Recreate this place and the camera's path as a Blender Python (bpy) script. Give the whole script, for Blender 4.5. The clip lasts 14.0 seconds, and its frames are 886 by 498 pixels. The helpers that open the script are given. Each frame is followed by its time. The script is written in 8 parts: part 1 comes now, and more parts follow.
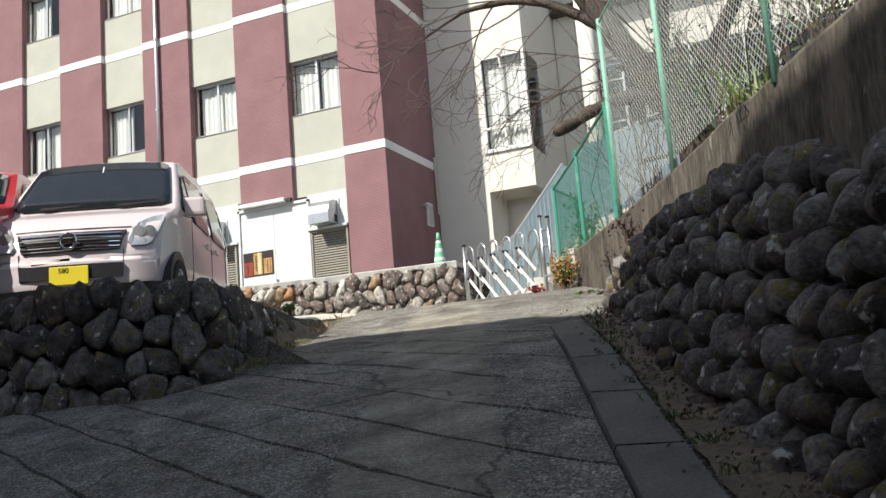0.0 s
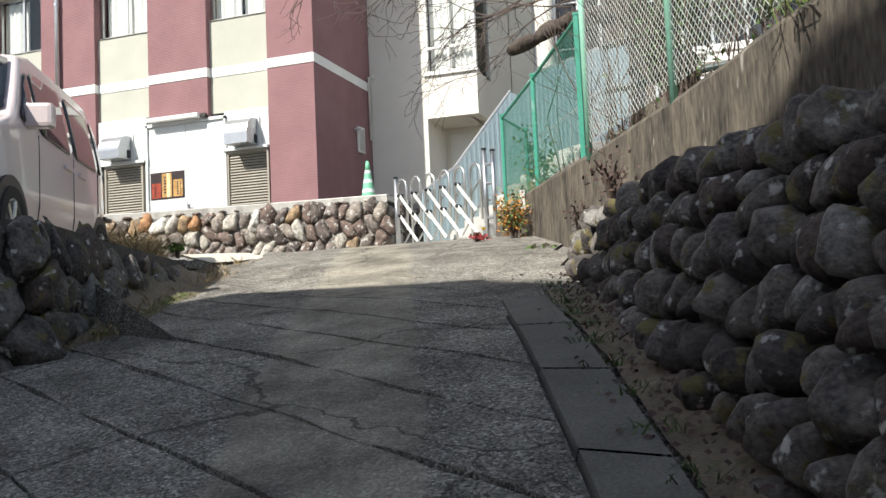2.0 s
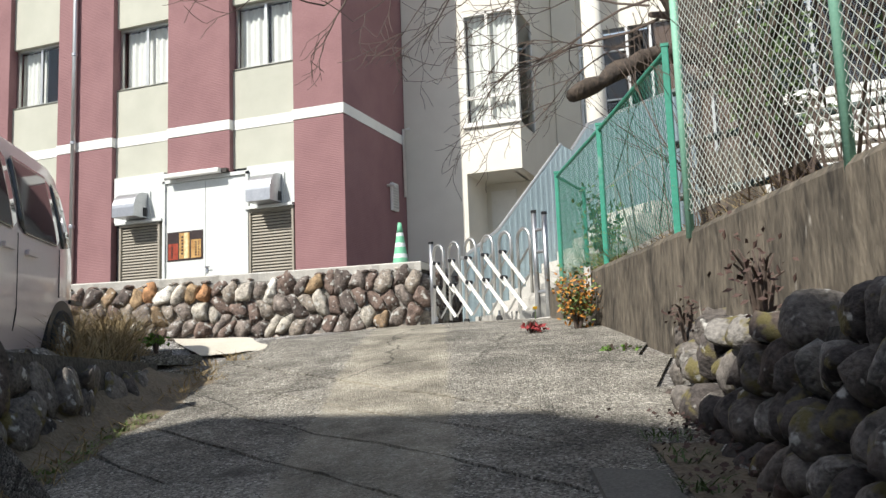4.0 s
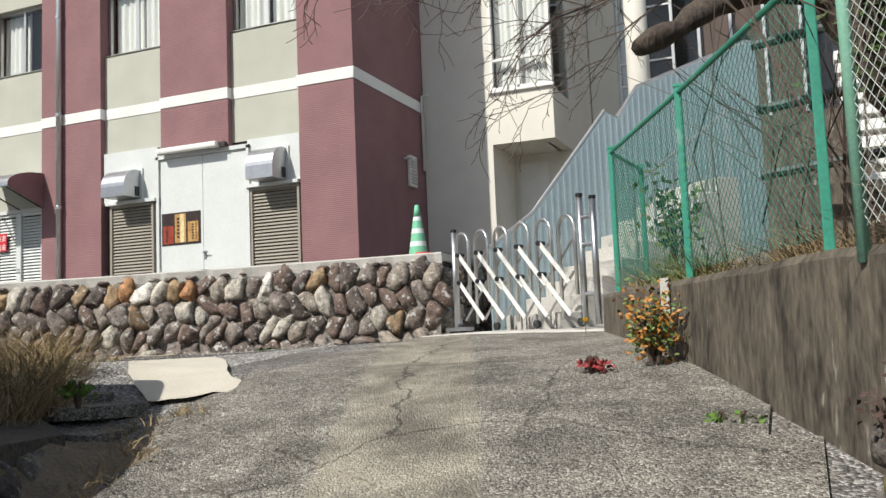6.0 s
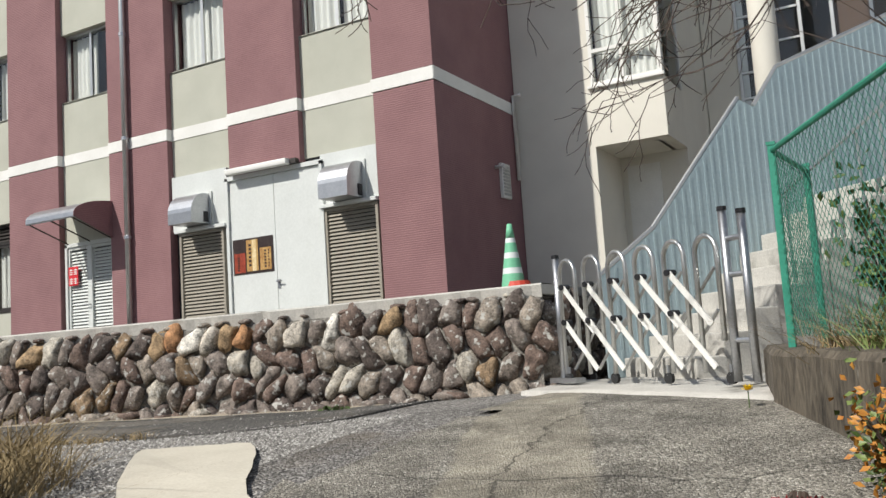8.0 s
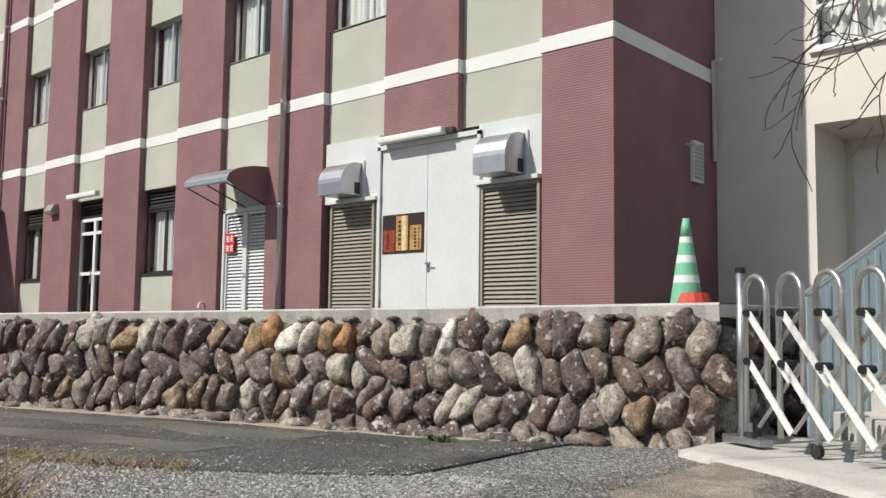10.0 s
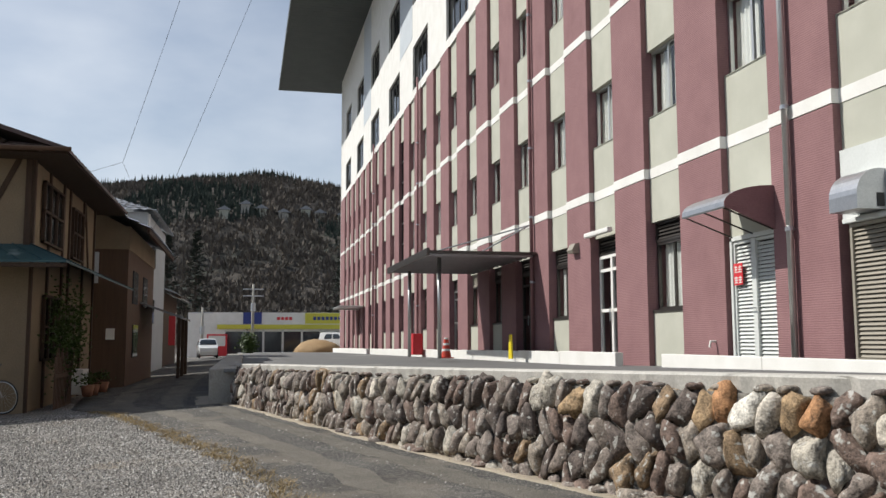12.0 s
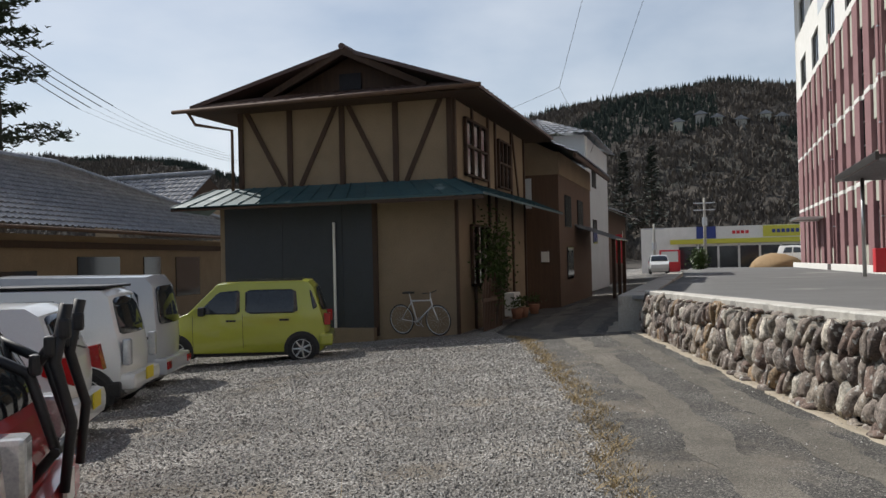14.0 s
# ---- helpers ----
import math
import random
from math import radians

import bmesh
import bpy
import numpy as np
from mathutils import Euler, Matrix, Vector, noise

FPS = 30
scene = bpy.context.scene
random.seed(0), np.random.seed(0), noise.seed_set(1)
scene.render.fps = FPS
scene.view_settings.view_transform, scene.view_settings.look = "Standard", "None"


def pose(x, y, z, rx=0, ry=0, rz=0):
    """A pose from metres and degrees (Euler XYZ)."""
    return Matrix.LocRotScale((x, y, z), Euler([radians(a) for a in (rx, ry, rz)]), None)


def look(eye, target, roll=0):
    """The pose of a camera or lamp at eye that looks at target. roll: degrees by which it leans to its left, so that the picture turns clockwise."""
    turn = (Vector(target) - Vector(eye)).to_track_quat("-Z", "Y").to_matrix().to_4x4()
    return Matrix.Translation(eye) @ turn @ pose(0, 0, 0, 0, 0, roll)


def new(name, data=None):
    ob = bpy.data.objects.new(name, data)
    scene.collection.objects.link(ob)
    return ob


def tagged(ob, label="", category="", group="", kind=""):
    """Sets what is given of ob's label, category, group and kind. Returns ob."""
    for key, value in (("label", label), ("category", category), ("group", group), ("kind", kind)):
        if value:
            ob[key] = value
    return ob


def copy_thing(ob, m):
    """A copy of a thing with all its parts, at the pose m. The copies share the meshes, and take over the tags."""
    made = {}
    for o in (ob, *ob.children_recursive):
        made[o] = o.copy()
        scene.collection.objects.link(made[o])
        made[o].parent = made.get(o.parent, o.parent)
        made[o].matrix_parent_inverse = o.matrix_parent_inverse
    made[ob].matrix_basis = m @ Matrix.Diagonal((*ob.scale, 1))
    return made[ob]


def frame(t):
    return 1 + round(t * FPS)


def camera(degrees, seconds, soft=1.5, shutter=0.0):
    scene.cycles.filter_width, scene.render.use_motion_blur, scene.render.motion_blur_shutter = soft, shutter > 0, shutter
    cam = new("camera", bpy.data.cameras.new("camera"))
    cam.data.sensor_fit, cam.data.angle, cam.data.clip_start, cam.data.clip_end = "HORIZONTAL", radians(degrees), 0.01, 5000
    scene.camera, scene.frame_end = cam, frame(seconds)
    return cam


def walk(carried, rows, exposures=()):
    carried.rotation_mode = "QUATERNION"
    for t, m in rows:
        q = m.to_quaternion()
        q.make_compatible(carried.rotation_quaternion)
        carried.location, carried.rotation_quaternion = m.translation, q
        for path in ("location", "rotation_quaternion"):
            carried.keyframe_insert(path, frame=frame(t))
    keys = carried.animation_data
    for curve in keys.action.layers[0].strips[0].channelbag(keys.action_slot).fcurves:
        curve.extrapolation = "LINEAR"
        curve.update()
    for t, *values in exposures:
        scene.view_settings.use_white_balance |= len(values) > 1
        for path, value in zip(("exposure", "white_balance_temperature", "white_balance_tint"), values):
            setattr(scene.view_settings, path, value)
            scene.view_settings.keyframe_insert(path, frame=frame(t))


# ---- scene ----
cam = camera(53.6, 14.0)
PATH = [
    (0, (8.312, -17.25, -1.981), (7.559, -15.424, -1.666), -4.7),
    (0.5, (8.174, -16.853, -1.93), (7.506, -14.976, -1.763), -5.2),
    (1, (8.088, -16.475, -1.891), (7.487, -14.57, -1.784), -3.1),
    (1.5, (7.944, -16.097, -1.786), (7.257, -14.225, -1.632), -2.6),
    (2, (7.765, -15.712, -1.635), (7.138, -13.818, -1.494), -2.6),
    (2.5, (7.62, -15.334, -1.54), (6.879, -13.486, -1.344), -2.9),
    (3, (7.482, -14.973, -1.466), (6.77, -13.118, -1.233), -3.2),
    (3.5, (7.329, -14.587, -1.349), (6.701, -12.698, -1.148), -2.9),
    (4, (7.193, -14.164, -1.204), (6.496, -12.308, -0.943), -2.1),
    (4.2, (7.116, -14.0, -1.178), (6.401, -12.151, -0.918), -2.5),
    (6.3, (6.478, -12.286, -0.634), (5.716, -10.447, -0.449), -2.3),
    (6.5, (6.41, -12.116, -0.573), (5.633, -10.283, -0.382), -2.5),
    (7, (6.197, -11.687, -0.507), (5.372, -9.875, -0.321), -4.4),
    (7.5, (6.031, -11.306, -0.426), (5.163, -9.515, -0.231), -5.1),
    (7.7, (5.988, -11.134, -0.387), (5.089, -9.359, -0.181), -4.7),
    (9.8, (5.422, -9.302, -0.031), (4.136, -7.781, 0.14), 0.5),
    (10, (5.395, -9.155, -0.002), (4.072, -7.665, 0.165), 0.7),
    (10.5, (5.311, -8.736, 0.063), (3.793, -7.443, 0.213), 0.7),
    (11, (5.108, -8.342, 0.129), (3.422, -7.273, 0.259), 0.6),
    (11.5, (4.93, -7.978, 0.225), (3.11, -7.166, 0.398), 0.4),
    (12, (4.783, -7.671, 0.326), (2.843, -7.235, 0.534), -0.2),
    (12.5, (4.573, -7.405, 0.408), (2.587, -7.282, 0.606), -0.9),
    (13, (4.374, -7.06, 0.48), (2.381, -7.167, 0.609), -1.3),
    (13.5, (4.145, -6.804, 0.516), (2.178, -7.167, 0.541), -2.7),
    (14, (3.86, -6.639, 0.55), (1.947, -7.222, 0.575), -1.3),
]
walk(cam, [(t, look(eye, target, roll)) for t, eye, target, roll in PATH],
     exposures=[(0, 0.5), (0.5, 0.58), (1, 0.84), (1.5, 0.88), (2, 0.76), (2.5, 0.7), (3, 0.62), (4, 0.56), (6.5, 0.14), (10, 0.05), (11.5, 0.1), (12.5, 0.14), (13, 0.06), (14, 0.04)])

# ---- world, sun, exposure ----
SUN_AZ, SUN_EL = radians(24.5), radians(45)
light_way = Vector((math.sin(SUN_AZ) * math.cos(SUN_EL), math.cos(SUN_AZ) * math.cos(SUN_EL), -math.sin(SUN_EL)))
world = bpy.data.worlds.new("sky")
scene.world = world
world.use_nodes = True
wn = world.node_tree
sky = wn.nodes.new("ShaderNodeTexSky")
sky.sky_type, sky.sun_disc = "NISHITA", False
sky.sun_elevation, sky.sun_rotation = SUN_EL, radians(180) + SUN_AZ
sky.air_density, sky.dust_density, sky.ozone_density = 1.0, 1.0, 1.5
# thin veil of high cloud over the blue
tcw = wn.nodes.new("ShaderNodeTexCoord")
mpw = wn.nodes.new("ShaderNodeMapping")
mpw.inputs["Scale"].default_value = (1.0, 2.2, 5.0)
cln = wn.nodes.new("ShaderNodeTexNoise")
cln.inputs["Scale"].default_value, cln.inputs["Detail"].default_value = 1.6, 6
clr = wn.nodes.new("ShaderNodeValToRGB")
clr.color_ramp.elements[0].position, clr.color_ramp.elements[1].position = 0.38, 0.72
clr.color_ramp.elements[0].color, clr.color_ramp.elements[1].color = (0.35, 0.35, 0.35, 1), (0.95, 0.95, 0.95, 1)
mxw = wn.nodes.new("ShaderNodeMix")
mxw.data_type = "RGBA"
mxw.inputs["B"].default_value = (9.2, 9.8, 10.6, 1)
wn.links.new(tcw.outputs["Generated"], mpw.inputs["Vector"])
wn.links.new(mpw.outputs["Vector"], cln.inputs["Vector"])
wn.links.new(cln.outputs["Fac"], clr.inputs["Fac"])
sepw = wn.nodes.new("ShaderNodeSeparateXYZ")
hzw = wn.nodes.new("ShaderNodeMapRange")
hzw.inputs["From Min"].default_value, hzw.inputs["From Max"].default_value = 0.0, 0.75
hzw.inputs["To Min"].default_value, hzw.inputs["To Max"].default_value = 1.0, 0.12
mlw = wn.nodes.new("ShaderNodeMath")
mlw.operation, mlw.use_clamp = "MULTIPLY", True
wn.links.new(tcw.outputs["Generated"], sepw.inputs[0])
wn.links.new(sepw.outputs["Z"], hzw.inputs["Value"])
wn.links.new(hzw.outputs["Result"], mlw.inputs[0])
wn.links.new(clr.outputs["Color"], mlw.inputs[1])
wn.links.new(mlw.outputs[0], mxw.inputs["Factor"])
wn.links.new(sky.outputs["Color"], mxw.inputs["A"])
wn.links.new(mxw.outputs["Result"], wn.nodes["Background"].inputs["Color"])
wn.nodes["Background"].inputs["Strength"].default_value = 0.085
sun = new("sun", bpy.data.lights.new("sun", "SUN"))
sun.data.energy, sun.data.angle, sun.data.color = 4.5, radians(0.55), (1.0, 0.965, 0.91)
sun.matrix_world = look((0, 0, 30), Vector((0, 0, 30)) + light_way)


# ---- materials ----
def mat(name, c1, c2=None, rough=0.8, metal=0.0, scale=6.0, fine=60.0, bump=0.15, depth=0.01, spread=None, mix=0.5, spec=0.4, stretch=(1, 1, 1), wear=None, per_piece=0.0):
    m = bpy.data.materials.new(name)
    m.use_nodes = True
    nt = m.node_tree
    b = nt.nodes["Principled BSDF"]
    b.inputs["Roughness"].default_value, b.inputs["Metallic"].default_value = rough, metal
    b.inputs["Specular IOR Level"].default_value = spec
    c2 = c2 or tuple(v * 0.72 for v in c1)
    tc = nt.nodes.new("ShaderNodeTexCoord")
    mp = nt.nodes.new("ShaderNodeMapping")
    mp.inputs["Scale"].default_value = stretch
    nt.links.new(tc.outputs["Object"], mp.inputs["Vector"])
    n1 = nt.nodes.new("ShaderNodeTexNoise")
    n1.inputs["Scale"].default_value, n1.inputs["Detail"].default_value, n1.inputs["Roughness"].default_value = scale, 6, 0.6
    n2 = nt.nodes.new("ShaderNodeTexNoise")
    n2.inputs["Scale"].default_value, n2.inputs["Detail"].default_value = fine, 3
    for n in (n1, n2):
        nt.links.new(mp.outputs["Vector"], n.inputs["Vector"])
    ramp = nt.nodes.new("ShaderNodeValToRGB")
    lo, hi = spread or (0.35, 0.68)
    ramp.color_ramp.elements[0].position, ramp.color_ramp.elements[1].position = lo, hi
    ramp.color_ramp.elements[0].color, ramp.color_ramp.elements[1].color = (*c2, 1), (*c1, 1)
    add = nt.nodes.new("ShaderNodeMath")
    add.operation = "MULTIPLY_ADD"
    add.inputs[1].default_value, add.inputs[2].default_value = mix, (1 - mix) * 0.5
    sm = nt.nodes.new("ShaderNodeMath")
    sm.operation = "MULTIPLY_ADD"
    sm.inputs[1].default_value = 1 - mix
    nt.links.new(n2.outputs["Fac"], sm.inputs[0])
    nt.links.new(n1.outputs["Fac"], add.inputs[0])
    add.inputs[2].default_value = 0.0
    nt.links.new(add.outputs[0], sm.inputs[2])
    nt.links.new(sm.outputs[0], ramp.inputs["Fac"])
    col = ramp.outputs["Color"]
    if wear:
        n3 = nt.nodes.new("ShaderNodeTexNoise")
        n3.inputs["Scale"].default_value, n3.inputs["Detail"].default_value = wear[1], 8
        nt.links.new(mp.outputs["Vector"], n3.inputs["Vector"])
        r3 = nt.nodes.new("ShaderNodeValToRGB")
        r3.color_ramp.elements[0].position, r3.color_ramp.elements[1].position = wear[2], wear[2] + (wear[3] if len(wear) > 3 else 0.1)
        mx = nt.nodes.new("ShaderNodeMix")
        mx.data_type = "RGBA"
        mx.inputs["B"].default_value = (*wear[0], 1)
        nt.links.new(n3.outputs["Fac"], r3.inputs["Fac"])
        nt.links.new(r3.outputs["Color"], mx.inputs["Factor"])
        nt.links.new(col, mx.inputs["A"])
        col = mx.outputs["Result"]
    if per_piece:
        oi = nt.nodes.new("ShaderNodeObjectInfo")
        mr = nt.nodes.new("ShaderNodeMapRange")
        mr.inputs["To Min"].default_value, mr.inputs["To Max"].default_value = 1 - per_piece, 1 + per_piece
        hs = nt.nodes.new("ShaderNodeHueSaturation")
        nt.links.new(oi.outputs["Random"], mr.inputs["Value"])
        nt.links.new(mr.outputs["Result"], hs.inputs["Value"])
        nt.links.new(col, hs.inputs["Color"])
        col = hs.outputs["Color"]
    nt.links.new(col, b.inputs["Base Color"])
    if bump:
        bp = nt.nodes.new("ShaderNodeBump")
        bp.inputs["Strength"].default_value, bp.inputs["Distance"].default_value = bump, depth
        nt.links.new(sm.outputs[0], bp.inputs["Height"])
        nt.links.new(bp.outputs["Normal"], b.inputs["Normal"])
    return m


def comb_stucco(name, c1, c2):
    """Painted render with combed horizontal grooves."""
    m = mat(name, c1, c2, rough=0.85, scale=1.3, fine=40, mix=0.6)
    nt = m.node_tree
    b = nt.nodes["Principled BSDF"]
    tc = nt.nodes.new("ShaderNodeTexCoord")
    wv = nt.nodes.new("ShaderNodeTexWave")
    wv.bands_direction = "Z"
    wv.inputs["Scale"].default_value, wv.inputs["Distortion"].default_value = 9.5, 2.6
    wv.inputs["Detail"].default_value, wv.inputs["Detail Scale"].default_value = 3, 0.9
    bp = nt.nodes.new("ShaderNodeBump")
    bp.inputs["Strength"].default_value, bp.inputs["Distance"].default_value = 0.3, 0.01
    nt.links.new(tc.outputs["Object"], wv.inputs["Vector"])
    nt.links.new(wv.outputs["Fac"], bp.inputs["Height"])
    nt.links.new(bp.outputs["Normal"], b.inputs["Normal"])
    return m


def stone_mat(name, stops, moss=None, light=0.0, seed=0.0):
    """River stone: one colour a stone, with veins, lichen and grain."""
    m = mat(name, (0.66, 0.66, 0.66), (0.14, 0.14, 0.14), rough=0.85, scale=11, fine=55, bump=1.0, depth=0.022, spread=(0.37, 0.62), mix=0.62)
    nt = m.node_tree
    b = nt.nodes["Principled BSDF"]
    oi = nt.nodes.new("ShaderNodeObjectInfo")
    cr = nt.nodes.new("ShaderNodeValToRGB")
    cr.color_ramp.interpolation = "CONSTANT"
    while len(cr.color_ramp.elements) < len(stops):
        cr.color_ramp.elements.new(0.5)
    for e, (p, c) in zip(cr.color_ramp.elements, stops):
        e.position, e.color = p, (*c, 1)
    nt.links.new(oi.outputs["Random"], cr.inputs["Fac"])
    old = b.inputs["Base Color"].links[0].from_socket
    mul = nt.nodes.new("ShaderNodeMix")
    mul.data_type, mul.blend_type = "RGBA", "MULTIPLY"
    mul.inputs["Factor"].default_value = 1.0
    dbl = nt.nodes.new("ShaderNodeMix")
    dbl.data_type, dbl.blend_type = "RGBA", "MULTIPLY"
    dbl.inputs["Factor"].default_value = 1.0
    dbl.inputs["B"].default_value = (2.2, 2.2, 2.2, 1)
    nt.links.new(old, dbl.inputs["A"])
    nt.links.new(dbl.outputs["Result"], mul.inputs["A"])
    nt.links.new(cr.outputs["Color"], mul.inputs["B"])
    col = mul.outputs["Result"]
    for c, sc, at in ((moss, 9, 0.58), ((0.45, 0.44, 0.4), 16, 0.68 - light)):
        if not c:
            continue
        tc = nt.nodes.new("ShaderNodeTexCoord")
        sh = nt.nodes.new("ShaderNodeVectorMath")
        sh.operation = "ADD"
        nt.links.new(tc.outputs["Object"], sh.inputs[0])
        nt.links.new(oi.outputs["Location"], sh.inputs[1])
        n = nt.nodes.new("ShaderNodeTexNoise")
        n.inputs["Scale"].default_value, n.inputs["Detail"].default_value = sc, 6
        nt.links.new(sh.outputs[0], n.inputs["Vector"])
        r = nt.nodes.new("ShaderNodeValToRGB")
        r.color_ramp.elements[0].position, r.color_ramp.elements[1].position = at, at + 0.07
        mx = nt.nodes.new("ShaderNodeMix")
        mx.data_type = "RGBA"
        mx.inputs["B"].default_value = (*c, 1)
        nt.links.new(n.outputs["Fac"], r.inputs["Fac"])
        nt.links.new(r.outputs["Color"], mx.inputs["Factor"])
        nt.links.new(col, mx.inputs["A"])
        col = mx.outputs["Result"]
    nt.links.new(col, b.inputs["Base Color"])
    return m


def aggregate(name, stops, scale, tone=(0.55, 1.25), tone_scale=1.1, rough=0.92, bump=0.9, depth=0.012, crack=None, strip=None, dirt=None):
    """Worn concrete, asphalt or gravel: single stones of many shades, stained in broad patches, with thin cracks."""
    m = bpy.data.materials.new(name)
    m.use_nodes = True
    nt = m.node_tree
    b = nt.nodes["Principled BSDF"]
    b.inputs["Roughness"].default_value, b.inputs["Specular IOR Level"].default_value = rough, 0.3
    tc = nt.nodes.new("ShaderNodeTexCoord")
    co = tc.outputs["Object"]

    def noise_of(sc, detail=5, rgh=0.6):
        n = nt.nodes.new("ShaderNodeTexNoise")
        n.inputs["Scale"].default_value, n.inputs["Detail"].default_value, n.inputs["Roughness"].default_value = sc, detail, rgh
        nt.links.new(co, n.inputs["Vector"])
        return n

    def blend(a, colour, fac):
        mx = nt.nodes.new("ShaderNodeMix")
        mx.data_type = "RGBA"
        nt.links.new(fac, mx.inputs["Factor"])
        nt.links.new(a, mx.inputs["A"])
        mx.inputs["B"].default_value = (*colour, 1)
        return mx.outputs["Result"]

    def ramped(v, lo, hi, a=0.0, z=1.0):
        r = nt.nodes.new("ShaderNodeMapRange")
        r.inputs["From Min"].default_value, r.inputs["From Max"].default_value = lo, hi
        r.inputs["To Min"].default_value, r.inputs["To Max"].default_value = a, z
        nt.links.new(v, r.inputs["Value"])
        return r.outputs["Result"]

    vo = nt.nodes.new("ShaderNodeTexVoronoi")
    vo.inputs["Scale"].default_value = scale
    nt.links.new(co, vo.inputs["Vector"])
    sp = nt.nodes.new("ShaderNodeSeparateColor")
    nt.links.new(vo.outputs["Color"], sp.inputs["Color"])
    cr = nt.nodes.new("ShaderNodeValToRGB")
    while len(cr.color_ramp.elements) < len(stops):
        cr.color_ramp.elements.new(0.5)
    for e, (p, c) in zip(cr.color_ramp.elements, stops):
        e.position, e.color = p, (*c, 1)
    nt.links.new(sp.outputs["Red"], cr.inputs["Fac"])
    col = cr.outputs["Color"]
    if dirt:
        col = blend(col, dirt[0], ramped(noise_of(dirt[1], 7).outputs["Fac"], dirt[2], dirt[2] + 0.12, 0.0, 0.75))
    if strip:
        dot = nt.nodes.new("ShaderNodeVectorMath")
        dot.operation = "DOT_PRODUCT"
        dot.inputs[1].default_value = (1.0, strip[0], 0.0)
        nt.links.new(co, dot.inputs[0])
        ad = nt.nodes.new("ShaderNodeMath")
        ad.operation = "ADD"
        ad.inputs[1].default_value = strip[1] - 0.09
        nt.links.new(dot.outputs["Value"], ad.inputs[0])
        wob = nt.nodes.new("ShaderNodeMath")
        wob.operation = "MULTIPLY_ADD"
        wob.inputs[1].default_value = 0.18
        nt.links.new(noise_of(3.0).outputs["Fac"], wob.inputs[0])
        nt.links.new(ad.outputs[0], wob.inputs[2])
        ab = nt.nodes.new("ShaderNodeMath")
        ab.operation = "ABSOLUTE"
        nt.links.new(wob.outputs[0], ab.inputs[0])
        col = blend(col, strip[3], ramped(ab.outputs[0], strip[2], strip[2] - 0.04, 0.0, 0.5))
    sc_ = nt.nodes.new("ShaderNodeVectorMath")
    sc_.operation = "SCALE"
    nt.links.new(col, sc_.inputs[0])
    nt.links.new(ramped(noise_of(tone_scale, 8, 0.66).outputs["Fac"], 0.36, 0.64, tone[0], tone[1]), sc_.inputs["Scale"])
    col = sc_.outputs["Vector"]
    if crack:
        wp = nt.nodes.new("ShaderNodeVectorMath")
        wp.operation = "MULTIPLY_ADD"
        wp.inputs[1].default_value = (0.5, 0.5, 0.0)
        nt.links.new(noise_of(1.8, 6).outputs["Color"], wp.inputs[0])
        nt.links.new(co, wp.inputs[2])
        ve = nt.nodes.new("ShaderNodeTexVoronoi")
        ve.feature = "DISTANCE_TO_EDGE"
        ve.inputs["Scale"].default_value = crack[0]
        nt.links.new(wp.outputs["Vector"], ve.inputs["Vector"])
        col = blend(col, (0.02, 0.018, 0.016), ramped(ve.outputs["Distance"], crack[1], crack[1] * 0.4, 0.0, 0.6))
    nt.links.new(col, b.inputs["Base Color"])
    hs = nt.nodes.new("ShaderNodeMath")
    hs.operation = "MULTIPLY_ADD"
    hs.inputs[1].default_value = -0.8
    nt.links.new(vo.outputs["Distance"], hs.inputs[0])
    nt.links.new(noise_of(scale * 0.35, 4).outputs["Fac"], hs.inputs[2])
    bp = nt.nodes.new("ShaderNodeBump")
    bp.inputs["Strength"].default_value, bp.inputs["Distance"].default_value = bump, depth
    nt.links.new(hs.outputs[0], bp.inputs["Height"])
    nt.links.new(bp.outputs["Normal"], b.inputs["Normal"])
    return m


def island_mat(name, stops, rough=0.9):
    """Loose pieces in one mesh, each of its own shade."""
    m = mat(name, (0.3, 0.3, 0.3), (0.2, 0.2, 0.2), rough=rough)
    nt = m.node_tree
    b = nt.nodes["Principled BSDF"]
    ge = nt.nodes.new("ShaderNodeNewGeometry")
    cr = nt.nodes.new("ShaderNodeValToRGB")
    while len(cr.color_ramp.elements) < len(stops):
        cr.color_ramp.elements.new(0.5)
    for e, (p, c) in zip(cr.color_ramp.elements, stops):
        e.position, e.color = p, (*c, 1)
    nt.links.new(ge.outputs["Random Per Island"], cr.inputs["Fac"])
    nt.links.new(cr.outputs["Color"], b.inputs["Base Color"])
    return m


def glass_mat(name, tint=(0.9, 0.95, 0.95)):
    m = bpy.data.materials.new(name)
    m.use_nodes = True
    nt = m.node_tree
    out = nt.nodes["Material Output"]
    nt.nodes.remove(nt.nodes["Principled BSDF"])
    tr, gl = nt.nodes.new("ShaderNodeBsdfTransparent"), nt.nodes.new("ShaderNodeBsdfGlossy")
    tr.inputs["Color"].default_value = (*tint, 1)
    gl.inputs["Roughness"].default_value = 0.02
    fr, mx = nt.nodes.new("ShaderNodeFresnel"), nt.nodes.new("ShaderNodeMixShader")
    fr.inputs["IOR"].default_value = 1.7
    nt.links.new(fr.outputs[0], mx.inputs[0])
    nt.links.new(tr.outputs[0], mx.inputs[1])
    nt.links.new(gl.outputs[0], mx.inputs[2])
    nt.links.new(mx.outputs[0], out.inputs["Surface"])
    return m


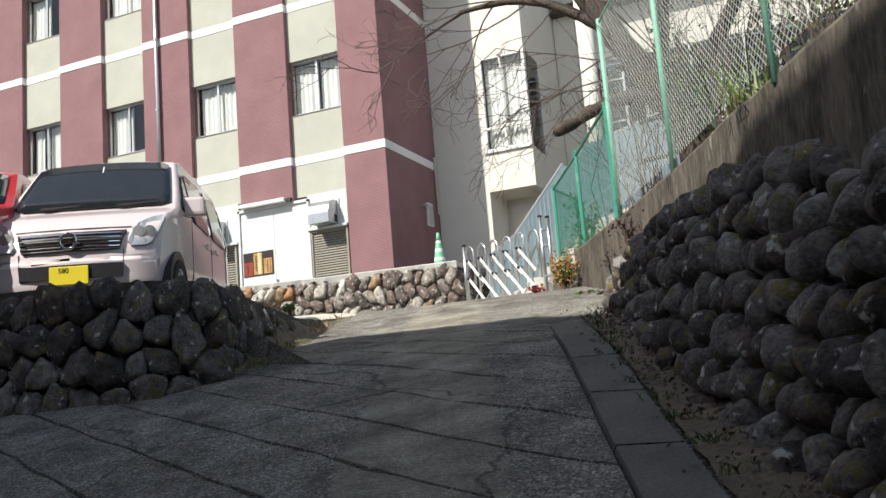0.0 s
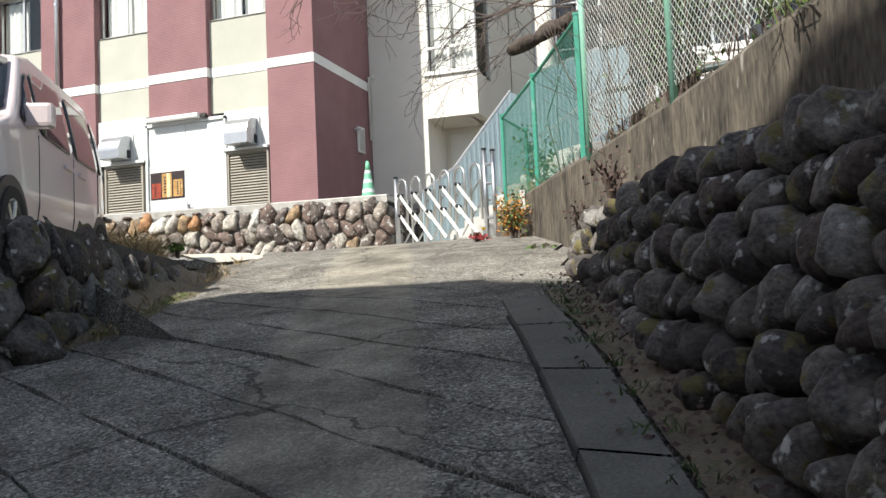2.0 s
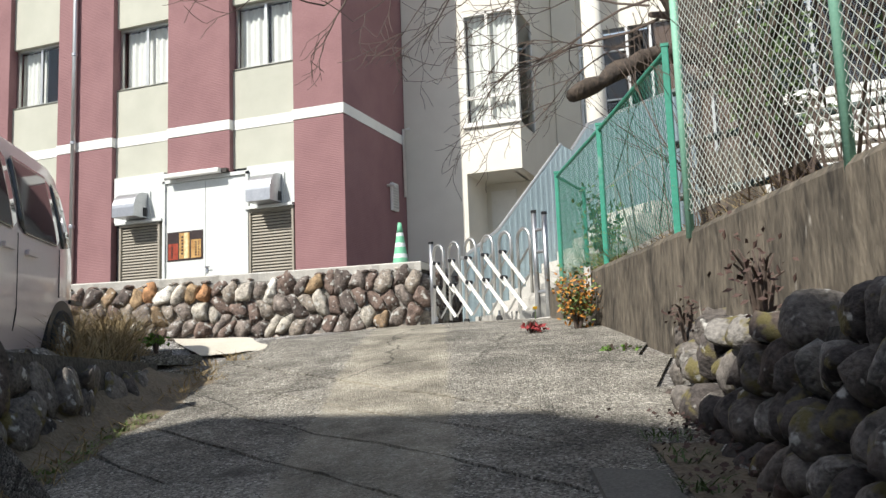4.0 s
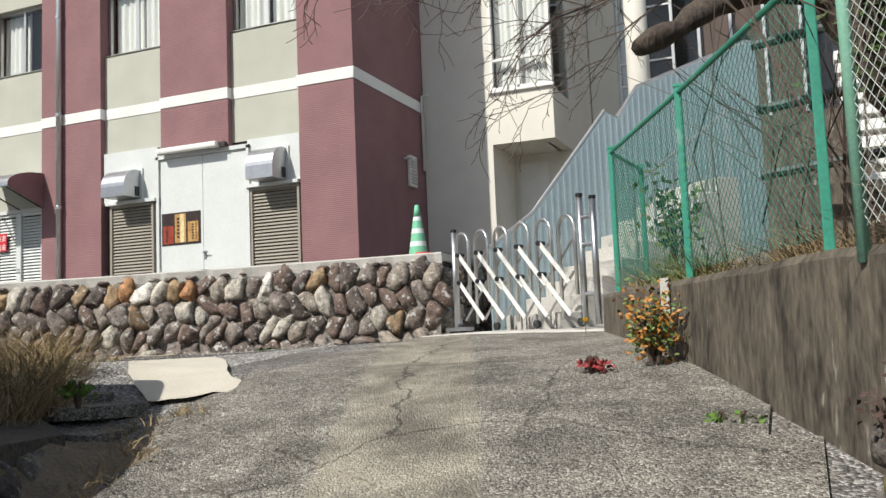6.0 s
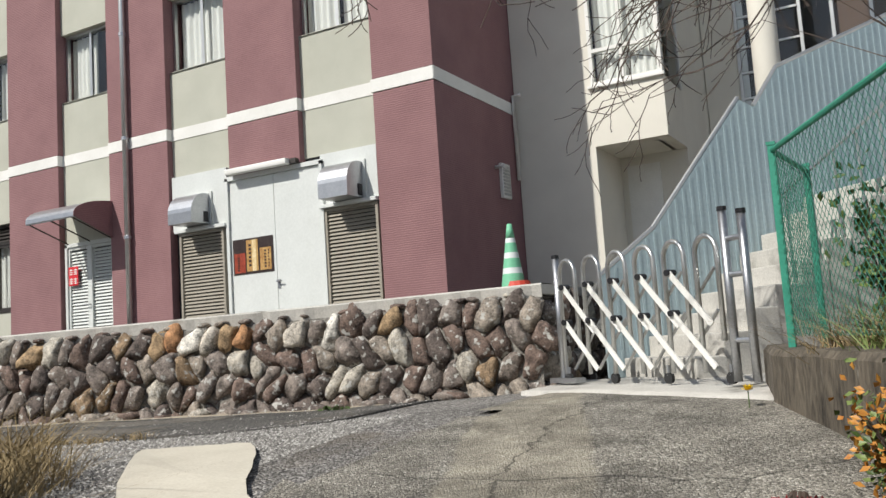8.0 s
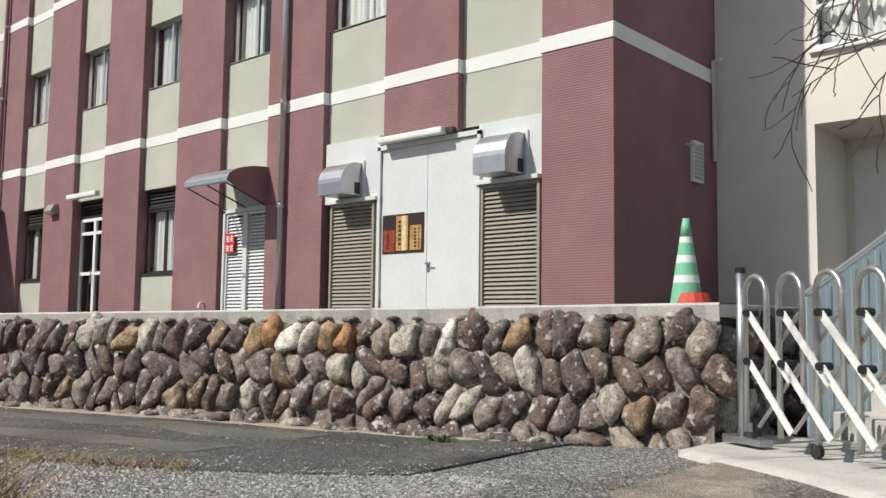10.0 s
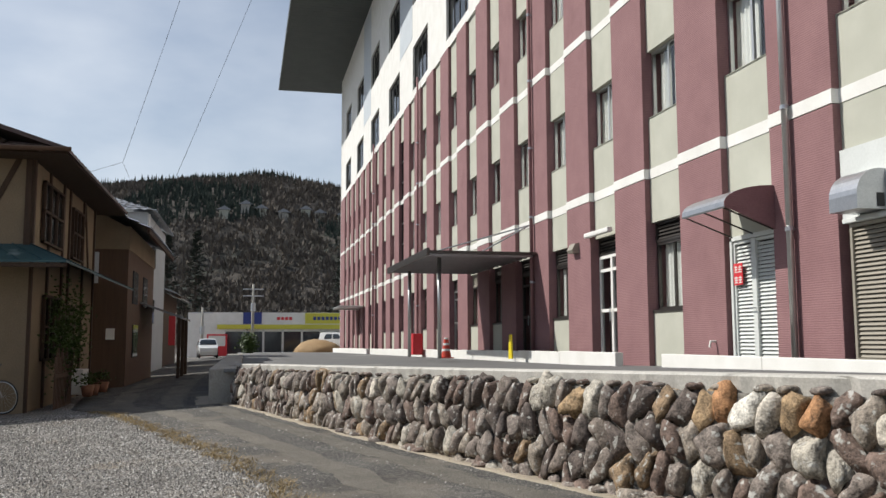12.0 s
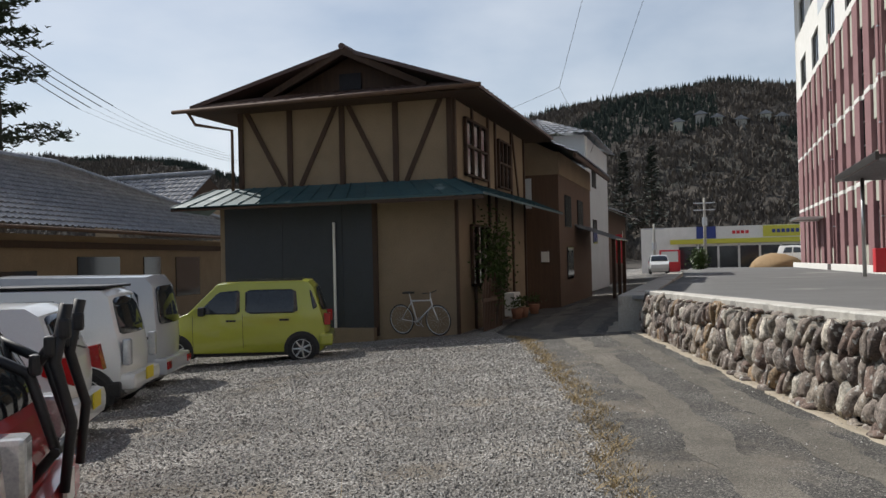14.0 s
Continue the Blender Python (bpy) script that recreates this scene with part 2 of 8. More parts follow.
RED = comb_stucco("red_stucco", (0.285, 0.155, 0.155), (0.215, 0.112, 0.114))
BEIGE = mat("beige_render", (0.50, 0.50, 0.42), (0.41, 0.41, 0.34), scale=1.2, fine=90, mix=0.65, rough=0.9)
WHITE = mat("white_paint", (0.80, 0.79, 0.75), (0.68, 0.67, 0.62), scale=1.5, fine=50, mix=0.7, rough=0.7)
CREAM = mat("cream_render", (0.74, 0.71, 0.62), (0.64, 0.61, 0.53), scale=0.9, fine=80, mix=0.7, rough=0.85)
PALE = mat("pale_grey_panel", (0.56, 0.6, 0.62), (0.46, 0.5, 0.53), scale=1.2, fine=40, rough=0.6)
DOORW = mat("door_paint", (0.66, 0.68, 0.65), (0.58, 0.6, 0.57), scale=2, fine=30, rough=0.45, bump=0.05)
ALU = mat("aluminium", (0.62, 0.62, 0.6), (0.5, 0.5, 0.48), rough=0.35, metal=0.85, scale=5, bump=0.03)
STEEL = mat("galvanised_steel", (0.55, 0.56, 0.57), (0.4, 0.41, 0.43), rough=0.38, metal=0.9, scale=8, bump=0.05)
BRONZE = mat("bronze_aluminium", (0.10, 0.09, 0.08), (0.06, 0.055, 0.05), rough=0.4, metal=0.6, bump=0.02)
EAVE = mat("dark_eave_metal", (0.075, 0.085, 0.08), (0.05, 0.058, 0.055), rough=0.7, scale=1.0, bump=0.05)
# near-black: the shade of unlit rooms and vents is put into the colour
DARK = mat("unlit_interior", (0.035, 0.035, 0.04), (0.02, 0.02, 0.022), rough=0.9)
RUBBER = mat("rubber", (0.03, 0.03, 0.03), (0.018, 0.018, 0.018), rough=0.8, fine=80)
BLACK = mat("black_plastic", (0.025, 0.025, 0.027), (0.015, 0.015, 0.016), rough=0.45, bump=0.03)
CURTAIN = mat("lace_curtain", (0.78, 0.77, 0.73), (0.6, 0.59, 0.56), scale=4, fine=40, stretch=(6, 6, 0.4), rough=0.9)
CONC = mat("concrete", (0.46, 0.44, 0.39), (0.29, 0.275, 0.24), scale=2.2, fine=55, bump=0.4, wear=((0.16, 0.15, 0.13), 1.1, 0.6))
COPING = mat("coping_concrete", (0.60, 0.58, 0.53), (0.40, 0.385, 0.345), scale=3.0, fine=60, bump=0.4, wear=((0.24, 0.23, 0.2), 2.4, 0.6))
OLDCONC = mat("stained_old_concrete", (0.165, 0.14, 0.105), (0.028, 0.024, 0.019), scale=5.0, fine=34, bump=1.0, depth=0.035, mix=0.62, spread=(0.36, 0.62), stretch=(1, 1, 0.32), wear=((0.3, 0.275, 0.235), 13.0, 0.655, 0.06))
JOINT = mat("pale_mortar", (0.30, 0.285, 0.25), (0.12, 0.11, 0.095), scale=5, fine=40, bump=0.9, depth=0.03)
MORTAR = mat("dark_mortar", (0.10, 0.09, 0.075), (0.035, 0.032, 0.028), scale=5, fine=40, bump=0.8, depth=0.03)
SAND = mat("sandy_verge", (0.42, 0.36, 0.27), (0.25, 0.215, 0.16), scale=2.5, fine=60, bump=0.6)
ASPHALT = aggregate("worn_asphalt", ((0.0, (0.05, 0.049, 0.047)), (0.5, (0.09, 0.086, 0.079)), (0.85, (0.16, 0.152, 0.136)), (1.0, (0.3, 0.282, 0.25))), 95, tone=(0.7, 1.2), tone_scale=0.9, dirt=((0.21, 0.185, 0.15), 0.8, 0.55))
TERR = mat("terrace_asphalt", (0.16, 0.16, 0.155), (0.11, 0.11, 0.108), scale=0.7, fine=120, bump=0.3, wear=((0.24, 0.24, 0.22), 0.3, 0.6))
GRAVEL = aggregate("grey_gravel", ((0.0, (0.09, 0.085, 0.08)), (0.4, (0.19, 0.18, 0.163)), (0.75, (0.29, 0.275, 0.25)), (1.0, (0.5, 0.48, 0.45))), 62, tone=(0.68, 1.18), tone_scale=0.7, bump=1.0, depth=0.02, dirt=((0.2, 0.17, 0.13), 0.9, 0.54))
PEBBLE = island_mat("gravel_stone", ((0.0, (0.09, 0.086, 0.08)), (0.35, (0.2, 0.192, 0.175)), (0.7, (0.32, 0.305, 0.28)), (1.0, (0.56, 0.545, 0.51))))
RAMP = aggregate("ramp_concrete", ((0.0, (0.10, 0.093, 0.08)), (0.35, (0.215, 0.2, 0.168)), (0.75, (0.335, 0.312, 0.262)), (0.94, (0.44, 0.415, 0.355)), (1.0, (0.64, 0.61, 0.54))), 105, tone=(0.55, 1.25), tone_scale=2.4, bump=1.0, depth=0.014, crack=(0.38, 0.0038), strip=(0.38, -1.467, 0.39, (0.40, 0.36, 0.275)), dirt=((0.13, 0.118, 0.1), 3.2, 0.6))
SMOOTHC = mat("smooth_concrete_strip", (0.175, 0.166, 0.142), (0.08, 0.076, 0.066), scale=2.5, fine=90, bump=0.4, wear=((0.21, 0.2, 0.175), 22.0, 0.66))
PATCHC = mat("pale_concrete_patch", (0.62, 0.58, 0.48), (0.5, 0.46, 0.37), scale=3, fine=60, bump=0.2)
SOIL = mat("dry_soil", (0.24, 0.19, 0.13), (0.11, 0.09, 0.06), scale=4, fine=50, bump=0.8, depth=0.03)
MUD = mat("earth_plaster", (0.3, 0.228, 0.148), (0.205, 0.154, 0.1), scale=1.1, fine=40, rough=0.95, wear=((0.25, 0.195, 0.13), 1.6, 0.62))
TIMBER = mat("dark_timber", (0.085, 0.05, 0.03), (0.04, 0.025, 0.017), scale=3, fine=30, stretch=(6, 6, 0.6), bump=0.4)
SHEET = mat("blue_grey_sheet", (0.05, 0.058, 0.066), (0.034, 0.04, 0.046), scale=1.3, fine=30, rough=0.55)
BROWNW = mat("brown_cladding", (0.13, 0.08, 0.05), (0.085, 0.05, 0.033), scale=1.2, fine=20, stretch=(8, 8, 0.7), bump=0.4)
ROOFM = mat("rusty_metal_roof", (0.12, 0.075, 0.06), (0.07, 0.045, 0.04), rough=0.5, scale=1.2, fine=30, bump=0.2)
TEAL = mat("teal_metal_roof", (0.055, 0.12, 0.13), (0.03, 0.07, 0.078), rough=0.55, scale=1.2, fine=30, bump=0.2, wear=((0.35, 0.42, 0.4), 0.9, 0.64))
TILE = mat("grey_roof_tile", (0.3, 0.305, 0.315), (0.13, 0.134, 0.142), rough=0.24, scale=3, fine=20, bump=0.2, spec=0.6)
GREENF = mat("green_fence_paint", (0.05, 0.32, 0.22), (0.03, 0.22, 0.15), rough=0.5, scale=5, wear=((0.2, 0.36, 0.3), 4, 0.62))
PALEG = mat("faded_green_post", (0.30, 0.56, 0.42), (0.2, 0.44, 0.32), rough=0.6, scale=4)
WIRE = mat("coated_wire", (0.60, 0.64, 0.58), (0.42, 0.46, 0.42), rough=0.55, metal=0.1)
WIREG = mat("green_wire", (0.05, 0.22, 0.15), (0.03, 0.14, 0.10), rough=0.55)
BARK = mat("bark", (0.12, 0.09, 0.065), (0.03, 0.024, 0.02), scale=6, fine=35, bump=1.0, depth=0.03, stretch=(1, 1, 0.5))
TWIG = mat("twig", (0.12, 0.09, 0.07), (0.07, 0.05, 0.04), scale=6)
DRY = mat("dry_grass", (0.38, 0.29, 0.15), (0.22, 0.16, 0.08), rough=0.9, scale=9, per_piece=0.1)
LEAFG = mat("green_leaf", (0.09, 0.14, 0.035), (0.045, 0.08, 0.02), rough=0.5, scale=8)
LEAFO = mat("orange_leaf", (0.55, 0.28, 0.05), (0.36, 0.13, 0.025), rough=0.5, scale=14)
LEAFR = mat("red_leaf", (0.34, 0.05, 0.05), (0.2, 0.03, 0.03), rough=0.5, scale=14)
YELLOWF = mat("yellow_flower", (0.8, 0.6, 0.02), (0.7, 0.45, 0.02), scale=20)
CORRU = mat("pale_blue_sheet", (0.36, 0.45, 0.47), (0.28, 0.36, 0.39), rough=0.5, scale=1.5, fine=30, bump=0.05)
STONE_F = stone_mat("wall_stone", [(0.0, (0.22, 0.185, 0.158)), (0.2, (0.125, 0.1, 0.086)), (0.42, (0.28, 0.24, 0.195)), (0.56, (0.165, 0.118, 0.095)), (0.74, (0.2, 0.165, 0.137)), (0.86, (0.42, 0.385, 0.32)), (0.94, (0.25, 0.175, 0.105))], light=0.1)
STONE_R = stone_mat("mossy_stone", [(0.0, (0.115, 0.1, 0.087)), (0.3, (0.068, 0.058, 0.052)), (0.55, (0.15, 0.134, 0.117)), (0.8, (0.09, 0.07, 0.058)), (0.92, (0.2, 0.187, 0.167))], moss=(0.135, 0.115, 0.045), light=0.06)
STONE_O = stone_mat("rust_stone", [(0.0, (0.36, 0.19, 0.09)), (0.5, (0.33, 0.23, 0.13))])
STONE_W = stone_mat("white_stone", [(0.0, (0.62, 0.59, 0.52)), (0.5, (0.55, 0.5, 0.42))])
GLASS = glass_mat("window_glass")
RIDGE = mat("wooded_hill", (0.085, 0.073, 0.06), (0.045, 0.042, 0.036), scale=0.06, fine=0.9, mix=0.4, rough=1.0, bump=0.0, spread=(0.38, 0.62), wear=((0.05, 0.058, 0.046), 0.018, 0.56, 0.08))


# ---- mesh helpers ----
def part(name, bm, material, parent=None, label="", smooth=False, world_m=None):
    me = bpy.data.meshes.new(name)
    bmesh.ops.recalc_face_normals(bm, faces=bm.faces)
    bm.to_mesh(me)
    bm.free()
    me.materials.append(material)
    if smooth:
        me.polygons.foreach_set("use_smooth", [True] * len(me.polygons))
    ob = new(name, me)
    if parent:
        ob.parent = parent
    if label:
        ob["label"] = label
    if world_m is not None:
        ob.matrix_basis = world_m
    return ob


def share(name, me, parent, m):
    ob = new(name, me)
    ob.parent = parent
    ob.matrix_basis = m
    return ob


def thing(name, label, category, m=None, group="", kind=""):
    ob = new(name)
    if m is not None:
        ob.matrix_basis = m
    return tagged(ob, label, category, group, kind)


def box(bm, x0, x1, y0, y1, z0, z1, bevel=0.0):
    vs = [bm.verts.new((x, y, z)) for x in (x0, x1) for y in (y0, y1) for z in (z0, z1)]
    fs = []
    for f in ((0, 1, 3, 2), (4, 6, 7, 5), (0, 4, 5, 1), (2, 3, 7, 6), (0, 2, 6, 4), (1, 5, 7, 3)):
        fs.append(bm.faces.new([vs[i] for i in f]))
    if bevel:
        es = list({e for f in fs for e in f.edges})
        bmesh.ops.bevel(bm, geom=es, offset=bevel, segments=2, affect="EDGES", profile=0.6)
    return vs


def boxed(x0, x1, y0, y1, z0, z1, bevel=0.0):
    bm = bmesh.new()
    box(bm, x0, x1, y0, y1, z0, z1, bevel)
    return bm


def tube(bm, pts, r, sides=8, r2=None, cap=True):
    """A pipe along points, tapering from r to r2."""
    pts = [Vector(p) for p in pts]
    rings = []
    side = None
    for i, p in enumerate(pts):
        d = (pts[min(i + 1, len(pts) - 1)] - pts[max(i - 1, 0)]).normalized()
        if side is None:
            side = d.orthogonal().normalized()
        side = (side - d * side.dot(d)).normalized()
        up = d.cross(side)
        rr = r if r2 is None else r + (r2 - r) * i / (len(pts) - 1)
        rings.append([bm.verts.new(p + rr * (math.cos(a) * side + math.sin(a) * up)) for a in (2 * math.pi * k / sides for k in range(sides))])
    for a, b in zip(rings, rings[1:]):
        for k in range(sides):
            bm.faces.new((a[k], a[(k + 1) % sides], b[(k + 1) % sides], b[k]))
    if cap and sides > 2:
        bm.faces.new(rings[0][::-1])
        bm.faces.new(rings[-1])
    return bm


def piped(pts, r, sides=8, r2=None):
    return tube(bmesh.new(), pts, r, sides, r2)


def prism(bm, poly, axis, a, b):
    """A polygon of two coordinates pushed from a to b along an axis ('x', 'y' or 'z')."""
    def at(p, v):
        return {"x": (v, p[0], p[1]), "y": (p[0], v, p[1]), "z": (p[0], p[1], v)}[axis]
    lo, hi = [bm.verts.new(at(p, a)) for p in poly], [bm.verts.new(at(p, b)) for p in poly]
    n = len(poly)
    for i in range(n):
        bm.faces.new((lo[i], lo[(i + 1) % n], hi[(i + 1) % n], hi[i]))
    bm.faces.new(lo[::-1])
    bm.faces.new(hi)
    return bm


def text_mesh(body, size):
    cu = bpy.data.curves.new("lettering", "FONT")
    cu.body, cu.size, cu.extrude, cu.align_x, cu.align_y = body, size, 0.001, "CENTER", "CENTER"
    ob = bpy.data.objects.new("lettering", cu)
    scene.collection.objects.link(ob)
    me = bpy.data.meshes.new_from_object(ob.evaluated_get(bpy.context.evaluated_depsgraph_get()))
    bpy.data.objects.remove(ob)
    return me


# ---- lie of the land ----
RAMP_Y = (-60, -20, -17.25, -14.05, -13, -12.2, -10.9, -9.9, -8.6, -7.5, -5.6, -4.0, 0)
RAMP_Z = (-9, -3.85, -3.13, -2.32, -2.05, -1.84, -1.6, -1.44, -1.17, -0.98, -0.8, -0.78, -0.78)
LEFT_Y, LEFT_X = (-12.3, -11.5, -9.7, -8.6), (4.45, 4.15, 3.55, 3.2)
RIGHT_Y, RIGHT_X = (-22, -14.3, -12.8, -10.5, -9.9, -8.2, -5.6, -3.6), (10.9, 8.17, 7.52, 6.83, 6.66, 6.26, 5.13, 4.9)
WALL = ((2.9, -3.6), (0.8, -4.03), (-0.9, -4.47), (-3.0, -5.15), (-5.65, -5.93), (-13.05, -7.85))


def smooth01(t):
    t = min(max(t, 0), 1)
    return t * t * (3 - 2 * t)


def ramp_z(y):
    return float(np.interp(y, RAMP_Y, RAMP_Z))


def lot_z(y):
    return -0.88 - 0.067 * max(0, min(-8 - y, 30))


def left_x(y):
    if y > -12.45:
        return float(np.interp(y, LEFT_Y, LEFT_X))
    return 0.6 + (y + 12.45) * 0.35


def right_x(y):
    return float(np.interp(y, RIGHT_Y, RIGHT_X))


def ground_z(x, y):
    if y < -22 or x > 30 or x < -40:
        return lot_z(y) if x < -3 else min(lot_z(y), ramp_z(max(y, -24)))
    if y > -8.6:
        w = smooth01((x - 0.5) / 3.2)
    else:
        wide = 0.25 + 1.6 * smooth01((y + 10.2) / 1.6)
        edge = left_x(y) if y > -12.1 else 0.6 + (y + 12.45) * 0.35
        wide = wide + 0.3 * (1 - smooth01((y + 10.2) / 1.6))
        w = smooth01((x - edge + wide) / (wide - 0.25 * (1 - smooth01((y + 10.2) / 1.6))))
    z = lot_z(y) * (1 - w) + ramp_z(y) * w
    return z


def terrace_z(x):
    return 0.1 + 0.0165 * x if x > -13 else -0.1145 + 0.007 * (x + 13)


def sheet(name, xs, ys, zf, material, keep=None, lift=0.0, **tags):
    vs, fs, idx = [], [], {}
    for i, x in enumerate(xs):
        for j, y in enumerate(ys):
            idx[i, j] = len(vs)
            vs.append((x, y, zf(x, y) + lift))
    for i in range(len(xs) - 1):
        for j in range(len(ys) - 1):
            if keep is None or keep((xs[i] + xs[i + 1]) / 2, (ys[j] + ys[j + 1]) / 2):
                fs.append((idx[i, j], idx[i + 1, j], idx[i + 1, j + 1], idx[i, j + 1]))
    me = bpy.data.meshes.new(name)
    me.from_pydata(vs, [], fs)
    me.materials.append(material)
    me.polygons.foreach_set("use_smooth", [True] * len(fs))
    ob = new(name, me)
    if tags:
        tagged(ob, **tags)
    return ob


xs = sorted(set([-900, -400, -200, -120, -80, -60, -50, -40, -30, -25] + [round(v, 3) for v in np.arange(-22, 14.01, 0.25)] + [18, 25, 40, 80, 200, 500]))
ys = sorted(set([-600, -300, -150, -80, -50, -35, -28] + [round(v, 3) for v in np.arange(-24, -2.9, 0.25)] + [0, 10, 30, 80, 200, 600]))


def land_z(x, y):
    z = ground_z(x, y)
    if y > -3:
        z = min(z, -1.0)
    return z + 0.012 * noise.noise((x * 1.3, y * 1.3, 0))


ground = sheet("ground", xs, ys, land_z, GRAVEL, label="grey gravel parking ground on a slope", category="ground", kind="structure")

# ---- ground coverings ----
def lane_left(x):
    return float(np.interp(x, (-75, -58, -31, -21, -15, -12.2, -8.3, -4.38, -1.76, 0.35, 2.0), (-13.5, -12.9, -12.3, -11.9, -11.2, -9.87, -8.75, -7.7, -7.2, -6.5, -5.6)))


def wall_y(x):
    if x < -13.05:
        return float(np.interp(x, (-75, -32, -13.06), (-8.6, -8.2, -8.35)))
    pts = WALL[::-1]
    return float(np.interp(x, [p[0] for p in pts], [p[1] for p in pts]))


def strip_sheet(name, xs, lo, hi, n, zf, material, lift, edge=0.07, **tags):
    """A band of ground between two edge lines given over x."""
    vs, fs = [], []
    xs = [xs[0]] + list(xs) + [xs[-1]]
    for i, x in enumerate(xs):
        for j in range(-1, n + 2):
            y = lo(x) + (hi(x) - lo(x)) * min(max(j, 0), n) / n
            skirt = edge if j in (-1, n + 1) or i in (0, len(xs) - 1) else 0.0
            vs.append((x, y, zf(x, y) + lift - skirt))
    n += 2
    for i in range(len(xs) - 1):
        for j in range(n):
            a = i * (n + 1) + j
            fs.append((a, a + n + 1, a + n + 2, a + 1))
    me = bpy.data.meshes.new(name)
    me.from_pydata(vs, [], fs)
    me.materials.append(material)
    me.polygons.foreach_set("use_smooth", [True] * len(fs))
    return tagged(new(name, me), **tags)


lane_x = [-75, -60, -50, -40, -32, -26, -22] + [v for v in np.arange(-19, 2.3, 0.3)]
strip_sheet("road", lane_x, lambda x: lane_left(x) + 0.12 * noise.noise((x * 2.1, 3, 0)) if x > -14 else lane_left(x), lambda x: wall_y(x) + 0.1, 10,
            lambda x, y: land_z(x, y), ASPHALT, 0.014, label="worn asphalt lane with pale wheel tracks", category="road", kind="structure")

def lane_mix(f, wob, seed):
    return lambda x: lane_left(x) + (wall_y(x) - lane_left(x)) * f + wob * noise.noise((x * 1.3, seed, 0)) + wob * 0.5 * noise.noise((x * 5, seed, 1))


strip_sheet("sandy_verge", [v for v in np.arange(-16, 1.6, 0.08)], lane_mix(0.88, 0.09, 5), lane_mix(1.03, 0.0, 6), 4, land_z, SAND, 0.02, label="sandy earth washed along the wall's foot", category="road", kind="structure")

TRACK = aggregate("dusty_track", ((0.0, (0.11, 0.103, 0.09)), (0.5, (0.17, 0.156, 0.132)), (1.0, (0.26, 0.24, 0.2))), 120, tone=(0.75, 1.15), tone_scale=1.2)
for k, (fa, fb) in enumerate(((0.26, 0.42), (0.62, 0.78))):
    track = strip_sheet("wheel_track", [v for v in np.arange(-30, 0.4, 0.15)], lane_mix(fa, 0.12, 11 + k), lane_mix(fb, 0.12, 21 + k), 3, land_z, TRACK, 0.018, edge=0.003, label="pale dusty wheel track on the asphalt lane", category="road", kind="structure")
    track.data.polygons.foreach_set("use_smooth", [False] * len(track.data.polygons))

# ramp: upper sheet, then slabs between diagonal grooves
ramp_ob = sheet("pavement", [v for v in np.arange(2.0, 7.01, 0.2)], [v for v in np.arange(-11.4, -3.59, 0.2)], lambda x, y: land_z(x, y), RAMP,
                keep=lambda x, y: left_x(y) - 0.2 * noise.noise((y * 2, 0, 1)) + (0.9 if y > -8 and x < 2.4 else 0) < x < right_x(y) + 0.1 and (y > -7.2 - (x - 2) * 0.1 or x > 3.1) and y < -3.5, lift=0.022,
                label="rough old concrete ramp with grooves and cracks", category="pavement", kind="structure")


def strip_l(y):
    return 6.54 + (-11.07 - y) * 0.356


def strip_r(y):
    return strip_l(y) + 0.30


GROOVE = 0.46


def slab_piece(k):
    y0, y1 = -9.55 - GROOVE * k, -9.55 - GROOVE * (k + 1)
    if k == 0:
        y0 = -9.0
    bm = bmesh.new()
    nu, nv = 30, 3
    grid = []
    for i in range(nu + 1):
        row = []
        for j in range(nv + 1):
            v = 0.013 / GROOVE + (1 - 0.026 / GROOVE) * j / nv
            yb = y0 + (y1 - y0) * v
            xl0, xr0 = left_x(max(yb, -12.4)) - 0.25 if yb > -12.4 else 2.4, (1.4456 - 0.356 * yb) / 0.80776
            x = xl0 + (xr0 - xl0) * i / nu
            y = yb - 0.54 * (x - 6)
            xr = strip_l(y) if y < -11.05 else right_x(y)
            x = min(x, xr - 0.01)
            y = yb - 0.54 * (x - 6) + 0.03 * noise.noise((x * 3, k * 7.1, 0)) + 0.012 * noise.noise((x * 11, k * 3.1, 0))
            row.append(bm.verts.new((x, y, land_z(x, y) + 0.034 + 0.006 * noise.noise((x * 4, y * 4, 5)))))
        grid.append(row)
    for i in range(nu):
        for j in range(nv):
            bm.faces.new((grid[i][j], grid[i + 1][j], grid[i + 1][j + 1], grid[i][j + 1]))
    for j, s in ((0, 1), (nv, -1)):
        low = [bm.verts.new(v[j].co - Vector((0, 0, 0.05))) for v in grid]
        for i in range(nu):
            bm.faces.new((grid[i][j], grid[i + 1][j], low[i + 1], low[i]))
    return bm


for k in range(24):
    part("slab", slab_piece(k), RAMP, ramp_ob, smooth=False)

gut = thing("drain_cover_strip", "dark smooth concrete gutter strip beside the stone wall", "gutter", kind="structure")
y = -11.0
for k in range(14):
    y2 = y - 0.72
    bm = bmesh.new()
    rows = []
    for yy in (y - 0.008, (y + y2) / 2, y2 + 0.008):
        xa, xb = strip_l(yy) + 0.01, strip_r(yy)
        rows.append([bm.verts.new((xx, yy - 0.3 * (xx - xa), land_z(xx, yy) + dz)) for xx, dz in ((xa, -0.0), (xa + 0.012, 0.037), (xb - 0.012, 0.037), (xb, 0.0))])
    for a, b in zip(rows, rows[1:]):
        for i in range(3):
            bm.faces.new((a[i], a[i + 1], b[i + 1], b[i]))
    part("slab", bm, SMOOTHC, gut)
    y = y2

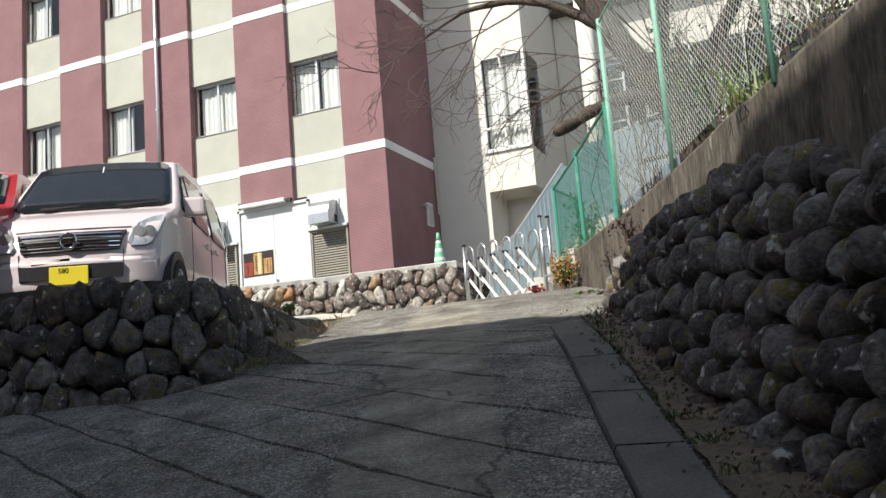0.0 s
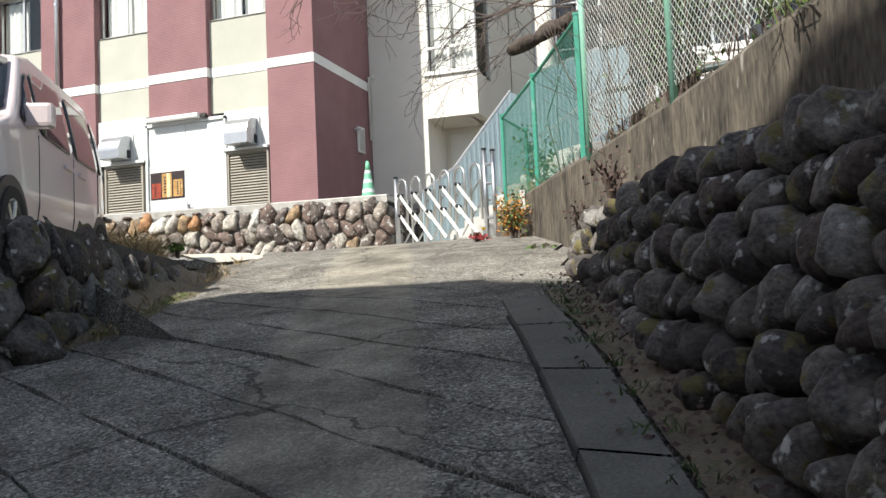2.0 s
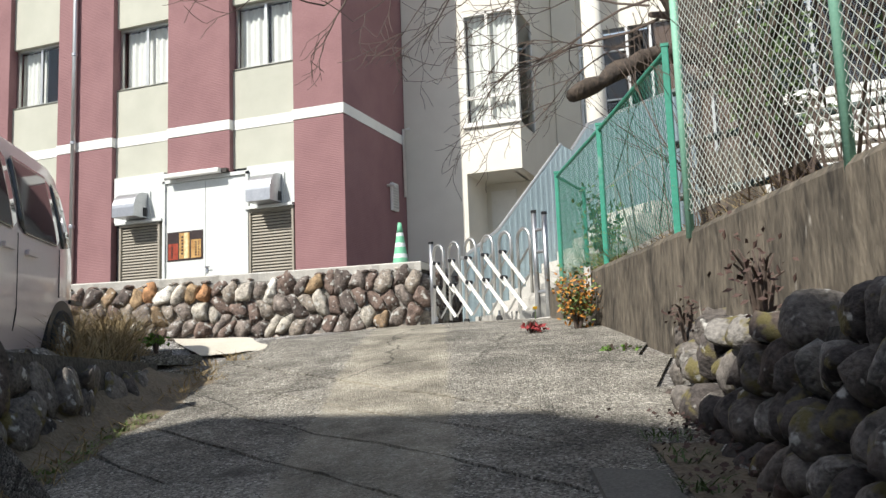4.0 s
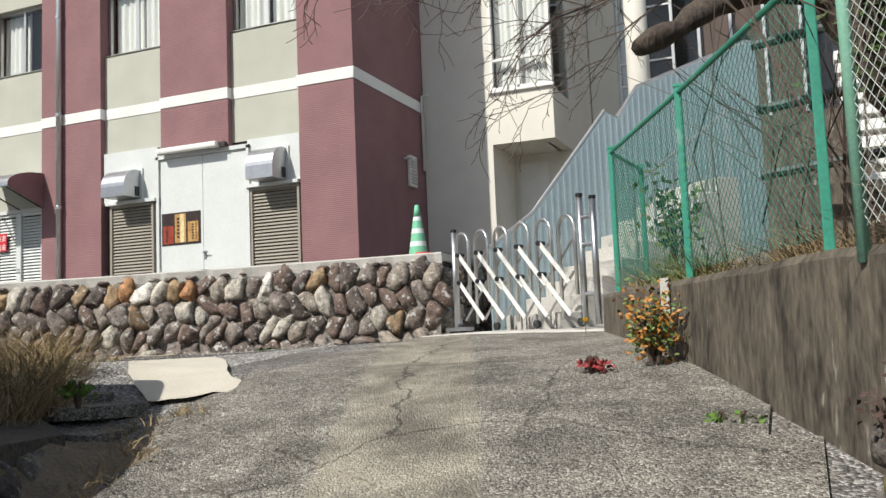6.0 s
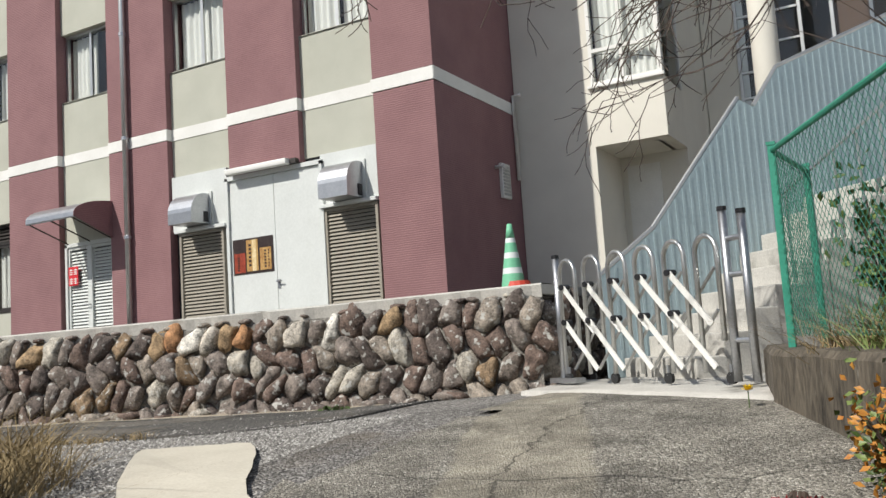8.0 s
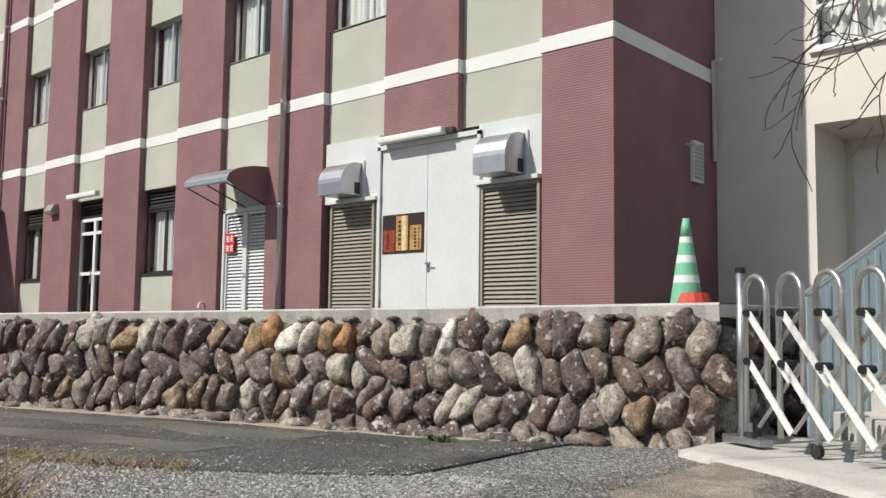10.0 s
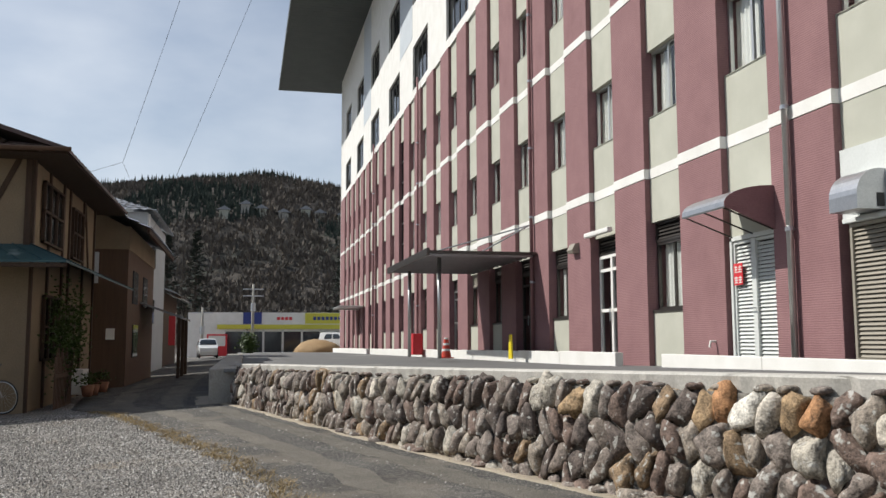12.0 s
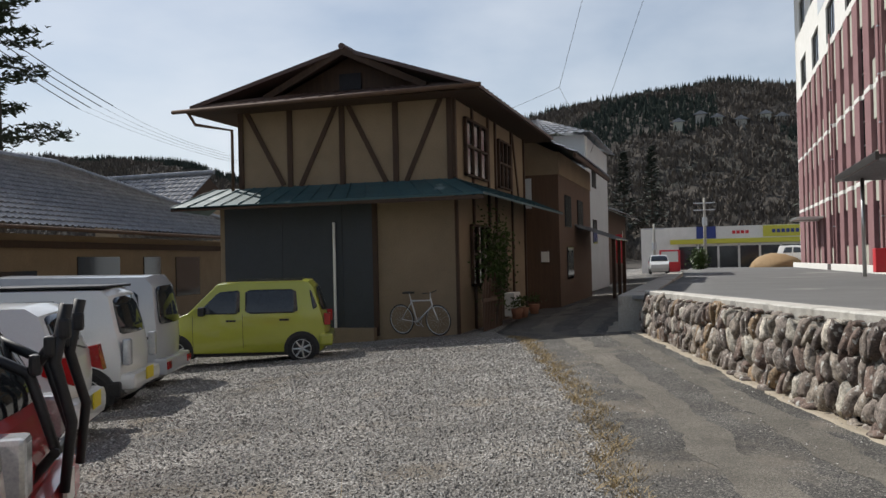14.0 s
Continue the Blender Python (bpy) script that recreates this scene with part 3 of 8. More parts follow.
# earth along the foot of the right-hand wall
def soil_band(name, fx0, fx1, y0, y1, material, lift, **tags):
    bm = bmesh.new()
    prev = None
    for yy in np.arange(y0, y1, 0.15):
        r = [bm.verts.new((xx, yy, land_z(xx, yy) + lift + 0.03 * noise.noise((xx * 6, yy * 6, 2)))) for xx in np.linspace(fx0(yy), fx1(yy), 5)]
        if prev:
            for i in range(4):
                bm.faces.new((prev[i], prev[i + 1], r[i + 1], r[i]))
        prev = r
    return tagged(part(name, bm, material, smooth=True), **tags)


soil_band("soil_verge", strip_r, lambda y: right_x(y) + 0.25, -18, -10.6, SOIL, 0.03, label="dark soil with leaf litter along the wall", category="soil", kind="stuff")
bm = bmesh.new()
prev = None
for yy in np.arange(-12.3, -8.95, 0.12):
    xa, xb = left_x(max(yy, -12.2)) - 0.12, left_x(max(yy, -12.2)) + 0.3 * smooth01((yy + 12.5) / 1.2) - 0.02 + 0.12 * noise.noise((yy * 3, 1, 0))
    r = []
    for u in np.linspace(0, 1, 8):
        xx = xa + (xb - xa) * u
        r.append(bm.verts.new((xx, yy, ramp_z(yy) + 0.03 + 0.22 * (1 - u) ** 1.4 * smooth01((-8.9 - yy) / 0.8) * smooth01((yy + 12.35) / 0.9) + 0.07 * (1 - u) * noise.noise((xx * 7, yy * 7, 2)))))
    if prev:
        for k in range(7):
            bm.faces.new((prev[k], prev[k + 1], r[k + 1], r[k]))
    prev = r
tagged(part("soil_edge", bm, SOIL, smooth=True), "mossy crumbling earth between the low wall and ramp", "soil", kind="stuff")
strip_sheet("pavement_pad", [v for v in np.arange(2.86, 5.2, 0.13)], lambda x: -4.2 - 0.62 * (x - 3.0) + 0.05 * noise.noise((x * 3, 0, 0)), lambda x: -3.0, 8, lambda x, y: max(land_z(x, min(y, -3.2)), -0.8), COPING, 0.035,
            label="pale smooth concrete pad under the gate", category="pavement", kind="structure")
bm = bmesh.new()
corner = [Vector(v) for v in ((1.5, -6.95), (2.15, -6.6), (3.32, -8.0), (2.95, -8.42))]
vs = []
for a, b in zip(corner, corner[1:] + corner[:1]):
    for k in range(8):
        p = a.lerp(b, k / 8) + Vector((noise.noise((k * 0.7, a.x, 0)), noise.noise((k * 0.7, a.y, 3)))) * 0.09
        vs.append(bm.verts.new((p.x, p.y, land_z(p.x, p.y) + 0.034)))
cx_, cy_ = 2.48, -7.49
c = bm.verts.new((cx_, cy_, land_z(cx_, cy_) + 0.04))
for i in range(len(vs)):
    bm.faces.new((c, vs[i], vs[(i + 1) % len(vs)]))
tagged(part("concrete_patch", bm, PATCHC), "pale cement patch smoothed onto the ramp", "patch", kind="structure")

# terrace before the building
def terr_edge(x):
    return wall_y(x) + 0.28


tx = [-75, -68, -60, -50, -40, -30, -24, -20, -16, -13.06] + [-13.05 + i * 0.5 for i in range(1, 32)] + [2.62]
strip_sheet("terrace", tx, terr_edge, lambda x: 1.0 if x < -0.2 else 3.2, 6, lambda x, y: terrace_z(x) - 0.09 * smooth01((2.0 - x) / 5), TERR, 0.0, label="grey asphalt forecourt above the stone wall", category="pavement", kind="structure")


# ---- stone walls ----
def clip_poly(poly, nx, ny, c):
    out = []
    for (ax, ay), (bx, by) in zip(poly, poly[1:] + poly[:1]):
        da, db = ax * nx + ay * ny - c, bx * nx + by * ny - c
        if da <= 0:
            out.append((ax, ay))
        if da * db < 0:
            t = da / (da - db)
            out.append((ax + (bx - ax) * t, ay + (by - ay) * t))
    return out


def packed_cells(nu, nv, jitter, rnd, row_jitter):
    """Irregular cells that fill a strip nu cells long and nv rows high."""
    pts = {}
    for i in range(-1, nu + 1):
        for j in range(-1, nv + 1):
            pts[i, j] = (i + 0.5 + 0.5 * (j % 2) + rnd.uniform(-jitter, jitter), j + 0.5 + rnd.uniform(-row_jitter, row_jitter))
    for i in range(nu):
        for j in range(nv):
            px, py = pts[i, j]
            poly = [(px - 1.2, py - 0.8), (px + 1.2, py - 0.8), (px + 1.2, py + 0.8), (px - 1.2, py + 0.8)]
            for a in range(i - 2, i + 3):
                for b in range(j - 2, j + 3):
                    if (a, b) != (i, j) and (a, b) in pts:
                        qx, qy = pts[a, b]
                        nx, ny = qx - px, qy - py
                        poly = clip_poly(poly, nx, ny, (qx * qx + qy * qy - px * px - py * py) / 2)
            yield (px, py), poly


def cut_corners(poly, r):
    out = []
    for (ax, ay), (bx, by) in zip(poly, poly[1:] + poly[:1]):
        out += [(ax + (bx - ax) * r, ay + (by - ay) * r), (ax + (bx - ax) * (1 - r), ay + (by - ay) * (1 - r))]
    return out


def fitted_stone(outline, at, depth, rnd, rough, soft, rings):
    """One stone: a cell's outline raised into a worn dome. at(s, h, d) gives the place."""
    cx = sum(p[0] for p in outline) / len(outline)
    cy = sum(p[1] for p in outline) / len(outline)
    turn, k = rnd.uniform(-0.16, 0.16), rnd.uniform(0.9, 1.0)
    gx, gy = rnd.uniform(-0.3, 0.3), rnd.uniform(-0.3, 0.25)
    seed = rnd.uniform(0, 90)
    ct, st = math.cos(turn) * k, math.sin(turn) * k
    vs, fs = [], []
    n = len(outline)
    for scale_, d in rings:
        for x, y in outline:
            dx, dy = (x - cx) * scale_, (y - cy) * scale_
            w = 1 + rough * noise.noise((dx * 9 + seed, dy * 9, d * 3))
            dx, dy = (dx * ct - dy * st) * w, (dx * st + dy * ct) * w
            lift = d * depth
            if d > 0:
                lift += gx * dx + gy * dy + 0.35 * rough * depth * noise.noise((dx * 14 + seed, dy * 14, 1))
            vs.append(at(cx + dx, cy + dy, lift))
    vs.append(at(cx, cy, depth * (1.0 + rnd.uniform(-0.05, 0.1))))
    for q in range(len(rings) - 1):
        for i in range(n):
            a, b = q * n + i, q * n + (i + 1) % n
            fs.append((a, b, b + n, a + n))
    q = (len(rings) - 1) * n
    for i in range(n):
        fs.append((q + i, q + (i + 1) % n, len(vs) - 1))
    me = bpy.data.meshes.new("stone")
    me.from_pydata([tuple(v) for v in vs], [], fs)
    me.polygons.foreach_set("use_smooth", [soft] * len(fs))
    return me


def masonry(parent, material, at, length, height, cw, ch, keep, seed, jitter=0.3, corner=0.24, passes=1, gap=0.94, depth=(0.05, 0.1), rough=0.3, soft=True, pick=None, lean=0.0, phase=0.0, row_jitter=None,
            rings=((1.0, -0.6), (1.0, 0.25), (0.9, 0.72), (0.6, 0.98))):
    """Fills a wall face with fitted stones; s runs along it, h up from its foot line."""
    rnd_ = random.Random(seed)
    nu, nv = int(length / cw), int(math.ceil(height / ch))
    for (px, py), poly in packed_cells(nu, nv, jitter, rnd_, jitter if row_jitter is None else row_jitter):
        if len(poly) < 3 or not keep(px * cw, py * ch):
            continue
        poly = [(px + (x - px) * gap, py + (y - py) * gap) for x, y in poly]
        poly = [((x + lean * abs((y + phase) % 2 - 1)) * cw, y * ch) for x, y in poly]
        for k in range(passes):
            poly = cut_corners(poly, corner)
        me = fitted_stone(poly, at, rnd_.uniform(*depth), rnd_, rough, soft, rings)
        me.materials.append(pick(px * cw, py * ch) if pick else material)
        new("stone", me).parent = parent


rnd = random.Random(5)
front_wall = thing("wall_front", "retaining wall of round river stones with a concrete coping", "stone wall", kind="structure")
# mortar body and coping along the line
bm, bc = bmesh.new(), bmesh.new()
prev = prevc = None
line = []
for (xa, ya), (xb, yb) in zip(WALL, WALL[1:]):
    n = max(2, int(math.hypot(xb - xa, yb - ya) / 0.09))
    line += [(xa + (xb - xa) * i / n, ya + (yb - ya) * i / n) for i in range(n)]
line.append(WALL[-1])
for x, yv in line:
    z1 = terrace_z(x)
    r = [bm.verts.new(p) for p in ((x, yv - 0.115, -1.25), (x, yv - 0.02, z1 - 0.12), (x, yv + 0.4, z1 - 0.12))]
    w = 0.025 * noise.noise((x * 3, 0, 0)) + 0.03 * noise.noise((x * 9, 2, 0))
    rc = [bc.verts.new(p) for p in ((x, yv + 0.03 + w, z1 - 0.135 + w), (x, yv + 0.01 + w, z1 - 0.01), (x, yv + 0.03, z1 + 0.006), (x, yv + 0.3, z1 + 0.008), (x, yv + 0.31, z1 - 0.1))]
    if prev:
        for i in range(2):
            bm.faces.new((prev[i], prev[i + 1], r[i + 1], r[i]))
        for i in range(4):
            bc.faces.new((prevc[i], prevc[i + 1], rc[i + 1], rc[i]))
    prev, prevc = r, rc
bc.faces.new(prevc)
part("mortar_bed", bm, JOINT, front_wall, "grey mortar between the stones")
part("coping", bc, COPING, front_wall, "chalky worn concrete coping", smooth=False)
# return of the wall behind the gate
bm = bmesh.new()
box(bm, 2.55, 2.86, -3.55, 3.0, -1.2, terrace_z(2.7) - 0.09)
part("mortar_bed", bm, MORTAR, front_wall)
part("coping", boxed(2.5, 2.9, -3.58, 3.0, terrace_z(2.7) - 0.09, terrace_z(2.7) + 0.004, 0.015), COPING, front_wall)


def along_line(s):
    """Point and direction at length s from the gate end of the front wall."""
    for (xa, ya), (xb, yb) in zip(WALL, WALL[1:]):
        d = math.hypot(xb - xa, yb - ya)
        if s <= d:
            return Vector((xa + (xb - xa) * s / d, ya + (yb - ya) * s / d, 0)), Vector(((xb - xa) / d, (yb - ya) / d, 0))
        s -= d
    return None, None


SPECIAL = ((-0.9, STONE_O), (0.78, STONE_W), (1.9, STONE_W), (-0.15, STONE_O), (1.15, STONE_O), (1.38, STONE_O), (-2.3, STONE_O), (-0.5, STONE_W), (0.45, STONE_W), (-4.6, STONE_W), (-6.2, STONE_W))
LEN_F = sum(math.hypot(xb - xa, yb - ya) for (xa, ya), (xb, yb) in zip(WALL, WALL[1:]))


def front_at(s, h, d):
    p, dr = along_line(min(max(s, 0.001), LEN_F - 0.001))
    p = p + dr * (s - min(max(s, 0.001), LEN_F - 0.001))
    o = Vector((dr.y, -dr.x, 0))
    if o.y > 0:
        o = -o
    top = terrace_z(p.x) - 0.105
    z = top - (1.0 - h)
    return p + o * (d + 0.02 + 0.07 * (1.0 - h)) + Vector((0, 0, z))


def front_pick(s, h):
    p, dr = along_line(min(max(s, 0.001), LEN_F - 0.001))
    if h > 0.78:
        for sx, mt in SPECIAL:
            if abs(p.x - sx) < 0.09:
                return mt
    return STONE_F


masonry(front_wall, STONE_F, lambda s, h, d: front_at(s - 0.16, h, d), LEN_F + 0.2, 1.0, 0.192, 0.25, lambda s, h: s < LEN_F - 0.1, 3, jitter=0.4, row_jitter=0.26, corner=0.2, passes=2, gap=1.0, depth=(0.05, 0.105), rough=0.5, pick=front_pick, lean=0.5, phase=1.0,
        rings=((0.96, -0.6), (1.0, 0.1), (0.95, 0.5), (0.8, 0.82), (0.5, 1.0)))
# small stones pressed into the mortar under the coping
for k in range(46):
    s = 0.25 + 0.29 * k + rnd.uniform(-0.1, 0.1)
    r = rnd.uniform(0.03, 0.055)
    poly = [(s + r * 1.4 * math.cos(a), 1.0 + 0.02 + r * 0.6 * math.sin(a)) for a in np.linspace(0, 2 * math.pi, 9)[:-1]]
    me = fitted_stone(poly, front_at, 0.05, rnd, 0.3, True, ((1.0, -0.6), (1.0, 0.25), (0.85, 0.7), (0.5, 0.98)))
    me.materials.append(STONE_F)
    new("stone", me).parent = front_wall
# stones of the return behind the gate
masonry(front_wall, STONE_F, lambda s, h, d: Vector((2.88 + d, -3.62 + s, -0.95 + h)), 2.6, 0.95, 0.2, 0.25, lambda s, h: True, 8, corner=0.2, passes=2)
# loose stones at the foot
for k in range(34):
    s = rnd.uniform(0.2, 11.0)
    p, d = along_line(s)
    z = land_z(p.x, p.y - 0.16)
    r = rnd.uniform(0.06, 0.12)
    poly = [(r * math.cos(a) * 1.4, 0.5 * r * math.sin(a) + r * 0.3) for a in np.linspace(0, 2 * math.pi, 9)[:-1]]
    me = fitted_stone(poly, lambda q, h, e: Vector((p.x + q, p.y - 0.14 - e, z + h)), 0.09, rnd, 0.4, True, ((1.0, -0.6), (1.0, 0.25), (0.9, 0.72), (0.6, 0.98)))
    me.materials.append(STONE_F)
    new("stone", me).parent = front_wall
# low wall further along the lane
low = thing("wall_lane", "low grey concrete wall along the shaded lane", "wall", kind="structure")
part("wall_body", boxed(-34, -13.1, -8.35, -7.75, -1.3, -0.2, 0.03), CONC, low)

# right-hand wall: battered cobbles, old concrete above
right_wall = thing("wall_right", "dark mossy retaining wall of big round cobbles", "stone wall", kind="structure")
LEAN = 0.30


def top_r(y):
    return float(np.interp(y, (-18, -14.2, -13.4, -12.3, -11.6), (-1.66, -1.38, -1.22, -1.16, -1.12)))



def right_face(y, z):
    """The wall's face leans back from its foot."""
    base = right_x(y)
    return base + LEAN * max(0, z - land_z(base, y))


bm = bmesh.new()
prev = None
for yv in np.arange(-20, -9.59, 0.4):
    zb = land_z(right_x(yv), yv) - 0.2
    top = top_r(yv) + 0.03 * noise.noise((yv, 0, 0))
    r = [bm.verts.new(p) for p in ((right_x(yv) + 0.14, yv, zb), (right_face(yv, top) + 0.14, yv, top - 0.02), (right_face(yv, top) + 0.75, yv, top - 0.04))]
    if prev:
        for i in range(2):
            bm.faces.new((prev[i], prev[i + 1], r[i + 1], r[i]))
    prev = r
bm.faces.new(prev)
part("mortar_bed", bm, MORTAR, right_wall, "dark earth and mortar between cobbles")
ROUND = ((0.92, -0.5), (1.0, 0.05), (0.95, 0.5), (0.72, 0.85), (0.4, 0.99))


def right_at(s, h, d):
    yv = -9.62 - s
    z = top_r(yv) - 2.0 + h
    b = right_x(yv)
    return Vector((b + LEAN * max(-0.3, z - land_z(b, yv)) - d * 0.95 + 0.14, yv, z + d * 0.18))


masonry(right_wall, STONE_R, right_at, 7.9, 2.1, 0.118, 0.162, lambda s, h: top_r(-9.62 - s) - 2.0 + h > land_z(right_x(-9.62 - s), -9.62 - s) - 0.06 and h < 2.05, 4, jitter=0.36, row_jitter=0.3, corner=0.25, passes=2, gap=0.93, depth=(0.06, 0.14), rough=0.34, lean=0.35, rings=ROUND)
# stones of its open end
masonry(right_wall, STONE_F, lambda s, h, d: Vector((6.66 + s + 0.25 * h, -9.66 + d, -1.55 + h)), 0.6, 0.5, 0.22, 0.17, lambda s, h: True, 14, passes=2, rings=ROUND)


def conc_x(y):
    return float(np.interp(y, (-22, -13.06, -11.96, -10.65, -9.2, -7.6, -5.6, -4.3), (12.5, 8.55, 8.05, 7.5, 6.83, 6.03, 5.1, 4.85)))


bm = bmesh.new()
prev = None
for yv in list(np.arange(-20, -4.3, 0.3)) + [-4.3]:
    x0 = conc_x(yv)
    n = 0.02 * noise.noise((yv * 2, 0, 3))
    r = [bm.verts.new(p) for p in ((x0 - 0.03, yv, -1.9 if yv < -9.6 else -1.6), (x0 + n * 0.5, yv, -0.52 + n), (x0 + 0.03, yv, -0.485 + n), (x0 + 0.24, yv, -0.48 + n), (x0 + 0.25, yv, -0.9))]
    if prev:
        for i in range(4):
            bm.faces.new((prev[i], prev[i + 1], r[i + 1], r[i]))
    prev = r
bm.faces.new(prev)
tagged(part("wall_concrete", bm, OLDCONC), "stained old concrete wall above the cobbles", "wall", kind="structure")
part("patch_joint", boxed(5.785, 5.835, -7.22, -7.19, -0.72, -0.468), COPING, bpy.data.objects["wall_concrete"])

# left-hand wall holding up the parking ground
left_wall = thing("wall_left", "low dark wall of large rough stones", "stone wall", kind="structure")
LW = [(3.5, -9.5), (4.1, -11.35), (4.42, -12.1), (4.15, -12.42), (3.1, -12.54), (1.9, -12.5), (0.7, -12.45)]
bm = bmesh.new()
prev = None
for i, (x, yv) in enumerate(LW):
    a = Vector(LW[max(i - 1, 0)])
    b = Vector(LW[min(i + 1, len(LW) - 1)])
    d = (b - a).normalized()
    nrm = Vector((d.y, -d.x)) * -1
    if i < 3 and nrm.x < 0 or i > 3 and nrm.y > 0:
        nrm = -nrm
    topz = (-1.06, -1.0, -0.99, -0.98, -0.93, -0.88, -0.87)[i]
    ins = Vector((-0.25, 0.18)) if i < 4 else Vector((0, 0.3))
    r = [bm.verts.new((x, yv, land_z(x + 0.2, yv - 0.2) - 0.4)), bm.verts.new((x + ins.x * 0.5, yv + ins.y * 0.5, topz - 0.07)), bm.verts.new((x + ins.x * 4, yv + ins.y * 4, topz - 0.04))]
    if prev:
        for k in range(2):
            bm.faces.new((prev[k], prev[k + 1], r[k + 1], r[k]))
    prev = r
part("mortar_bed", bm, MORTAR, left_wall)
LT = (-1.1, -1.03, -1.03, -1.02, -0.98, -0.94, -0.93)
LS = [0.0]
for a, b in zip(LW, LW[1:]):
    LS.append(LS[-1] + math.hypot(b[0] - a[0], b[1] - a[1]))


def left_at(s, h, d):
    x, y = float(np.interp(s, LS, [p[0] for p in LW])), float(np.interp(s, LS, [p[1] for p in LW]))
    x2, y2 = float(np.interp(s + 0.3, LS, [p[0] for p in LW])), float(np.interp(s + 0.3, LS, [p[1] for p in LW]))
    x1, y1 = float(np.interp(s - 0.3, LS, [p[0] for p in LW])), float(np.interp(s - 0.3, LS, [p[1] for p in LW]))
    o = Vector((-(y2 - y1), x2 - x1, 0)).normalized()
    if o.x - o.y < 0:
        o = -o
    top = float(np.interp(s, LS, LT))
    z = top - 1.25 + h
    return Vector((x, y, z + 0.2 * d)) + o * (d + 0.0 + 0.16 * (1.25 - h) - 0.1)


masonry(left_wall, STONE_R, left_at, LS[-1], 1.25, 0.25, 0.24, lambda s, h: left_at(s, h, 0).z > land_z(left_at(s, h, 0.3).x, left_at(s, h, 0.3).y) - 0.16 and h < 1.2, 9, jitter=0.42, row_jitter=0.36, corner=0.22, passes=2, gap=1.0, depth=(0.025, 0.07), rough=0.45, rings=((1.0, -0.6), (1.0, 0.2), (0.94, 0.62), (0.75, 0.92), (0.4, 1.0)))

# bank of the garden behind the concrete wall
def bank_x(y):
    return conc_x(min(y, -4.3)) + 0.14


bm = bmesh.new()
prev = None
for yv in np.arange(-22, 9, 0.4):
    r = []
    for k in range(14):
        x = bank_x(yv) + (0.0, 0.2, 0.45, 0.8, 1.2, 1.7, 2.3, 3, 4, 5, 6.5, 8.5, 12, 20)[k]
        d = x - bank_x(yv)
        r.append(bm.verts.new((x, yv, -0.56 + 0.16 * max(0, d - 0.3) * (1 if d < 5 else 5 / d) + 0.05 * noise.noise((x * 1.7, yv * 1.7, 4)) * min(1, d * 3))))
    if prev:
        for i in range(13):
            bm.faces.new((prev[i], prev[i + 1], r[i + 1], r[i]))
    prev = r
tagged(part("garden_bank", bm, SOIL, smooth=True), "dry earth bank with leaves behind the wall", "soil", kind="structure")

# ---- the long building ----
building = thing("apartment_building", "long dusky-red and beige rendered building with white bands", "building")
PITCH, COLW, FIRST, NCOL = 2.86, 1.39, -2.47, 23
END_X = -68.3
GREY_Y, RED_Y = 0.10, -0.02
BANDS = (3.6, 7.45)
SILLS = (4.73, 8.58)
WIN_H = 1.34
WHITE_Z, ROOF_Z = 11.95, 22.4


def col_x(i):
    return FIRST - PITCH * i, FIRST - PITCH * i + COLW


def comb_wall(x0, x1, z0, z1, y, t=0.25):
    return boxed(x0, x1, y, y + t, z0, z1)


# shared window meshes, local origin at the sill's left end, x to the right
def sash_mesh(w, h, mullions, d=0.07, s=0.05):
    bm = bmesh.new()
    for x0, x1, z0, z1 in ((0, s, 0, h), (w - s, w, 0, h), (s, w - s, 0, s), (s, w - s, h - s, h)):
        box(bm, x0, x1, 0, d, z0, z1)
    for k in mullions:
        box(bm, k * w - 0.03, k * w + 0.03, 0.012, d - 0.01, s, h - s)
    me = bpy.data.meshes.new("window_frame")
    bm.to_mesh(me)
    bm.free()
    return me


def plane_mesh(name, w, h, y=0.0):
    me = bpy.data.meshes.new(name)
    me.from_pydata([(0, y, 0), (w, y, 0), (w, y, h), (0, y, h)], [], [(0, 1, 2, 3)])
    return me


def curtain_mesh(w, h, open_from, open_to, seed):
    """Hanging lace in soft folds, with a gap."""
    rnd = random.Random(seed)
    vs, fs = [], []
    n = 44
    ph = rnd.uniform(0, 6)
    for i in range(n + 1):
        u = i / n
        y = 0.03 * math.sin(u * 58 + ph) + 0.015 * math.sin(u * 23 + ph * 2)
        vs += [(u * w, y, 0), (u * w, y * 0.7, h)]
    for i in range(n):
        u = (i + 0.5) / n
        if not open_from < u < open_to:
            fs.append((2 * i, 2 * i + 2, 2 * i + 3, 2 * i + 1))
    me = bpy.data.meshes.new("curtain")
    me.from_pydata(vs, [], fs)
    me.polygons.foreach_set("use_smooth", [True] * len(fs))
    me.materials.append(CURTAIN)
    return me


FRAME_A, FRAME_B = sash_mesh(COLW - 0.02, WIN_H, (0.5,)), sash_mesh(COLW - 0.02, WIN_H, (0.5,), s=0.06)
for me in (FRAME_A, FRAME_B):
    me.materials.append(ALU)
PANE_W = plane_mesh("pane", COLW - 0.12, WIN_H - 0.1)
PANE_W.materials.append(GLASS)
SILL_ME = bpy.data.meshes.new("sill")
bm = boxed(0, COLW - 0.01, -0.10, 0.02, -0.05, 0.0, 0.008)
bm.to_mesh(SILL_ME)
bm.free()
SILL_ME.materials.append(ALU)
CURT = [curtain_mesh(COLW - 0.1, WIN_H - 0.08, a, b, k) for k, (a, b) in enumerate(((0.42, 0.55), (0.3, 0.5), (0.55, 0.8), (2, 3)))]

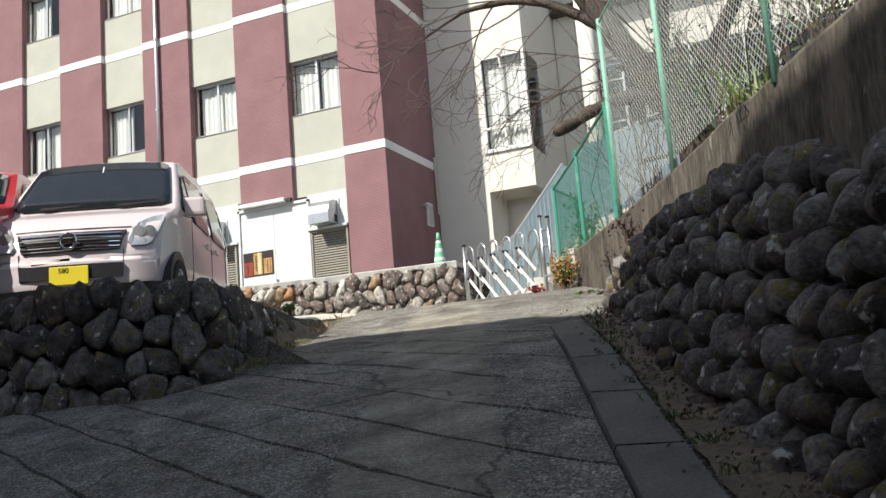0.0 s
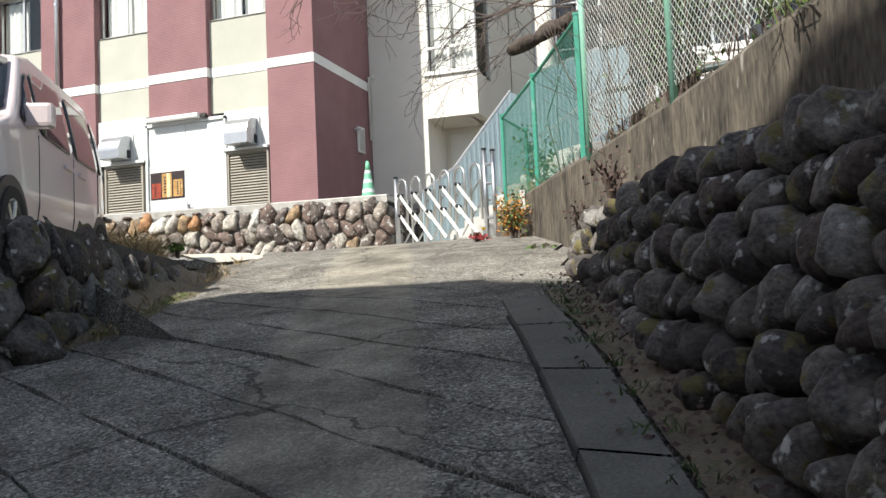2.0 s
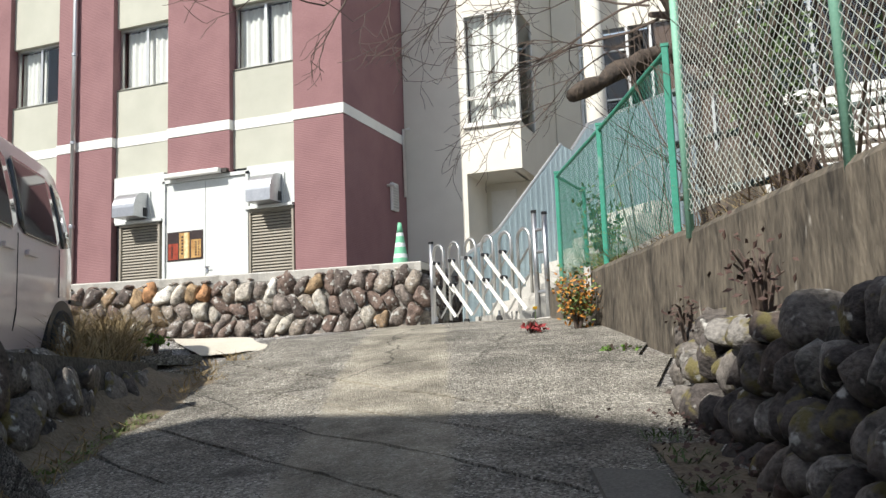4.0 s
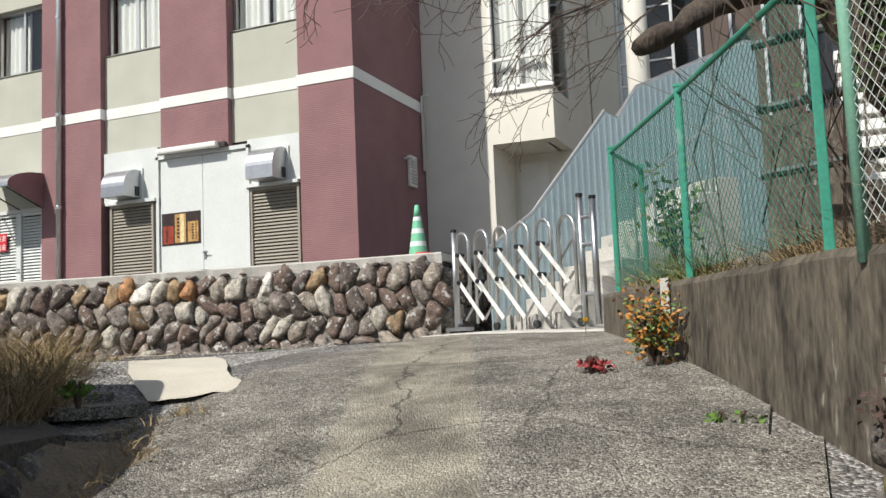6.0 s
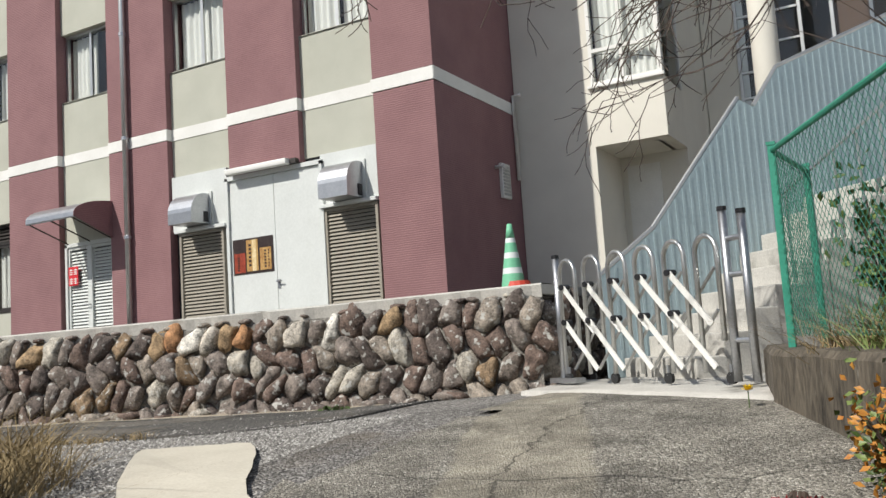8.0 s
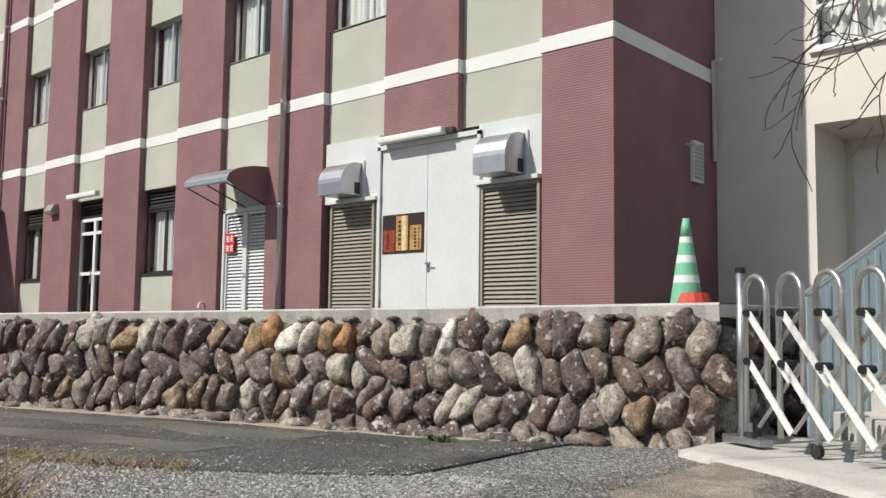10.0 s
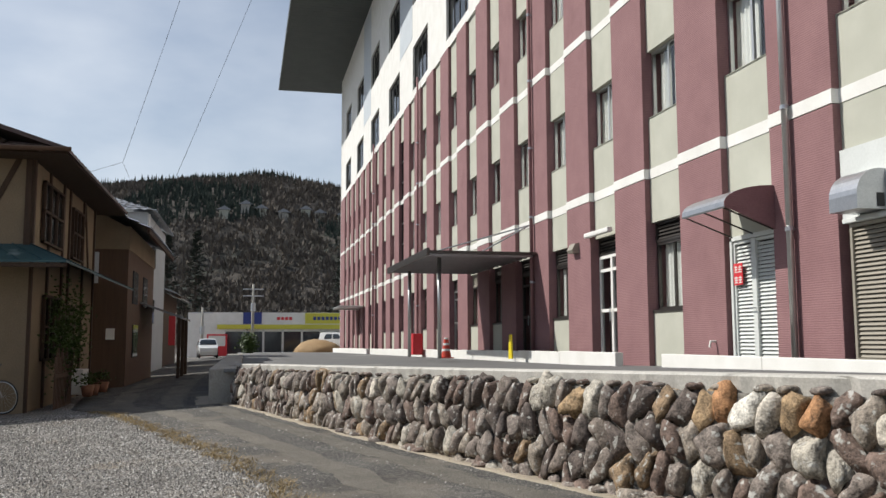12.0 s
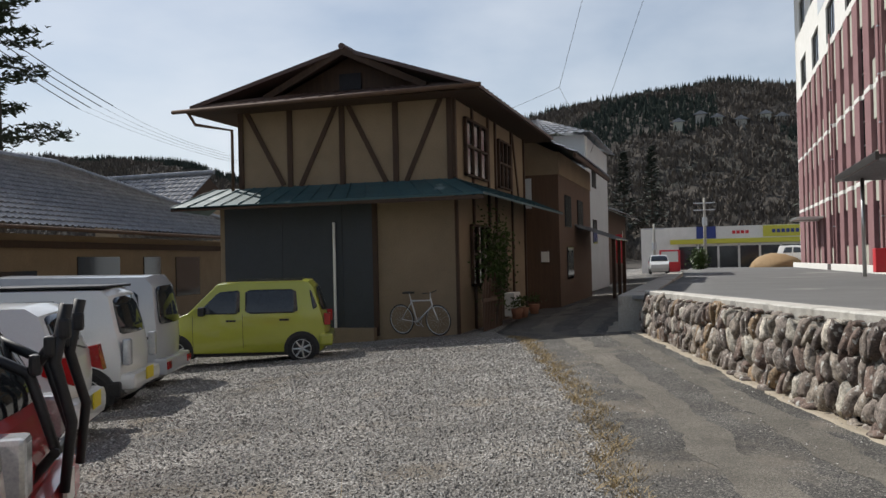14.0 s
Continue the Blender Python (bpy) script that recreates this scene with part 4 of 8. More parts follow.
def add_window(parent, x, z, y, k, frame_me=None, pane_me=None, curtain=True):
    win = new("window")
    win.parent = parent
    win.matrix_basis = Matrix.Translation((x, y, z))
    share("window_frame", frame_me or FRAME_A, win, Matrix.Translation((0.01, 0.0, 0)))
    p = share("pane", pane_me or PANE_W, win, Matrix.Translation((0.06, 0.035, 0.05)))
    p.visible_shadow = False
    if frame_me is None:
        share("sill", SILL_ME, win, Matrix.Translation((0.005, 0, 0)))
    if curtain:
        share("curtain", CURT[k % 4], win, Matrix.Translation((0.05, 0.16, 0.03)))
    return win


GROUND = {3: "window", 5: "window", 7: "window", 8: "window", 10: "window", 11: "window", 13: "wide", 14: "window", 15: "window", 17: "window", 19: "window", 20: "window"}
z_bot = -1.2
for i in range(NCOL):
    x0, x1 = col_x(i)
    segs = []
    lo = z_bot
    if i >= 2:
        holes = [(SILLS[0], SILLS[0] + WIN_H), (SILLS[1], SILLS[1] + WIN_H)]
        if i == 13:
            holes = [(4.2, 10.6)]
        g = GROUND.get(i)
        if i == 2:
            holes.insert(0, (terrace_z(x0), 1.98))
        elif g:
            holes.insert(0, (0.93 + terrace_z(x0) * 0.3, 2.62))
        elif i in (4, 6, 9, 12, 16, 18, 21):
            holes.insert(0, (terrace_z(x0) - 0.05, 2.62))
    else:
        holes = [(SILLS[0], SILLS[0] + WIN_H), (SILLS[1], SILLS[1] + WIN_H)]
        lo = 2.72 if i == 0 else 2.83
    for a, b in holes:
        segs.append((lo, a))
        lo = b
    segs.append((lo, WHITE_Z))
    for a, b in segs:
        if b - a > 0.02:
            part("wall_panel", boxed(x0 - 0.02, x1 + 0.02, GREY_Y, GREY_Y + 0.3, a, b), BEIGE, building, "beige rendered panel")
    for f, s in enumerate(SILLS):
        if i != 13:
            add_window(building, x0, s, GREY_Y + 0.1, i * 3 + f * 5)
    # inner wall and slabs behind the openings, room darkness put into their colour
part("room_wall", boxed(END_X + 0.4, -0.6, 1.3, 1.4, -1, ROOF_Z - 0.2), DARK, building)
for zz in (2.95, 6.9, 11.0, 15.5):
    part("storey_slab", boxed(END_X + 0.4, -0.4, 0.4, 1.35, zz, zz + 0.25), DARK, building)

# red pilasters with their white bands
edges = [(col_x(0)[1], 0.0)] + [(col_x(i + 1)[1], col_x(i)[0]) for i in range(NCOL - 1)] + [(END_X, col_x(NCOL - 1)[0])]
for k, (x0, x1) in enumerate(edges):
    lo = 2.66 if k == 1 else z_bot
    zs = [lo, BANDS[0] - 0.11, BANDS[0] + 0.10, BANDS[1] - 0.11, BANDS[1] + 0.10, WHITE_Z]
    for a, b in ((0, 1), (2, 3), (4, 5)):
        y1 = GREY_Y + 0.32
        part("pilaster", boxed(x0 + (0.02 if k == 0 else 0), x1, RED_Y if k else 0.0, y1, zs[a], zs[b], 0.012), RED, building)
for b in BANDS:
    for k, (x0, x1) in enumerate(edges):
        part("white_band", boxed(x0 - 0.004, x1 + 0.004, RED_Y - 0.012 if k else -0.014, GREY_Y + 0.2, b - 0.105, b + 0.095, 0.006), WHITE, building)
    for i in range(NCOL):
        x0, x1 = col_x(i)
        part("white_band", boxed(x0, x1, GREY_Y - 0.012, GREY_Y + 0.2, b - 0.105, b + 0.095), WHITE, building)
# end wall, dark side
part("end_wall", boxed(-0.45, -0.003, 0.405, 3.6, z_bot, WHITE_Z), RED, building, "dusky red end wall in shade")
for b in BANDS:
    part("white_band", boxed(-0.2, 0.012, 0.0, 3.05, b - 0.105, b + 0.095), WHITE, building)
# upper storeys
bm = bmesh.new()
rows_up = ((12.35, 14.5), (16.6, 18.75))
wins_up = []
k = 0
xw = -3.2
while xw > END_X + 3:
    wins_up.append((xw - 3.6, xw))
    xw -= 7.3
prevx = 0.0
for x0, x1 in wins_up:
    box(bm, x1, prevx, 0.02, 0.35, WHITE_Z, ROOF_Z)
    z = WHITE_Z
    for a, b in rows_up:
        box(bm, x0, x1, 0.02, 0.35, z, a)
        z = b
    box(bm, x0, x1, 0.02, 0.35, z, ROOF_Z)
    prevx = x0
box(bm, END_X, prevx, 0.02, 0.35, WHITE_Z, ROOF_Z)
part("upper_wall", bm, WHITE, building, "white rendered upper storeys")
UPF, UPP = sash_mesh(3.6, 2.15, (0.25, 0.5, 0.75)), plane_mesh("pane", 3.5, 2.05)
UPF.materials.append(BRONZE)
UPP.materials.append(GLASS)
for x0, x1 in wins_up:
    for a, b in rows_up:
        add_window(building, x0, a, 0.12, 0, UPF, UPP, False)
for j, (x0, x1) in enumerate(wins_up[:-1]):
    if j % 2 == 0:
        part("grey_panel", boxed(wins_up[j + 1][1] + 0.1, x0 - 0.1, 0.008, 0.03, 15.0, ROOF_Z - 0.1), PALE, building)
# end wall's upper part and far gable
part("end_wall", boxed(-0.45, -0.003, 0.355, 12, WHITE_Z + 0.002, ROOF_Z), WHITE, building)
part("end_wall", boxed(END_X - 0.3, END_X, 0.0, 12, z_bot, ROOF_Z), WHITE, building)
part("back_wall", boxed(END_X, 0, 11.7, 12, z_bot, ROOF_Z), WHITE, building)
# roof with a deep ribbed soffit and a ladder-like snow rail
roof = part("roof", boxed(END_X - 4.0, 2.0, -5.2, 14, ROOF_Z + 0.02, ROOF_Z + 0.5, 0.05), EAVE, building, "deep dark metal eaves")
bm = bmesh.new()
for xx in np.arange(END_X - 3.9, 1.9, 0.45):
    box(bm, xx, xx + 0.05, -5.1, 0.0, ROOF_Z + 0.008, ROOF_Z + 0.02)
part("soffit_rib", bm, EAVE, roof, "ribbed dark metal soffit")
bm = bmesh.new()
for xx in (END_X - 4.1, END_X - 4.5):
    tube(bm, [(xx, -5.2, ROOF_Z + 0.2), (xx, 6, ROOF_Z + 0.2)], 0.03, 6)
for yy in np.arange(-5.2, 6, 0.5):
    tube(bm, [(END_X - 4.1, yy, ROOF_Z + 0.2), (END_X - 4.5, yy, ROOF_Z + 0.2)], 0.025, 6)
part("snow_rail", bm, STEEL, roof)
# tall stair glazing
x0, x1 = col_x(13)
bm = bmesh.new()
for zz in np.arange(4.2, 10.61, 1.07):
    box(bm, x0, x1, 0.12, 0.18, zz - 0.03, zz + 0.03)
for xx in (x0, (x0 + x1) / 2 - 0.03, x1 - 0.05):
    box(bm, xx, xx + 0.05, 0.13, 0.17, 4.2, 10.6)
tall = part("tall_window", bm, BRONZE, building, "tall stair window with bronze bars")
me = plane_mesh("pane", x1 - x0, 6.4)
TEALG = glass_mat("stair_glass", (0.35, 0.55, 0.55))
me.materials.append(TEALG)
p = share("pane", me, tall, Matrix.Translation((x0, 0.15, 4.2)))
p.visible_shadow = False

# rainwater pipes
for px in (-6.28, -17.9, -34.2, -48.5):
    pipe = part("downpipe", piped([(px, RED_Y - 0.08, terrace_z(px)), (px, RED_Y - 0.08, 12.5)], 0.05, 10), ALU if px > -10 else RED, building, "pale metal downpipe" if px > -10 else "downpipe painted dusky red", smooth=True)
    for zz in (1.9, 3.68, 5.6, 7.5, 9.4):
        bm = bmesh.new()
        tube(bm, [(px, RED_Y - 0.08, zz - 0.03), (px, RED_Y - 0.08, zz + 0.03)], 0.065, 10)
        box(bm, px - 0.015, px + 0.015, RED_Y - 0.06, RED_Y + 0.01, zz - 0.012, zz + 0.012)
        part("pipe_clip", bm, STEEL, pipe)


def slat_panel(x0, x1, z0, z1, y, material, step, tilt, parent, name="louvre"):
    """Framed louvre, each blade a sloping slat."""
    bm = bmesh.new()
    s = 0.045
    for a in ((x0, x0 + s, z0, z1), (x1 - s, x1, z0, z1), (x0 + s, x1 - s, z0, z0 + s), (x0 + s, x1 - s, z1 - s, z1)):
        box(bm, a[0], a[1], y - 0.02, y + 0.06, a[2], a[3])
    lv = part(name, bm, material, parent)
    bm = bmesh.new()
    box(bm, 0, x1 - x0 - 2 * s, -0.006, 0.006, -tilt, tilt)
    me = bpy.data.meshes.new("slat")
    bmesh.ops.rotate(bm, verts=bm.verts, matrix=Matrix.Rotation(radians(-38), 3, "X"))
    bm.to_mesh(me)
    bm.free()
    me.materials.append(material)
    z = z0 + s + step / 2
    while z < z1 - s:
        share("slat", me, lv, Matrix.Translation((x0 + s, y + 0.02, z)))
        z += step
    # near-black sheet paints the dark between the blades
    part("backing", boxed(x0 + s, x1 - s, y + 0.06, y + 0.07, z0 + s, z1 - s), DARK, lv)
    return lv


TZ = 0.04
LOUV = mat("tan_louvre", (0.34, 0.31, 0.25), (0.26, 0.235, 0.19), rough=0.5, scale=3, bump=0.03)
slat_panel(-2.07, -1.09, TZ, 1.85, 0.02, LOUV, 0.058, 0.027, building)
slat_panel(-5.14, -4.14, TZ, 1.82, 0.02, LOUV, 0.058, 0.027, building)
part("louvre_lintel", boxed(-2.12, -1.08, -0.06, 0.04, 1.86, 1.92, 0.008), DOORW, building)
part("louvre_lintel", boxed(-5.2, -4.06, -0.06, 0.04, 1.83, 1.89, 0.008), DOORW, building)
part("panel_above_louvre", boxed(-2.12, -1.08, 0.03, 0.12, 1.92, 2.72), DOORW, building, "pale grey panel behind the vent hood")
part("panel_above_louvre", boxed(-5.3, -4.06, 0.03, 0.12, 1.89, 2.83), DOORW, building)
# near-black panel paints the dark behind louvres and door
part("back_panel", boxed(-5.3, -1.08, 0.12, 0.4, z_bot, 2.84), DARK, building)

# big double service door
sd = new("service_door")
sd.parent = building
sd["label"] = "pale grey double steel service door"
part("door_jamb", boxed(-4.06, -4.0, -0.02, 0.12, -0.2, 2.62), DOORW, sd)
part("door_jamb", boxed(-2.12, -2.07, -0.02, 0.12, -0.2, 2.62), DOORW, sd)
part("door_head", boxed(-4.06, -2.07, -0.02, 0.12, 2.57, 2.64), DOORW, sd)
part("door_leaf", boxed(-3.995, -3.066, 0.02, 0.07, 0.0, 2.565, 0.004), DOORW, sd)
part("door_leaf", boxed(-3.058, -2.125, 0.02, 0.07, 0.0, 2.565, 0.004), DOORW, sd)
bm = bmesh.new()
box(bm, -3.055, -3.0, 0.005, 0.02, 0.72, 0.86)
tube(bm, [(-3.03, 0.02, 0.83), (-3.03, -0.04, 0.83)], 0.018, 8)
tube(bm, [(-3.03, -0.04, 0.83), (-2.93, -0.04, 0.83)], 0.01, 6)
part("door_handle", bm, STEEL, sd)
bm = bmesh.new()
for hx in (-4.0, -2.12):
    for hz in (0.2, 1.75, 2.4):
        tube(bm, [(hx, 0.0, hz), (hx, 0.0, hz + 0.13)], 0.014, 6)
part("hinge", bm, STEEL, sd)


def hood_vent(x0, x1, z0, z1, d):
    """Galvanised weather hood, rounded over the top."""
    h = new("vent_hood")
    h.parent = building
    h["label"] = "galvanised rounded vent hood"
    prof = [(0.0, z0), (-d, z0)] + [(-d + 0.33 * (1 - math.cos(a)), z1 - 0.33 + 0.33 * math.sin(a)) for a in np.linspace(0, math.pi / 2, 9)] + [(0.0, z1)]
    bm = bmesh.new()
    prism(bm, prof, "x", x0, x1)
    part("hood", bm, STEEL, h)
    part("flange", boxed(x0 - 0.05, x1 + 0.05, 0.0, 0.03, z0 - 0.05, z1 + 0.04), DOORW, h)
    part("grille", boxed(x1, x1 + 0.012, -0.14, -0.04, z0 + 0.03, z0 + 0.2), BLACK, h)


hood_vent(-4.96, -4.43, 1.92, 2.43, 0.42)
hood_vent(-1.86, -1.33, 1.93, 2.48, 0.42)
# tube lamp under the red panel
tl = new("tube_lamp")
tl.parent = building
part("lamp_body", boxed(-3.9, -2.62, -0.2, -0.06, 2.63, 2.73, 0.03), WHITE, tl, "white strip lamp housing")
part("bracket", boxed(-2.62, -2.5, -0.1, 0.0, 2.64, 2.72), BRONZE, tl)
# poster on the door
poster = thing("poster", "small landscape poster of red and golden lanterns", "poster")
POST_D = mat("poster_dark", (0.06, 0.045, 0.04), (0.03, 0.02, 0.02), rough=0.3, scale=8)
POST_G = mat("poster_gold", (0.62, 0.42, 0.17), (0.3, 0.14, 0.04), rough=0.3, scale=10, stretch=(1, 1, 0.6))
POST_Y = mat("poster_pale", (0.85, 0.75, 0.5), (0.55, 0.38, 0.15), rough=0.3, scale=9)
POST_R = mat("poster_red", (0.42, 0.09, 0.05), (0.18, 0.03, 0.02), rough=0.3, scale=9)
part("sheet", boxed(-3.96, -3.115, 0.012, 0.0185, 1.0, 1.58), POST_D, poster)
part("print_left", boxed(-3.93, -3.7, 0.008, 0.012, 1.03, 1.35), POST_R, poster)
for x0, x1, mt in ((-3.67, -3.55, POST_G), (-3.55, -3.47, POST_Y), (-3.47, -3.43, POST_G), (-3.39, -3.16, POST_G)):
    part("print_lantern", boxed(x0, x1, 0.006, 0.012, 1.04, 1.55 if x0 < -3.4 else 1.4), mt, poster)
for k in range(6):
    for x0, x1, z0, z1 in ((-3.62, -3.57, 1.12 + 0.065 * k, 1.16 + 0.065 * k), (-3.3, -3.26, 1.08 + 0.05 * k, 1.11 + 0.05 * k), (-3.22, -3.2, 1.08 + 0.05 * k, 1.11 + 0.05 * k), (-3.86, -3.82, 1.06 + 0.04 * k, 1.085 + 0.04 * k)):
        part("character", boxed(x0, x1, 0.003, 0.006, z0, z1), POST_D, poster)

# louvred double door with its curved canopy
ld = new("louvre_door")
ld.parent = building
ld["label"] = "white louvred double door"
cx0, cx1 = col_x(2)[0] + 0.05, col_x(2)[1] - 0.02
zb = terrace_z(-7.4)
part("door_jamb", boxed(cx0, cx0 + 0.06, 0.05, 0.2, zb, 1.98), DOORW, ld)
part("door_jamb", boxed(cx1 - 0.06, cx1, 0.05, 0.2, zb, 1.98), DOORW, ld)
part("door_head", boxed(cx0, cx1, 0.05, 0.2, 1.92, 1.99), DOORW, ld)
mid = (cx0 + cx1) / 2
slat_panel(cx0 + 0.06, mid - 0.003, zb + 0.02, 1.91, 0.1, DOORW, 0.06, 0.03, building, "door_leaf")
slat_panel(mid + 0.003, cx1 - 0.06, zb + 0.02, 1.91, 0.1, DOORW, 0.06, 0.03, building, "door_leaf")
part("lock_stile", boxed(mid - 0.06, mid + 0.06, 0.06, 0.1, zb + 0.02, 1.91), DOORW, ld)
bm = bmesh.new()
tube(bm, [(mid + 0.02, 0.06, 0.82), (mid + 0.02, 0.0, 0.82), (mid - 0.08, 0.0, 0.82)], 0.011, 6)
part("door_handle", bm, STEEL, ld)
SIGNR = mat("sign_red", (0.65, 0.04, 0.05), (0.55, 0.03, 0.04), rough=0.4, bump=0.0)
sg = thing("warning_sign", "small red sign with white characters on the door", "sign")
part("plate", boxed(cx0 + 0.1, cx0 + 0.36, 0.045, 0.055, 1.2, 1.55), SIGNR, sg)
for gx in (0.13, 0.25):
    for gz in (1.23, 1.4):
        bm = bmesh.new()
        for k in range(3):
            box(bm, cx0 + gx, cx0 + gx + 0.09, 0.041, 0.045, gz + 0.04 * k, gz + 0.04 * k + 0.016)
        box(bm, cx0 + gx + 0.036, cx0 + gx + 0.052, 0.0405, 0.044, gz, gz + 0.11)
        part("character", bm, WHITE, sg)
can = new("door_canopy")
can.parent = building
can["label"] = "curved stainless canopy on two struts"
cz0, cz1, cd = 2.2, 2.62, 0.85
kx0, kx1 = -8.02, -6.75
arc = [(-0.0, cz1)] + [(-cd * math.sin(a), cz0 + 0.12 + (cz1 - cz0 - 0.12) * math.cos(a)) for a in np.linspace(0.15, 1.45, 8)] + [(-cd, cz0 + 0.08)]
bm = bmesh.new()
prism(bm, arc + [(p[0] * 0.985, p[1] - 0.025) for p in arc[::-1]], "x", kx0, kx1)
part("roof_sheet", bm, STEEL, can, smooth=False)
bm = bmesh.new()
prism(bm, arc + [(0.0, 1.95)], "x", kx1 - 0.004, kx1 + 0.012)
part("side_cheek", bm, RED, can)
for xx in (kx0 + 0.05, (kx0 + kx1) / 2, kx1 - 0.08):
    part("strut", piped([(xx, -cd + 0.03, cz0 + 0.07), (xx, 0.0, 1.97)], 0.014, 6), BRONZE, can)

# openings of the ground floor
WGF = sash_mesh(COLW - 0.02, 1.32, (0.5,), s=0.055)
WGF.materials.append(BRONZE)
WGP = plane_mesh("pane", COLW - 0.12, 1.22)
WGP.materials.append(GLASS)
GLASSW = glass_mat("door_glass", (0.8, 0.85, 0.85))
for i in range(3, NCOL):
    x0, x1 = col_x(i)
    g = GROUND.get(i)
    t0 = terrace_z(x0)
    if g:
        zs = 0.93 + t0 * 0.3
        add_window(building, x0, zs, GREY_Y + 0.1, i, WGF, WGP, True)
        slat_panel(x0 + 0.01, x1 - 0.01, zs + 1.32, 2.62, GREY_Y + 0.1, BRONZE if i % 2 else LOUV, 0.07, 0.03, building)
        part("sill", boxed(x0, x1, GREY_Y - 0.02, GREY_Y + 0.12, zs - 0.05, zs), BRONZE, building)
    elif i in (4, 6, 9, 12, 16, 18, 21):
        door = new("glazed_door")
        door.parent = building
        mt = ALU if i != 6 else BRONZE
        bm = bmesh.new()
        for a in ((x0 + 0.02, x0 + 0.09), (x1 - 0.09, x1 - 0.02), ((x0 + x1) / 2 - 0.05, (x0 + x1) / 2 + 0.05)):
            box(bm, a[0], a[1], GREY_Y + 0.08, GREY_Y + 0.15, t0, 2.2)
        for zz in (t0 + 0.03, 0.95, 1.85, 2.15):
            box(bm, x0 + 0.09, x1 - 0.09, GREY_Y + 0.085, GREY_Y + 0.145, zz, zz + 0.07)
        part("door_frame", bm, WHITE if i == 4 else mt, door)
        me = plane_mesh("pane", x1 - x0 - 0.1, 2.1)
        me.materials.append(GLASSW)
        p = share("pane", me, door, Matrix.Translation((x0 + 0.05, GREY_Y + 0.12, t0 + 0.05)))
        p.visible_shadow = False
        part("door_handle", piped([((x0 + x1) / 2 - 0.02, GREY_Y + 0.03, 0.75), ((x0 + x1) / 2 - 0.02, GREY_Y + 0.03, 1.05)], 0.012, 6), STEEL, door)
        slat_panel(x0 + 0.01, x1 - 0.01, 2.22, 2.62, GREY_Y + 0.1, BRONZE, 0.07, 0.03, building)
        if i == 4:
            part("lamp_body", boxed(x0 - 0.06, x1 - 0.1, -0.16, -0.03, 2.64, 2.75, 0.03), WHITE, building, "white strip lamp housing")
# small hood beside the glazed door
bm = bmesh.new()
prism(bm, [(0, 2.38), (-0.16, 2.38), (-0.2, 2.45), (-0.12, 2.6), (0, 2.62)], "x", -14.95, -14.6)
part("vent_hood", bm, LOUV, building)
part("tap", piped([(-8.55, 0.0, 0.3), (-8.55, -0.12, 0.3), (-8.55, -0.14, 0.2)], 0.02, 8), WHITE, building)

# white kerb along the foot of the facade
kb = thing("kerb", "low white-painted concrete kerb beside the building", "kerb", kind="structure")
for a, b in ((-9.35, -0.2), (-46, -11.3), (-68, -47.5)):
    n = max(1, int((b - a) / 3.0))
    for k in range(n):
        xa_, xb_ = a + (b - a) * k / n, a + (b - a) * (k + 1) / n
        part("kerb_block", boxed(xa_ + 0.004, xb_ - 0.004, -0.62, -0.45, terrace_z(xa_) - 0.2, 0.085 if xa_ > -14 else 0.085 + 0.006 * (xa_ + 14), 0.012), WHITE, kb)

# flat metal porch roof on posts
porch = thing("porch_canopy", "flat grey metal canopy on two thin posts", "canopy")
px0, px1, pyo, pz = -24.2, -17.6, -3.0, 2.62
bm = bmesh.new()
box(bm, px0, px1, pyo, -0.05, pz, pz + 0.07)
part("roof_sheet", bm, BRONZE, porch)
bm = bmesh.new()
for k in range(14):
    xx = px0 + (px1 - px0) * (k + 0.5) / 14
    box(bm, xx - 0.02, xx + 0.02, pyo, -0.1, pz - 0.05, pz)
part("rib", bm, STEEL, porch)
part("edge_beam", boxed(px0 - 0.03, px1 + 0.03, pyo - 0.08, pyo, pz - 0.06, pz + 0.13, 0.01), BRONZE, porch)
for xx in (-23.2, -18.7):
    part("post", piped([(xx, pyo + 0.5, terrace_z(xx)), (xx, pyo + 0.5, pz)], 0.055, 10), ALU, porch, smooth=True)
for yy in (-2.8, -1.4):
    part("tie_rod", piped([(px1 - 1.2, yy, pz + 0.1), (px1 - 0.6, -0.05, 3.5)], 0.02, 6), ALU, porch)
porch2 = thing("porch_canopy", "small flat canopy over a far door", "canopy")
part("roof_sheet", boxed(-58, -53.5, -1.6, -0.05, 2.55, 2.68, 0.02), ALU, porch2)
part("bracket", boxed(-55.8, -55.7, -1.5, -0.05, 2.45, 2.55), ALU, porch2)

# ---- white wing behind the end wall ----
wing = thing("annex_building", "white rendered annex with a tall curtained window", "building")
WY = 2.85
bm = bmesh.new()
box(bm, 0.012, 1.4, WY, WY + 0.3, -1, 18)
box(bm, 1.4, 2.6, WY, WY + 0.3, 2.72, 3.72)
box(bm, 1.4, 2.6, WY, WY + 0.3, 6.2, 18)
part("front_wall", bm, CREAM, wing)
bm = bmesh.new()
box(bm, 2.35, 2.6, WY + 0.3, WY + 1.3, 2.72, 3.7)
box(bm, 2.35, 2.6, WY + 0.3, WY + 1.3, 6.2, 18)
box(bm, 2.3, 2.58, WY + 1.3, 12, -1, 18)
box(bm, 1.4, 2.4, WY + 0.31, WY + 1.3, 2.72, 2.9)
part("side_wall", bm, CREAM, wing)
bm = bmesh.new()
box(bm, 1.2, 1.4, WY + 0.3, WY + 1.6, -1, 2.72)
box(bm, 1.4, 2.3, WY + 1.3, WY + 1.5, -1, 2.72)
